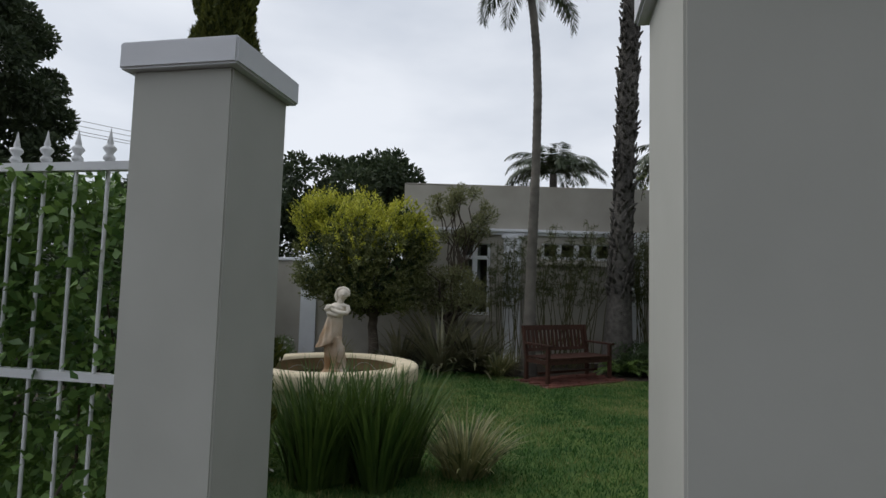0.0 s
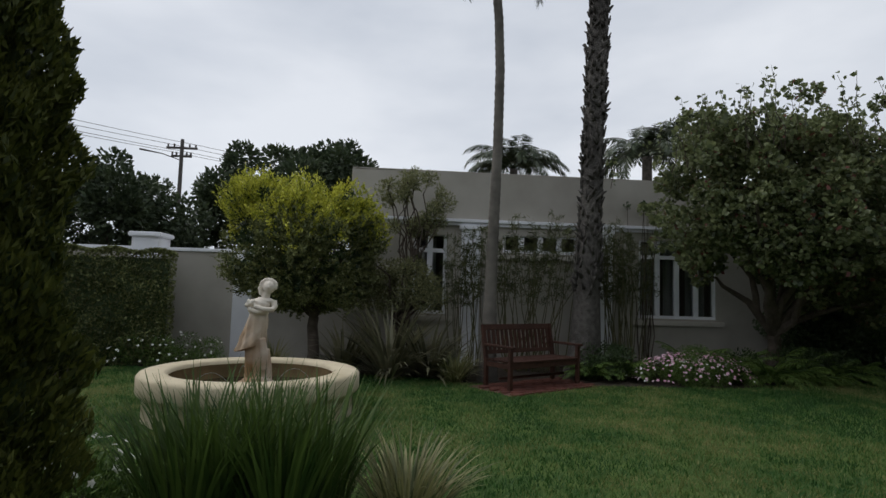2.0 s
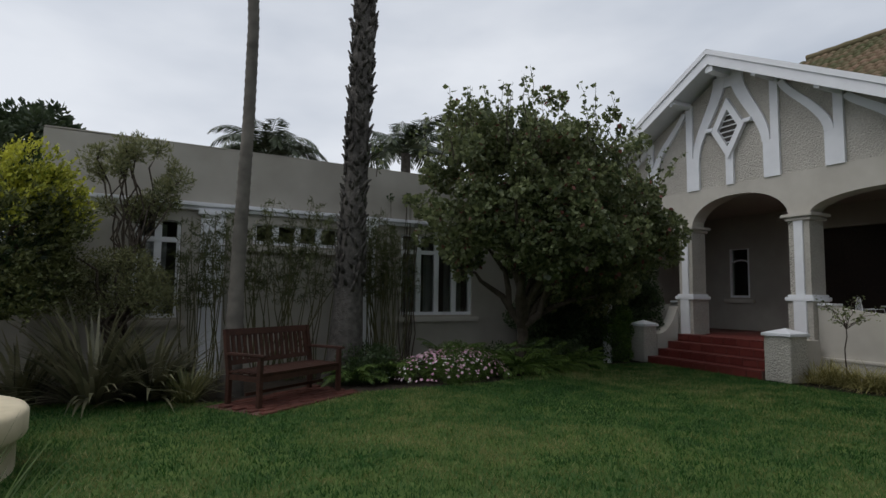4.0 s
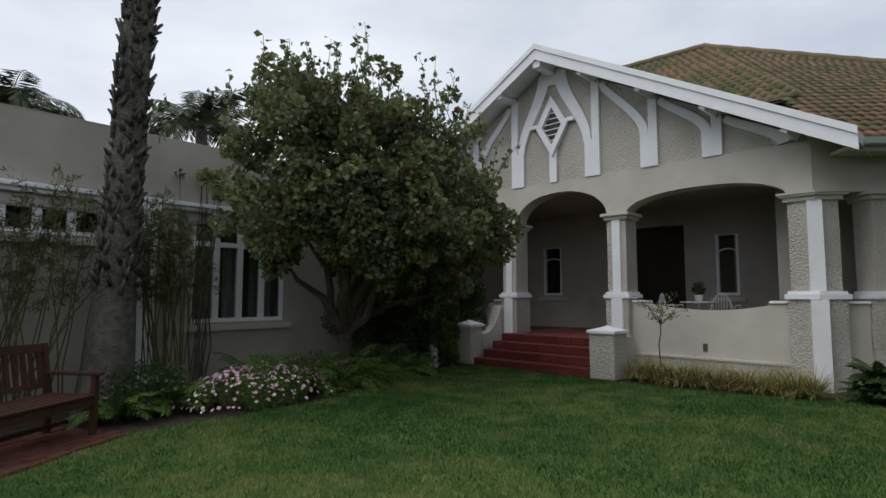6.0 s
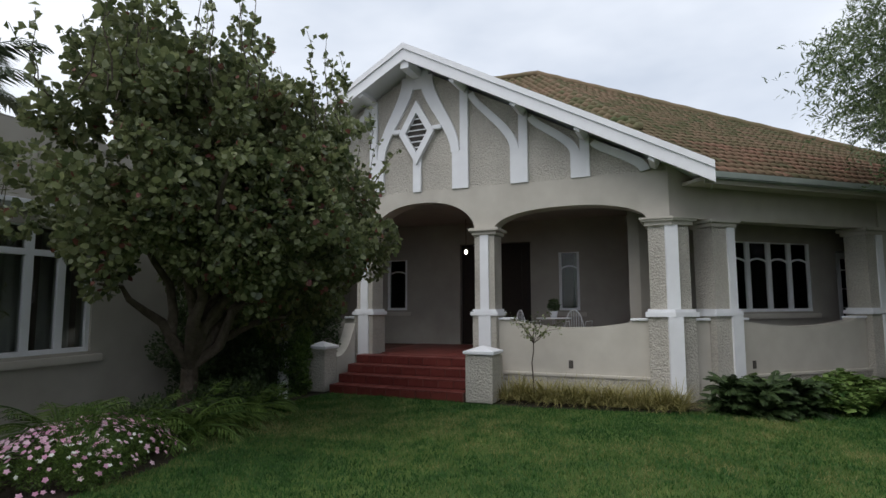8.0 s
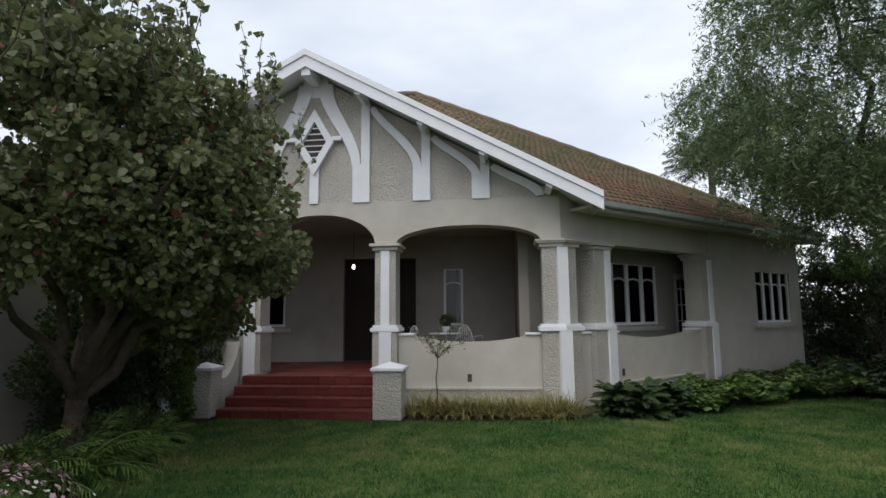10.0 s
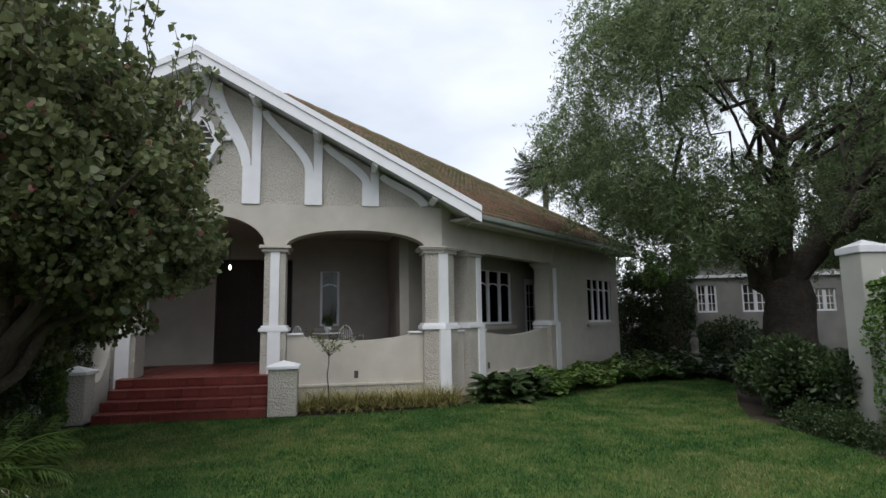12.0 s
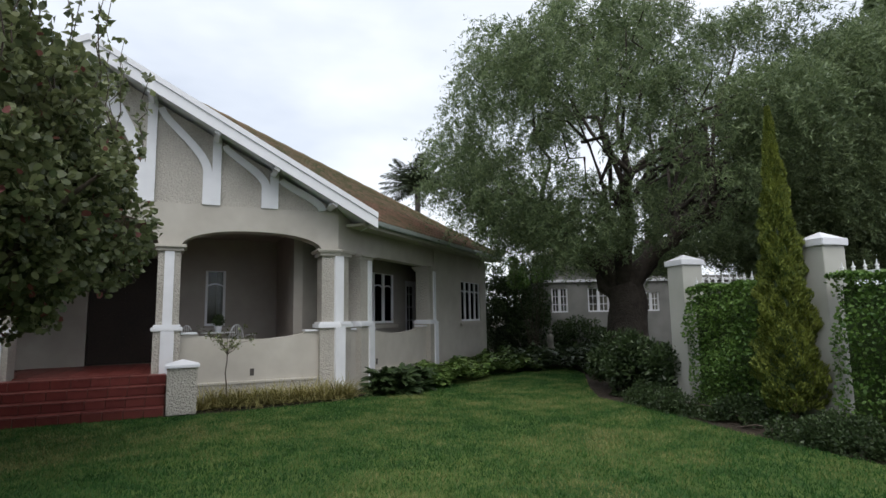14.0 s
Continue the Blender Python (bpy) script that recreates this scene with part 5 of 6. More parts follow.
strap_clump("variegated_clump", -1.9, 11.6, 120, 0.6, 0.02, 0.7, 0.7, L_VARI, "cream-striped grassy clump under the privet", 55, 0.14, "variegated clumps")
for k, (x, y) in enumerate(((-0.92, 4.85), (-0.7, 4.7), (-0.42, 4.8), (-0.18, 4.9), (-0.6, 5.05), (-0.85, 4.55), (-0.35, 4.55))):
    strap_clump("agapanthus_clump", x, y, 130, 0.95, 0.026, 0.36, 0.5, L_AGAP, "deep green strap-leaved clump near the fountain", 60 + k, 0.17, "strap-leaved clumps")
strap_clump("variegated_clump", 0.36, 4.9, 230, 0.6, 0.02, 0.7, 0.8, L_VARI, "cream-striped grassy clump on the lawn's edge", 70, 0.2, "variegated clumps")

# bamboo clumps before the wing


def bamboo(x, y, h, w, canes, n, label, seed):
    rng = np.random.default_rng(seed)
    root = plant("bamboo_clump", x, y, label, "bamboo", "bamboo clumps")
    tufts = []
    for i in range(canes):
        bx, by = x + rng.normal(0, w * 0.35), y + rng.normal(0, 0.08)
        p = bent(rng, (bx, by, -0.02), (bx + rng.normal(0, w * 0.5), by + rng.normal(0, 0.1), h * rng.uniform(0.75, 1.0)), 0, 6, 0.02)
        v, f = tube(p, np.linspace(0.011, 0.004, 6), 6)
        part_arrays("cane", v, f, M_BAMBOO, root, smooth=True)
        for q in rng.uniform(0.45, 1.0, 16) ** 0.8:
            a = rng.uniform(0, 2 * np.pi)
            at = np.array([np.interp(q, np.linspace(0, 1, 6), p[:, k]) for k in range(3)])
            reach = rng.uniform(0.1, 0.42) * (1.25 - 0.8 * q)
            s = np.linspace(0.15, 1, 9)[:, None]
            tufts.append(at + s * [math.cos(a) * reach, math.sin(a) * reach * 0.7, 0.16] + s ** 2 * [0, 0, -0.12] + rng.normal(0, 0.022, (9, 3)))
    c = np.concatenate(tufts)
    v, f = leaves(rng, c, rng.normal(0, 0.8, c.shape) + [0, 0, -0.35], 0.115, 0.0145, jitter=0.4)
    part_arrays("foliage", v, f, L_BAMBOO, root)
    return root


M_BAMBOO = material("bamboo_cane", (0.05, 0.055, 0.02), (0.13, 0.12, 0.05), 0.5, 9, 30, 0.2)
bamboo(1.6, 11.95, 2.7, 0.42, 18, 2600, "dark slender bamboo clump against the wing", 81)
bamboo(2.75, 11.95, 3.05, 0.8, 34, 5200, "slender bamboo clump behind the bench", 82)
bamboo(4.6, 11.9, 3.05, 0.55, 30, 6000, "slender bamboo clump beside the shaggy palm", 83)

# palms


def ringed_palm():
    rng = np.random.default_rng(91)
    root = plant("slender_palm", 1.87, 10.8, "tall slender grey palm with ringed trunk", "palm")
    z = np.linspace(-0.02, 7.75, 170)
    p = np.stack([np.interp(z, [0, 2, 4, 5.4, 6.3, 7.0, 7.7, 8.6], [1.84, 1.87, 1.93, 1.94, 1.90, 1.83, 1.73, 1.56]), 10.8 + 0 * z, z], 1)
    r = np.interp(z, [0, 0.4, 1.5, 3.8, 8.6], [0.18, 0.135, 0.10, 0.084, 0.072]) + 0.007 * (np.arange(170) % 3 == 0)
    v, f = tube(p, r, 14)
    part_arrays("trunk", v, f, M_RINGBARK, root)
    fronds(rng, root, p[-1], 18, 1.6, 0.035, L_PALM, 0.1, 44, drop=2.3)


def fronds(rng, root, top, count, length, width, mat, lift, leaflets=34, drop=1.5):
    vs = []
    ribs = []
    for i in range(count):
        az = i * 2.399 + rng.normal(0, 0.15)
        el = rng.uniform(lift, 1.25)
        s = np.linspace(0, 1, 12)
        th = el - drop * s ** 1.3 * rng.uniform(0.7, 1.2)
        st = length / 11
        hx = np.concatenate([[0], np.cumsum(np.cos(th[1:]) * st)])
        hz = np.concatenate([[0], np.cumsum(np.sin(th[1:]) * st)])
        p = np.stack([top[0] + hx * math.cos(az), top[1] + hx * math.sin(az), top[2] + hz], 1)
        ribs.append(tube(p, np.linspace(0.022, 0.005, 12), 5))
        q = np.linspace(0.12, 0.99, leaflets)
        mid = np.stack([np.interp(q, s, p[:, k]) for k in range(3)], 1)
        out = np.array([-math.sin(az), math.cos(az), 0])
        fwd = np.gradient(mid, axis=0)
        fwd /= np.linalg.norm(fwd, axis=1)[:, None]
        ll = length * 0.26 * np.sin(np.pi * (0.12 + 0.8 * q)) ** 0.7
        for sg in (-1, 1):
            dr = unit(fwd * 0.7 + sg * out * 0.8 + np.array([0, 0, -0.45]) + rng.normal(0, 0.1, mid.shape))
            tip = mid + dr * ll[:, None]
            wv = fwd * width * 0.5
            cen = mid + dr * ll[:, None] * 0.4
            vs.append(np.stack([mid, cen + wv, tip, cen - wv], 1).reshape(-1, 3))
    v = np.concatenate(vs)
    part_arrays("fronds", v, np.arange(len(v)).reshape(-1, 4), mat, root)
    v, f = joined(ribs)
    part_arrays("frond_ribs", v, f, mat, root)


ringed_palm()


def shaggy_palm():
    rng = np.random.default_rng(92)
    root = plant("shaggy_palm", 3.83, 11.55, "thick palm trunk shaggy with old leaf bases", "palm")
    z = np.linspace(-0.02, 12.6, 60)
    p = np.stack([3.76 + 0.035 * z, 11.55 + 0 * z, z], 1)
    r = np.interp(z, [0, 0.4, 1.4, 3, 12.6], [0.38, 0.30, 0.245, 0.185, 0.165])
    v, f = tube(p, r, 16)
    part_arrays("trunk", v, f, M_PALMBARK, root)
    w, L = 0.042, 0.20
    q = [(-w, -0.03, 0), (w, -0.03, 0), (w * 0.3, 0.055, L), (-w * 0.3, 0.055, L), (-w * 0.9, 0.03, -0.03), (w * 0.9, 0.03, -0.03), (w * 0.25, 0.085, L * 0.96), (-w * 0.25, 0.085, L * 0.96)]
    fq = [[0, 1, 2, 3], [4, 7, 6, 5], [0, 4, 5, 1], [3, 2, 6, 7], [0, 3, 7, 4], [1, 5, 6, 2]]
    base_mesh = raw_mesh("leaf_base", q, fq, M_PALMBARK)
    high = []
    for i in range(760):
        h = 1.5 + 11.0 * (i / 760) + rng.normal(0, 0.03)
        a = math.degrees(i * 2.399 + rng.normal(0, 0.22))
        m = pose(float(np.interp(h, z, p[:, 0])), 11.55, h, 0, 0, a - 90) @ pose(0, float(np.interp(h, z, r)), 0, float(rng.normal(3, 7)), float(rng.normal(0, 24)), 0) @ Matrix.Diagonal((rng.uniform(0.5, 0.95), rng.uniform(0.6, 1.0), rng.uniform(0.5, 1.0), 1))
        if i < 290:
            ob = new("leaf_base", base_mesh)
            ob.parent = root
            ob.matrix_parent_inverse = root.matrix_basis.inverted()
            ob.matrix_basis = m
        else:
            high.append((np.array([tuple(m @ Vector(k)) for k in q]), np.array(fq)))
    v, f = joined(high)
    tagged(part_arrays("upper_leaf_bases", v, f, M_PALMBARK, root), kind="stuff")
    fronds(rng, root, p[-1], 22, 2.4, 0.04, L_PALM, -0.3)


shaggy_palm()

# the large dark shrub tree between wing and house
rng = np.random.default_rng(101)
blobs = np.concatenate([lumpy(rng, 6.75, 10.5, 3.15, 2.15, 1.35, 1.65, 110, 0.29), lumpy(rng, 8.8, 10.5, 2.75, 1.3, 1.3, 1.35, 66, 0.29), lumpy(rng, 7.1, 9.75, 3.0, 1.3, 0.95, 1.4, 60, 0.27), lumpy(rng, 8.7, 11.2, 1.7, 1.3, 0.7, 0.8, 26, 0.28), lumpy(rng, 7.1, 10.3, 3.3, 3.0, 1.85, 1.95, 90, 0.16)])
big = bushy_tree("shrub_tree", 7.1, 11.0, 0.85, blobs, 72000, 0.080, (L_SHRUB, L_REDTIP), "large dark-leaved flowering shrub tree against the wing", 102, 0.13, 18, split=lambda c, r: r.uniform(0, 1, len(c)) < 0.025, aspect=0.85, up=-0.1)
for i in range(130):
    b = blobs[rng.integers(len(blobs))]
    top = np.array([b[0] + rng.normal(0, 0.25), b[1] + rng.normal(0, 0.25), 4.4 - 0.11 * (b[0] - 6.7) ** 2])
    e = top + np.array([rng.normal(0, 0.16), rng.normal(0, 0.16), rng.uniform(0.1, 0.7)])
    p = bent(rng, top - [0, 0, 0.5], e, 0, 6, 0.03)
    v, f = tube(p, np.linspace(0.008, 0.003, 6), 5)
    shoot = part_arrays("shoot", v, f, M_BARK, big)
    q = np.linspace(0.15, 1.0, 20)
    c = np.stack([np.interp(q, np.linspace(0, 1, 6), p[:, k]) for k in range(3)], 1) + rng.normal(0, 0.035, (20, 3))
    v, f = leaves(rng, c, rng.normal(0, 1, (20, 3)) + [0, 0, 0.3], 0.10, 0.075)
    part_arrays("shoot_foliage", v, f, L_SHRUB, shoot)


def mound(name, blobs, n, size, mat, label, category, seed, aspect=0.6, up=0.3, group=""):
    rng = np.random.default_rng(seed)
    blobs = np.asarray(blobs, float)
    root = plant(name, float(blobs[:, 0].mean()), float(blobs[:, 1].mean()), label, category, group)
    c, d = in_blobs(rng, blobs, n, 0.4)
    c[:, 2] = np.maximum(c[:, 2], 0.015)
    v, f = leaves(rng, c, d + [0, 0, up], size, size * aspect, jitter=0.5)
    part_arrays("foliage", v, f, mat, root)
    low = blobs[:, :3].mean(0)
    stems = [tube(bent(rng, (low[0] + rng.normal(0, 0.1), low[1] + rng.normal(0, 0.1), -0.02), b[:3], 0.05, 6, 0.03), np.linspace(0.014, 0.004, 6), 5) for b in blobs[rng.choice(len(blobs), min(12, len(blobs)), replace=False)]]
    v, f = joined(stems)
    tagged(part_arrays("stems", v, f, M_BARK, root), kind="stuff")
    return root


rng = np.random.default_rng(111)
mound("ivy_mass", np.concatenate([lumpy(rng, 10.0, 11.9, 1.0, 0.5, 0.6, 1.2, 30, 0.3), lumpy(rng, 10.7, 12.1, 1.3, 0.7, 0.5, 1.5, 30, 0.3), lumpy(rng, 9.0, 12.1, 0.9, 0.8, 0.4, 1.0, 24, 0.3)]), 24000, 0.06, L_IVY, "dark ivy mass smothering the veranda's end bay", "ivy", 112)
mound("ivy_mass", np.concatenate([lumpy(rng, 10.1, 11.7, 1.15, 0.4, 0.35, 1.25, 26, 0.26)]), 15000, 0.065, L_FERN, "leafy ivy column beside the newel post", "ivy", 113)

# daisy bush
rng = np.random.default_rng(121)
daisy = mound("daisy_bush", lumpy(rng, 5.45, 10.75, 0.18, 0.95, 0.55, 0.26, 34, 0.2), 15000, 0.04, L_FERN, "low pink and white daisy bush at the lawn's edge", "flower bush", 122, 0.3)


def daisies(root, rng, n, x, y, rx, ry, h, mat, size=0.028):
    az, r = rng.uniform(0, 2 * np.pi, n), np.sqrt(rng.uniform(0, 1, n))
    c = np.stack([x + rx * r * np.cos(az), y + ry * r * np.sin(az), h * np.sqrt(np.maximum(0.02, 1 - r ** 2.4)) + rng.normal(0.02, 0.025, n)], 1)
    c[:, 2] = np.maximum(c[:, 2], 0.06)
    nrm = unit(np.stack([np.cos(az) * r * 0.8, np.sin(az) * r * 0.8, np.full(n, 0.8)], 1) + rng.normal(0, 0.25, (n, 3)))
    a = unit(np.cross(nrm, [[0.3, 1, 0.2]]))
    b = np.cross(nrm, a)
    k = 10
    ang = np.arange(k) * 2 * np.pi / k
    rad = np.where(np.arange(k) % 2 == 0, 1.0, 0.62) * size
    v = c[:, None, :] + rad[None, :, None] * (np.cos(ang)[None, :, None] * a[:, None, :] + np.sin(ang)[None, :, None] * b[:, None, :]) * rng.uniform(0.75, 1.2, (n, 1, 1))
    v = np.concatenate([v, c[:, None, :] + nrm[:, None, :] * 0.006], 1).reshape(-1, 3)
    base = np.arange(n)[:, None, None] * (k + 1)
    f = base + np.stack([np.arange(k), (np.arange(k) + 1) % k, np.full(k, k)], 1)[None]
    tagged(part_arrays("blooms", v, f.reshape(-1, 3), mat, root), kind="stuff")


daisies(daisy, rng, 420, 5.45, 10.75, 1.1, 0.68, 0.46, M_PINK)
daisies(daisy, rng, 70, 5.3, 10.5, 1.15, 0.6, 0.4, M_WHITEPETAL, 0.024)
rng = np.random.default_rng(131)
wd = mound("white_daisies", lumpy(rng, -3.9, 11.9, 0.15, 1.2, 0.6, 0.25, 24, 0.22), 9000, 0.05, L_FERN, "white daisies flowering along the garden wall", "flower bush", 132, 0.3)
daisies(wd, rng, 130, -3.9, 11.9, 1.4, 0.7, 0.5, M_WHITEPETAL, 0.026)
wd = mound("white_daisies", lumpy(rng, -1.75, 4.8, 0.15, 0.55, 0.6, 0.25, 20, 0.2), 6000, 0.05, L_FERN, "white daisies flowering inside the fence", "flower bush", 133, 0.3)
daisies(wd, rng, 70, -1.75, 4.8, 0.6, 0.65, 0.5, M_WHITEPETAL, 0.03)

# ferns


def fern(x, y, n, length, label, seed, group="ferns"):
    rng = np.random.default_rng(seed)
    root = plant("fern", x, y, label, "fern", group)
    fronds(rng, root, (x, y, 0.02), n, length, 0.022, L_FERN, 0.5, leaflets=22, drop=1.3)


for k, (x, y, L) in enumerate(((6.3, 11.0, 0.75), (6.9, 10.85, 0.8), (7.5, 10.9, 0.7), (5.9, 11.6, 0.8), (8.1, 11.0, 0.6), (6.6, 11.4, 0.7), (4.3, 11.1, 0.6), (8.7, 11.1, 0.55), (3.7, 11.0, 0.5))):
    fern(x, y, 26, L * 1.15, "bright green fern under the shrub tree", 140 + k)
rng = np.random.default_rng(151)
mound("border_shrub", np.concatenate([lumpy(rng, 4.0, 11.2, 0.25, 0.5, 0.5, 0.35, 14, 0.22), lumpy(rng, 7.6, 11.0, 0.25, 1.5, 0.3, 0.3, 22, 0.22)]), 9000, 0.05, L_IVY, "low dark leafy border planting", "plant", 152)

mound("ivy_mass", lumpy(rng, 11.35, 12.05, 1.3, 0.35, 0.75, 1.3, 44, 0.28), 20000, 0.06, L_IVY, "dark ivy filling the veranda's end bay", "ivy", 114)
mound("shade_shrub", lumpy(rng, 8.5, 11.9, 0.95, 1.0, 0.4, 1.0, 44, 0.28), 18000, 0.06, L_IVY, "dark shrub growing under the shrub tree", "shrub", 115)

# border before the veranda and along the flank
for k in range(13):
    y = 5.05 + k * 0.225
    strap_clump("lily_turf", 10.86 + 0.066 * (y - 6.5) + 0.07 * math.sin(k * 3.1), y, 200, 0.55, 0.012, 1.05, 1.3, L_DRY, "straw-yellow grassy tuft along the veranda wall", 160 + k, 0.13, "grass tufts along the wall")


def broad_leaves(name, poly, n, h, size, mat, label, seed, aspect=0.7):
    rng = np.random.default_rng(seed)
    P = np.asarray(poly)
    x = rng.uniform(P[:, 0].min(), P[:, 0].max(), n)
    y = rng.uniform(P[:, 1].min(), P[:, 1].max(), n)
    k = inside(x, y, list(map(tuple, poly)))
    x, y = x[k], y[k]
    m = len(x)
    hh = h * (0.65 + 0.35 * np.sin(x * 4.1 + y * 2.7) * np.sin(y * 3.3 - x)) * np.sqrt(rng.uniform(0.2, 1, m))
    c = np.stack([x, y, np.maximum(hh, 0.03)], 1)
    az = rng.uniform(0, 2 * np.pi, m)
    al = np.stack([np.cos(az), np.sin(az), rng.uniform(-0.5, 0.25, m)], 1)
    side = unit(np.cross(al, [[0, 0, 1.0]]) + rng.normal(0, 0.25, (m, 3)))
    al = unit(al)
    s = size * rng.uniform(0.6, 1.2, (m, 1))
    up = np.cross(side, al)
    q = [c - al * s * 0.5, c - al * s * 0.15 + side * s * aspect * 0.5 + up * s * 0.1, c + al * s * 0.5 - up * s * 0.05, c - al * s * 0.15 - side * s * aspect * 0.5 + up * s * 0.1]
    v = np.stack(q, 1).reshape(-1, 3)
    root = plant(name, float(x.mean()), float(y.mean()), label, "groundcover")
    part_arrays("leaves", v, np.arange(4 * m).reshape(-1, 4), mat, root)


broad_leaves("groundcover_bed", [(10.85, 3.3), (11.75, 3.9), (15.0, -0.4), (17.4, -3.4), (15.6, -4.0), (12.55, -1.3), (12.2, 0.5), (10.9, 2.6)], 32000, 0.52, 0.17, L_HOSTA, "broad-leaved green groundcover along the house flank", 171)
broad_leaves("groundcover_bed", [(12.1, -2.0), (13.1, -0.9), (17.5, -3.4), (20, -8), (14, -9), (8.0, -3.2), (8.4, -0.7), (11.1, -1.75)], 34000, 0.62, 0.2, L_IVY, "dark leafy groundcover under the pepper tree", 172)
rng = np.random.default_rng(173)
for k, (x, y, L) in enumerate(((10.8, 4.5, 0.72), (10.65, 4.1, 0.75), (10.95, 3.95, 0.78), (10.95, 3.55, 0.7))):
    ph = plant("philodendron", x, y, "dark glossy deeply cut philodendron at the veranda corner", "shrub", "philodendrons")
    fronds(np.random.default_rng(177 + k), ph, (x + 0.05, y - 0.2, 0.05), 34, L * 0.68, 0.06, L_IVY, 0.2, 14, 0.9)
    fronds(np.random.default_rng(187 + k), ph, (x + 0.05, y - 0.2, 0.28), 26, L * 0.6, 0.06, L_IVY, 0.5, 14, 1.1)
mound("laurel_bush", np.concatenate([lumpy(rng, 7.5, 0.25, 0.5, 0.75, 0.5, 0.6, 30, 0.26), lumpy(rng, 8.7, -0.35, 0.5, 0.7, 0.5, 0.5, 24, 0.26)]), 12000, 0.10, L_IVY, "dark glossy bush beside the fence pillar", "shrub", 175, 0.45)
mound("low_edging", np.concatenate([lumpy(rng, 5.4, 1.05, 0.10, 1.5, 0.4, 0.16, 60, 0.17), lumpy(rng, 3.0, 1.6, 0.10, 1.3, 0.4, 0.16, 56, 0.17), lumpy(rng, 6.9, 0.75, 0.10, 0.5, 0.35, 0.14, 20, 0.17)]), 30000, 0.042, L_IVY, "low dark edging plants along the fence bed", "plant", 176)

# rose sapling by the veranda
rng = np.random.default_rng(181)
rose = plant("rose_sapling", 11.05, 7.33, "thin standard rose sapling before the veranda wall", "sapling")
v, f = tube(bent(rng, (11.05, 7.33, -0.02), (11.08, 7.31, 1.05), 0, 6, 0.012), np.linspace(0.013, 0.009, 6), 7)
part_arrays("stem", v, f, M_BARK, rose)
br = []
lv = []
for k in range(11):
    a = k * 2.4
    e = np.array([11.08 + 0.38 * math.cos(a) * rng.uniform(0.4, 1), 7.31 + 0.58 * math.sin(a) * rng.uniform(0.4, 1), rng.uniform(1.05, 1.5)])
    p = bent(rng, (11.08, 7.31, 0.95), e, 0.05, 6, 0.02)
    br.append(tube(p, np.linspace(0.006, 0.003, 6), 5))
    c = np.repeat(p[2:], 5, 0) + rng.normal(0, 0.035, (20, 3))
    lv.append(leaves(rng, c, rng.normal(0, 1, (20, 3)), 0.055, 0.034))
v, f = joined(br)
part_arrays("twigs", v, f, M_BARK, rose)
v, f = joined(lv)
part_arrays("leaves", v, f, L_SHRUB, rose)

# ---- pepper tree ----


def pepper_tree():
    rng = np.random.default_rng(191)
    x, y = 10.0, -2.1
    root = plant("pepper_tree", x, y, "spreading old pepper tree with drooping feathery foliage", "tree")
    fork = np.array([x + 0.1, y, 2.3])
    paths = [(bent(rng, (x, y, -0.05), fork, 0, 7, 0.04), np.interp(np.linspace(0, 1, 7), [0, 0.15, 1], [0.72, 0.54, 0.46]))]
    shell = unit(rng.normal(0, 1, (230, 3)))
    reach = rng.uniform(0.55, 1.0, (230, 1)) ** 0.5
    size = rng.uniform(0.4, 0.95, (230, 1))
    crown = np.concatenate([np.array([x + 0.0, y - 0.6, 6.0]) + shell * reach * [5.5, 5.3, 3.5], size, size, size * 0.75], 1)
    low = lumpy(rng, x - 3.2, y - 3.0, 3.9, 2.6, 2.2, 1.5, 46, 0.7, 0.8)
    crown = np.concatenate([crown[crown[:, 2] > 3.3], low])
    mains = []
    for k in range(6):
        a = k * 1.05 + 0.35
        e = fork + np.array([2.2 * math.cos(a), 2.2 * math.sin(a), rng.uniform(1.2, 2.6)])
        p = bent(rng, fork - [0, 0, 0.25], e, 0.25, 8, 0.09)
        mains.append(p)
        paths.append((p, np.linspace(0.26, 0.10, 8)))
    for b in crown[rng.choice(len(crown), 60, replace=False)]:
        p0 = min((p[rng.integers(4, 8)] for p in mains), key=lambda q: np.linalg.norm(q - b[:3]))
        paths.append((bent(rng, p0, b[:3], 0.3, 8, 0.16), np.linspace(0.06, 0.012, 8)))
    v, f = trunk_tubes(paths, 10)
    part_arrays("trunk", v, f, M_PEPPERBARK, root, smooth=True)
    # hanging sprays, gathered in tufts
    n, per, steps_down = 7200, 4, 15
    c, d = in_blobs(rng, crown, n, 0.45)
    c = np.repeat(c, per, 0) + rng.normal(0, 0.09, (n * per, 3))
    d = np.repeat(d, per, 0)
    s = np.linspace(0, 1, steps_down)
    drop = rng.uniform(0.08, 0.6, (n * per, 1))
    side = d * [1, 1, 0] * rng.uniform(0.1, 0.5, (n * per, 1)) + rng.normal(0, 0.12, (n * per, 3)) * [1, 1, 0]
    p = c[:, None, :] + side[:, None, :] * s[None, :, None]
    p[..., 2] -= drop * s[None, :] ** 1.25
    p = (p + rng.normal(0, 0.03, p.shape)).reshape(-1, 3)
    way = np.stack([rng.normal(0, 0.8, len(p)), rng.normal(0, 0.8, len(p)), np.full(len(p), -0.6)], 1)
    v, f = leaves(rng, p, way, 0.12, 0.026, jitter=0.3)
    part_arrays("crown", v, f, L_PEPPER, root)


pepper_tree()

# ---- distance ----


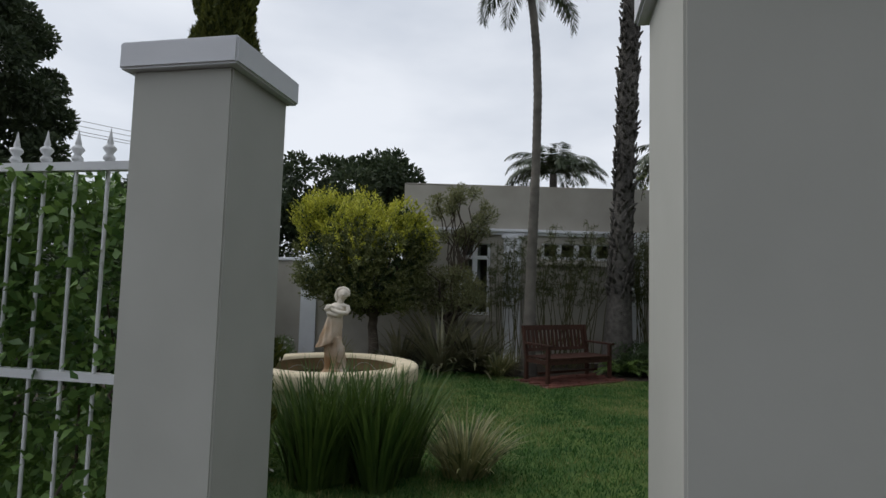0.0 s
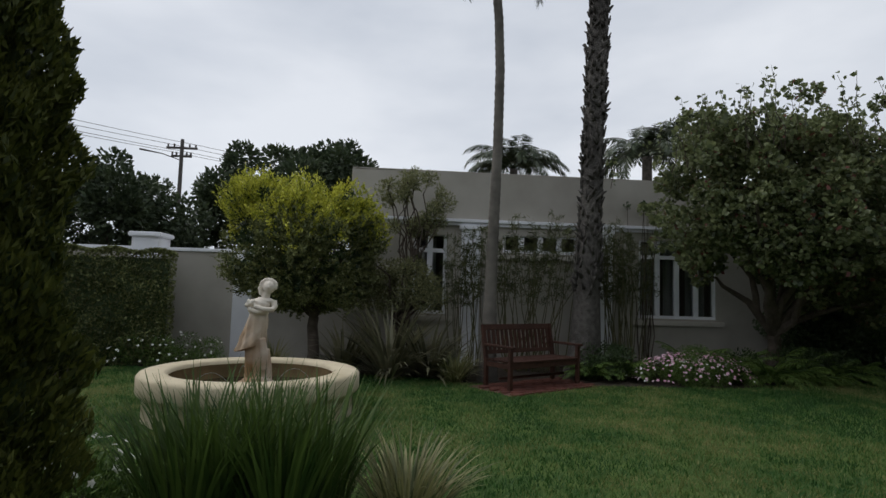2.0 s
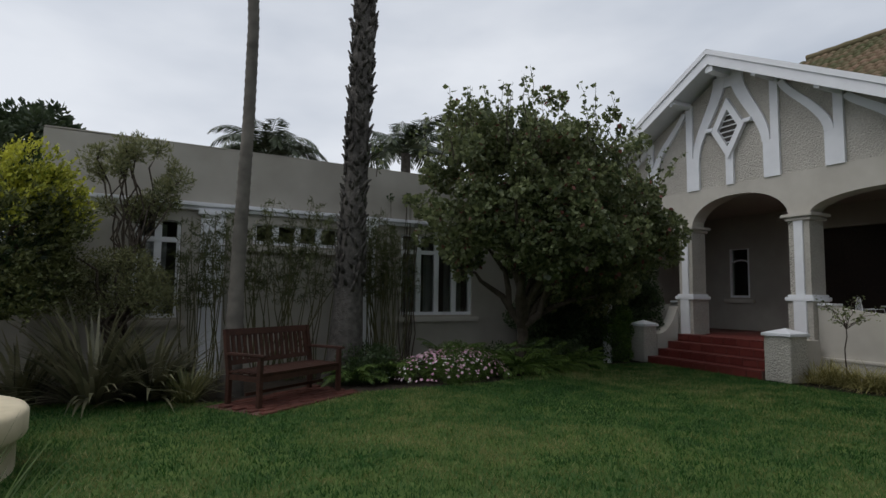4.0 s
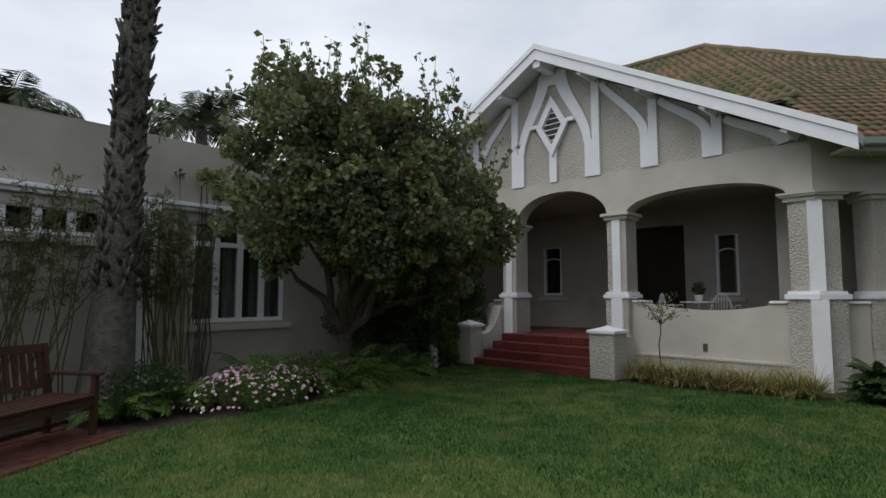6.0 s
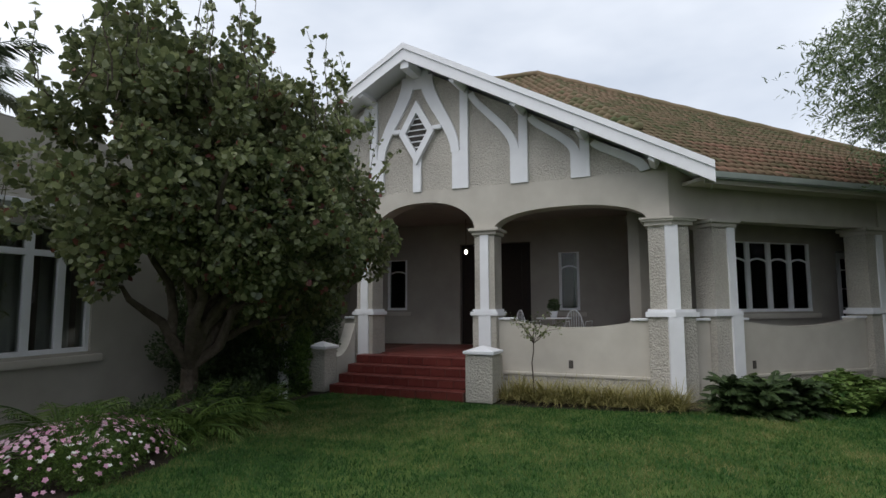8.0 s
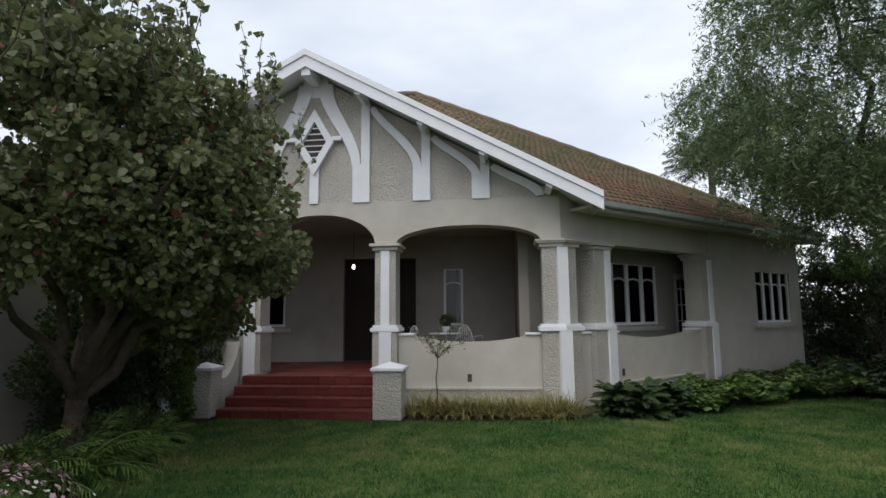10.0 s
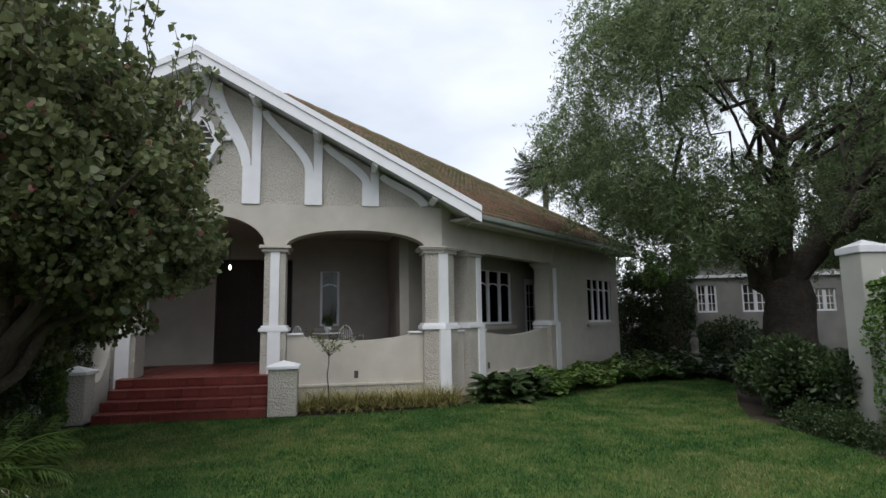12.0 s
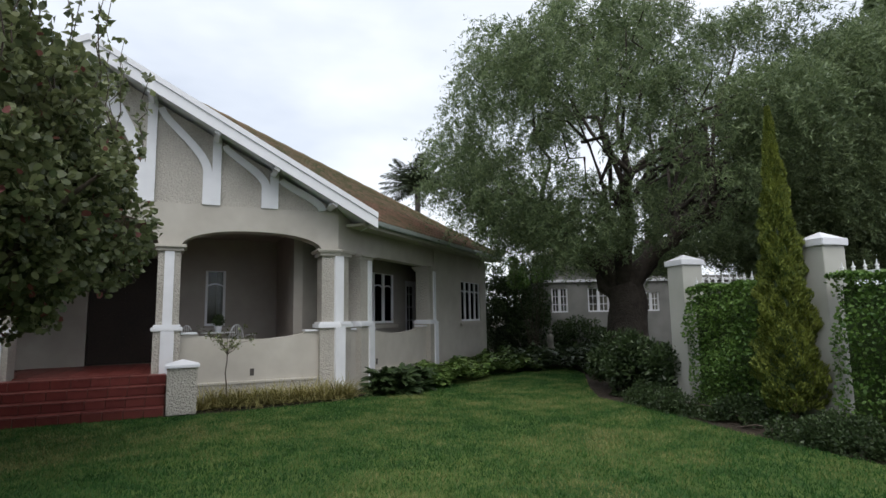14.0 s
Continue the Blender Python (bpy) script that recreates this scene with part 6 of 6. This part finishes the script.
def far_tree(name, x, y, z, rx, ry, rz, n, size, mat, label, seed, clumps=40, blob=0.9):
    rng = np.random.default_rng(seed)
    root = plant(name, x, y, label, "tree", "background trees")
    blobs = lumpy(rng, x, y, z, rx, ry, rz, clumps, blob)
    v, f = tube([(x, y, -0.05), (x, y, z * 0.5), (x, y, z)], [0.3, 0.25, 0.12], 8)
    part_arrays("trunk", v, f, M_BARK, root)
    c, d = in_blobs(rng, blobs, n, 0.35)
    c[:, 2] = np.maximum(c[:, 2], 0.2)
    v, f = leaves(rng, c, d, size, size * 0.6)
    part_arrays("crown", v, f, mat, root)


far_tree("background_tree", -4.8, 27, 5.6, 4.2, 3, 2.9, 22000, 0.25, L_FAR, "dark rounded tree beyond the garden wall", 201)
far_tree("background_tree", -11.0, 24, 3.6, 4.5, 3, 2.6, 20000, 0.22, L_FAR, "dark tree beyond the garden wall", 202)
far_tree("background_tree", -13.2, 15.0, 5.2, 3.0, 3, 5.4, 60000, 0.17, L_FAR, "tall dark tree beyond the boundary fence", 203, 90, 0.65)
far_tree("background_tree", 15, -15, 5.5, 8, 4, 5, 36000, 0.25, L_FAR, "dark tree behind the pepper tree", 204)
far_tree("background_tree", 5.2, -7.5, 5.0, 5.0, 2.4, 5.2, 90000, 0.15, L_PEPPER, "feathery green tree beyond the street fence", 205)


def back_palm(x, y, z, n, length, label, seed, drop=1.5, lift=0.5, width=0.07, leaflets=44):
    rng = np.random.default_rng(seed)
    root = plant("background_palm", x, y, label, "palm", "background palms")
    v, f = tube([(x, y, -0.05), (x, y, z / 2), (x, y, z)], [0.2, 0.17, 0.16], 10)
    part_arrays("trunk", v, f, M_PALMBARK, root)
    fronds(rng, root, (x, y, z), n, length, width, L_PALM, lift, leaflets, drop)


back_palm(4.85, 23.5, 6.5, 26, 2.5, "feathery palm crown rising behind the wing", 211, 2.0, 0.5)
back_palm(8.4, 19.0, 6.1, 24, 2.4, "feathery palm crown rising behind the wing", 212, 2.0, 0.5)
back_palm(28.3, -5.1, 8.9, 46, 2.3, "stiff date palm crown rising behind the roof", 213, 0.7, 0.0, 0.06, 40)

# back building
# pale grey paint darkened to hold the trees' shade on this wall
M_OUTBUILDING = material("tree_shaded_outbuilding_paint", (0.20, 0.20, 0.19), (0.28, 0.275, 0.26), 0.9, 2.0, 60, 0.3)
BACKB = pose(17.7, -5.0, 0, 0, 0, -118)
bb = thing("back_building", 19, -8, 0, "pale grey outbuilding with gridded windows behind the trees", "house", kind="structure")
bm = bmesh.new()
BH = [(0.75, 1.4, 1.7, 2.65), (2.2, 3.05, 1.7, 2.65), (4.4, 5.05, 1.7, 2.45)]
holed_wall(bm, 13.0, 3.1, 0.25, BH, BACKB)
part("building_wall", bm, M_OUTBUILDING, bb)
for h in BH:
    window("window", *h, BACKB, 0.07, 2, grid=3, parent=bb, label="white gridded window", sill=False)
# dark sheet for the shade inside the outbuilding
boxes("dark_room", [(0, 13, 2.5, 2.6, 0, 3.0)], M_ROOMSHADE, bb, m=BACKB)
boxes("building_ledge", [(0, 13, -0.08, 0.0, 2.9, 3.0)], M_WHITE, bb, m=BACKB)
bm = bmesh.new()
sheet_wall(bm, [0.0, 1.6, 3.2], lambda u: 3.1, lambda u: 3.12 + 1.35 * (1 - abs(u - 1.6) / 1.6), 0.25, BACKB)
part("small_gable", bm, M_OUTBUILDING, bb)
for sg in (-1, 1):
    m = BACKB @ pose(1.6, -0.2, 4.5, 0, sg * 40, 0)
    boxes("small_bargeboard", [(0, 2.4, 0, 0.06, 0, 0.16) if sg > 0 else (-2.4, 0, 0, 0.06, 0, 0.16)], M_WHITE, bb, m=m)
    boxes("small_roof", [(0, 2.4, 0.061, 3.5, 0.03, 0.16) if sg > 0 else (-2.4, 0, 0.061, 3.5, 0.03, 0.16)], M_ROOFSTUFF, bb, m=m)

# ---- greenery at the flank's end and in the empty bay ----
rng = np.random.default_rng(301)
mound("trellis_creeper", np.concatenate([lumpy(rng, 17.75, -3.5, 1.8, 0.7, 0.7, 1.9, 40, 0.36), lumpy(rng, 17.4, -4.3, 1.7, 0.9, 0.9, 1.9, 44, 0.36), lumpy(rng, 18.7, -3.5, 1.8, 1.0, 1.0, 2.0, 40, 0.36), lumpy(rng, 18.2, -5.3, 2.4, 1.2, 1.3, 1.1, 34, 0.36), lumpy(rng, 16.6, -6.5, 0.6, 1.6, 1.4, 0.7, 34, 0.36)]), 38000, 0.10, L_IVY, "dark creeper over an archway at the house's end", "creeper", 302)
mound("yellow_creeper", lumpy(rng, 16.4, -3.9, 3.3, 1.1, 0.9, 0.6, 18, 0.26), 3800, 0.09, L_HEDGE, "light green creeper trailing over the archway", "creeper", 303)
mound("wall_creeper", np.concatenate([lumpy(rng, 5.3, 12.5, 3.35, 0.5, 0.06, 0.06, 9, 0.07)]), 240, 0.06, L_IVY, "thin creeper trailing across the wing's parapet", "creeper", 304)

# white post in the ivy, and a small garden statue
post = thing("garden_post", 9.95, 11.95, 0, "white turned garden post half hidden in ivy", "post")
v, f = lathe([(0.10, -0.02), (0.10, 0.5), (0.13, 0.52), (0.13, 0.58), (0.09, 0.62), (0.085, 1.15), (0.12, 1.18), (0.12, 1.24), (0.07, 1.30), (0.06, 1.55), (0.09, 1.6), (0.04, 1.74), (0.002, 1.76)], 16, 9.95, 11.6)
part_arrays("shaft", v, f, M_WHITE, post, smooth=True)
v, f = lathe([(0.17, -0.02), (0.17, 0.06), (0.12, 0.10), (0.10, 0.45), (0.14, 0.50), (0.14, 0.54), (0.09, 0.56), (0.11, 0.66), (0.10, 0.78), (0.12, 0.86), (0.10, 0.94), (0.04, 0.98), (0.065, 1.03), (0.065, 1.08), (0.03, 1.13), (0.002, 1.14)], 16, 14.6, -3.3)
small = part_arrays("small_statue", v, f, M_OLDSTONE, None, smooth=True)
tagged(small, "small weathered stone garden statue in the groundcover", "statue")

# ---- veranda furniture ----


def garden_chair(x, y, z, turn):
    root = thing("garden_chair", x, y, z, "white wrought-iron garden chair on the veranda", "chair", "veranda chairs")
    m = pose(x, y, z, 0, 0, turn)

    def rod(name, pts, r=0.009):
        v, f = tube([tuple(m @ Vector(p)) for p in pts], [r] * len(pts), 6)
        part_arrays(name, v, f, M_METAL, root, smooth=True)
    for sx in (-0.2, 0.2):
        rod("leg", [(sx, -0.2, 0), (sx * 0.9, -0.18, 0.43)])
        rod("leg", [(sx, 0.22, 0), (sx * 0.9, 0.18, 0.43)])
        rod("arm", [(sx, 0.2, 0.43), (sx * 1.25, 0.18, 0.64), (sx * 1.25, -0.12, 0.66), (sx, -0.18, 0.43)])
    rod("back_hoop", [(0.2 * math.cos(a) * 1.05, 0.2, 0.43 + 0.45 * math.sin(a)) for a in np.linspace(0, math.pi, 14)], 0.011)
    for k in range(-3, 4):
        rod("back_bar", [(k * 0.05, 0.2, 0.43), (k * 0.055, 0.21, 0.43 + 0.44 * math.sqrt(1 - (k / 4.2) ** 2))], 0.006)
    v, f = lathe([(0.002, 0.44), (0.21, 0.44), (0.22, 0.43), (0.21, 0.42), (0.002, 0.42)], 20, 0, 0)
    v = np.array([tuple(m @ Vector(p)) for p in v])
    part_arrays("seat", v, f, M_METAL, root)


garden_chair(13.0, 7.75, FLOOR_Z, 40)
garden_chair(13.0, 6.75, FLOOR_Z, -60)
table = thing("garden_table", 13.1, 7.25, FLOOR_Z, "round white garden table on the veranda", "table")
v, f = lathe([(0.002, 1.34), (0.35, 1.34), (0.36, 1.33), (0.35, 1.315), (0.002, 1.31)], 28, 13.1, 7.25)
part_arrays("tabletop", v, f, M_METAL, table)
v, f = lathe([(0.2, FLOOR_Z), (0.19, FLOOR_Z + 0.03), (0.03, FLOOR_Z + 0.06), (0.025, 1.31)], 16, 13.1, 7.25)
part_arrays("pedestal", v, f, M_METAL, table, smooth=True)
pot = thing("plant_pot", 13.1, 7.25, 1.34, "small white pot with a leafy plant on the table", "pot")
v, f = lathe([(0.002, 1.345), (0.06, 1.345), (0.085, 1.47), (0.09, 1.475), (0.08, 1.475), (0.075, 1.46), (0.002, 1.455)], 18, 13.1, 7.25)
part_arrays("pot_body", v, f, M_WHITE, pot, smooth=True)
rng = np.random.default_rng(310)
c, d = in_blobs(rng, [(13.1, 7.25, 1.6, 0.14, 0.14, 0.14)], 260, 0.2)
v, f = leaves(rng, c, d, 0.06, 0.035)
part_arrays("plant", v, f, L_IVY, pot)

# ---- utility pole ----
PX, PY = -13.0, 36.0
upole = thing("utility_pole", PX, PY, 0, "dark wooden utility pole with crossarms and wires", "pole")
v, f = tube([(PX, PY, -0.05), (PX, PY, 5), (PX, PY, 10.2)], [0.16, 0.14, 0.11], 8)
part_arrays("mast", v, f, M_DARKMETAL, upole)
for z, w in ((9.6, 0.9), (9.1, 0.6)):
    boxes("crossarm", [(PX - w, PX + w, PY - 0.06, PY + 0.06, z, z + 0.12)], M_DARKMETAL, upole)
    for s in (-0.9, -0.5, 0.5, 0.9):
        v, f = lathe([(0.04, z + 0.12), (0.06, z + 0.18), (0.05, z + 0.3), (0.002, z + 0.32)], 8, PX + s * w, PY)
        part_arrays("insulator", v, f, M_DARKMETAL, upole)
for z, dx in ((9.9, -0.8), (9.9, 0.8), (9.4, -0.5), (9.4, 0.5)):
    for ex, ey in ((-34, 10.0), (22, 60)):
        s = np.linspace(0, 1, 24)
        p = np.stack([PX + dx + (ex - PX) * s, PY + (ey - PY) * s, z + 0.6 * s - 2.4 * s * (1 - s)], 1)
        v, f = tube(p, [0.014] * 24, 4)
        part_arrays("wire", v, f, M_DARKMETAL, upole)
v, f = tube([(PX, PY, 8.9), (PX - 1.0, PY - 0.3, 9.2), (PX - 2.2, PY - 0.6, 9.35)], [0.03, 0.03, 0.06], 6)
part_arrays("lamp_arm", v, f, M_DARKMETAL, upole)

# ---- pieces: bricks, tiles, roof tiles ----
pad = new("bench_paving", raw_mesh("bench_paving", [tuple(BENCH @ Vector(p)) for p in ((-0.98, -0.56, 0.004), (0.98, -0.56, 0.004), (0.98, 0.44, 0.004), (-0.98, 0.44, 0.004))], [[0, 1, 2, 3]], M_MORTAR))
tagged(pad, "red brick paving under the garden bench", "paving", kind="structure")
brick_mesh = tile_mesh("brick", 0.215, 0.105, 0.03, M_BRICK)
for i in range(12):
    for j in range(8):
        u = -1.15 + 0.225 * (i + (0.5 if j % 2 else 0)) - 0.11
        if abs(u) > 0.88:
            continue
        ob = new("brick", brick_mesh)
        ob.parent = pad
        ob.matrix_basis = BENCH @ pose(u, -0.50 + 0.115 * j, 0.012 + 0.004 * math.sin(i * 2.1 + j * 3.7))

for i in range(4):
    x0 = 10.32 + 0.31 * i
    st = step_parts[i]
    n = 9
    w = 2.66 / n
    nose = tile_mesh("step_tile", 0.30, w - 0.012, 0.02, M_RED)
    riser = tile_mesh("riser_tile", RISE - 0.03, w - 0.012, 0.02, M_RED)
    for k in range(n):
        y = 8.33 + w * (k + 0.5)
        ob = new("step_tile", nose)
        ob.parent = st
        ob.matrix_basis = PORCH @ pose(x0 + 0.14, y, RISE * (i + 1) - 0.006)
        ob = new("riser_tile", riser)
        ob.parent = st
        ob.matrix_basis = PORCH @ pose(x0 + 0.004, y, RISE * i + RISE / 2 - 0.006, 0, -90, 0)

floor_tile = tile_mesh("floor_tile", 0.292, 0.292, 0.02, M_RED)
for i in range(11):
    for j in range(18):
        x, y = 11.78 + 0.3 * i, 5.9 + 0.3 * j
        if (i > 0 or 8.5 < y < 10.5) and x < 14.6 and not (x > 12.3 and y < 6.2):
            ob = new("floor_tile", floor_tile)
            ob.parent = floor
            ob.matrix_basis = PORCH @ pose(x, y, FLOOR_Z - 0.006)

# roof tiles


def curved_tile(w, l):
    """A tile with two rolls and a raised lower edge."""
    v, f = [], []
    n = 8
    for d in (0.0, 1.0):
        for i in range(n + 1):
            k = i / n
            v.append((w * (k - 0.5), l * d, 0.042 * math.sin(math.pi * k) ** 1.5 + 0.04 * (1 - d)))
    for i in range(n):
        f.append([i, i + 1, i + n + 2, i + n + 1])
    k = len(v)
    for i in range(n + 1):
        v.append((w * (i / n - 0.5), 0, -0.01))
    for i in range(n):
        f.append([i, k + i, k + i + 1, i + 1])
    return np.array(v), np.array(f)


TW, TL = 0.20, 0.29
tv, tf = curved_tile(TW * 1.02, TL * 1.1)
rt_mesh = raw_mesh("roof_tile", tv, tf, M_ROOF, True)
rest, count = [], 0


def tile_slope(lo_a, lo_b, hi_a, hi_b, singles):
    """Courses of tiles over a roof face between its eave and its top edge."""
    global count
    along = (lo_b - lo_a).normalized()
    rise = (hi_a - lo_a) - along * (hi_a - lo_a).dot(along)
    run = rise.length
    rise = rise.normalized()
    basis = Matrix((along, rise, along.cross(rise).normalized())).transposed().to_4x4()
    R3 = np.array(basis.to_3x3())
    for r in range(int(run / TL)):
        k = r * TL / run
        pa, pb = lo_a + (hi_a - lo_a) * k, lo_b + (hi_b - lo_b) * k
        n = max(1, int((pb - pa).length / TW))
        for c in range(n):
            p = pa + (pb - pa) * ((c + 0.5) / n)
            if singles and r < 12 and count < 300:
                ob = new("roof_tile", rt_mesh)
                ob.parent = roof
                ob.matrix_basis = Matrix.Translation(p) @ basis
                count += 1
            else:
                rest.append((tv @ R3.T + np.array(p), tf))


tile_slope(a0, e0, PEAK, PEAK, True)
tile_slope(Vector((13.2, 14.2, 5.19)), Vector((13.2, 5.37, 5.19)), Vector((18.3, 11.4, 8.75)), PEAK, False)
v, f = joined(rest)
tagged(part_arrays("roof_tiles", v, f, M_ROOFSTUFF, roof, smooth=True), kind="stuff")
v, f = tube([tuple(e0 + (PEAK - e0) * s + Vector((0, 0, 0.05))) for s in np.linspace(0, 1, 40)], [0.10 + 0.015 * (i % 2) for i in range(40)], 8)
part_arrays("hip_ridge", v, f, M_ROOFSTUFF, roof)
v, f = tube([tuple(PEAK + (Vector((18.3, 11.4, 8.75)) - PEAK) * s + Vector((0, 0, 0.05))) for s in np.linspace(0, 1, 12)], [0.10 + 0.015 * (i % 2) for i in range(12)], 8)
part_arrays("top_ridge", v, f, M_ROOFSTUFF, roof)

rng = np.random.default_rng(320)
mound("dark_shrubbery", np.concatenate([lumpy(rng, -4.2, 5.6, 1.3, 1.3, 1.3, 1.2, 40, 0.36), lumpy(rng, -6.5, 4.4, 1.3, 1.2, 1.0, 1.2, 30, 0.36)]), 34000, 0.07, L_IVY, "dark evergreen shrubbery behind the iron fence", "shrub", 321)
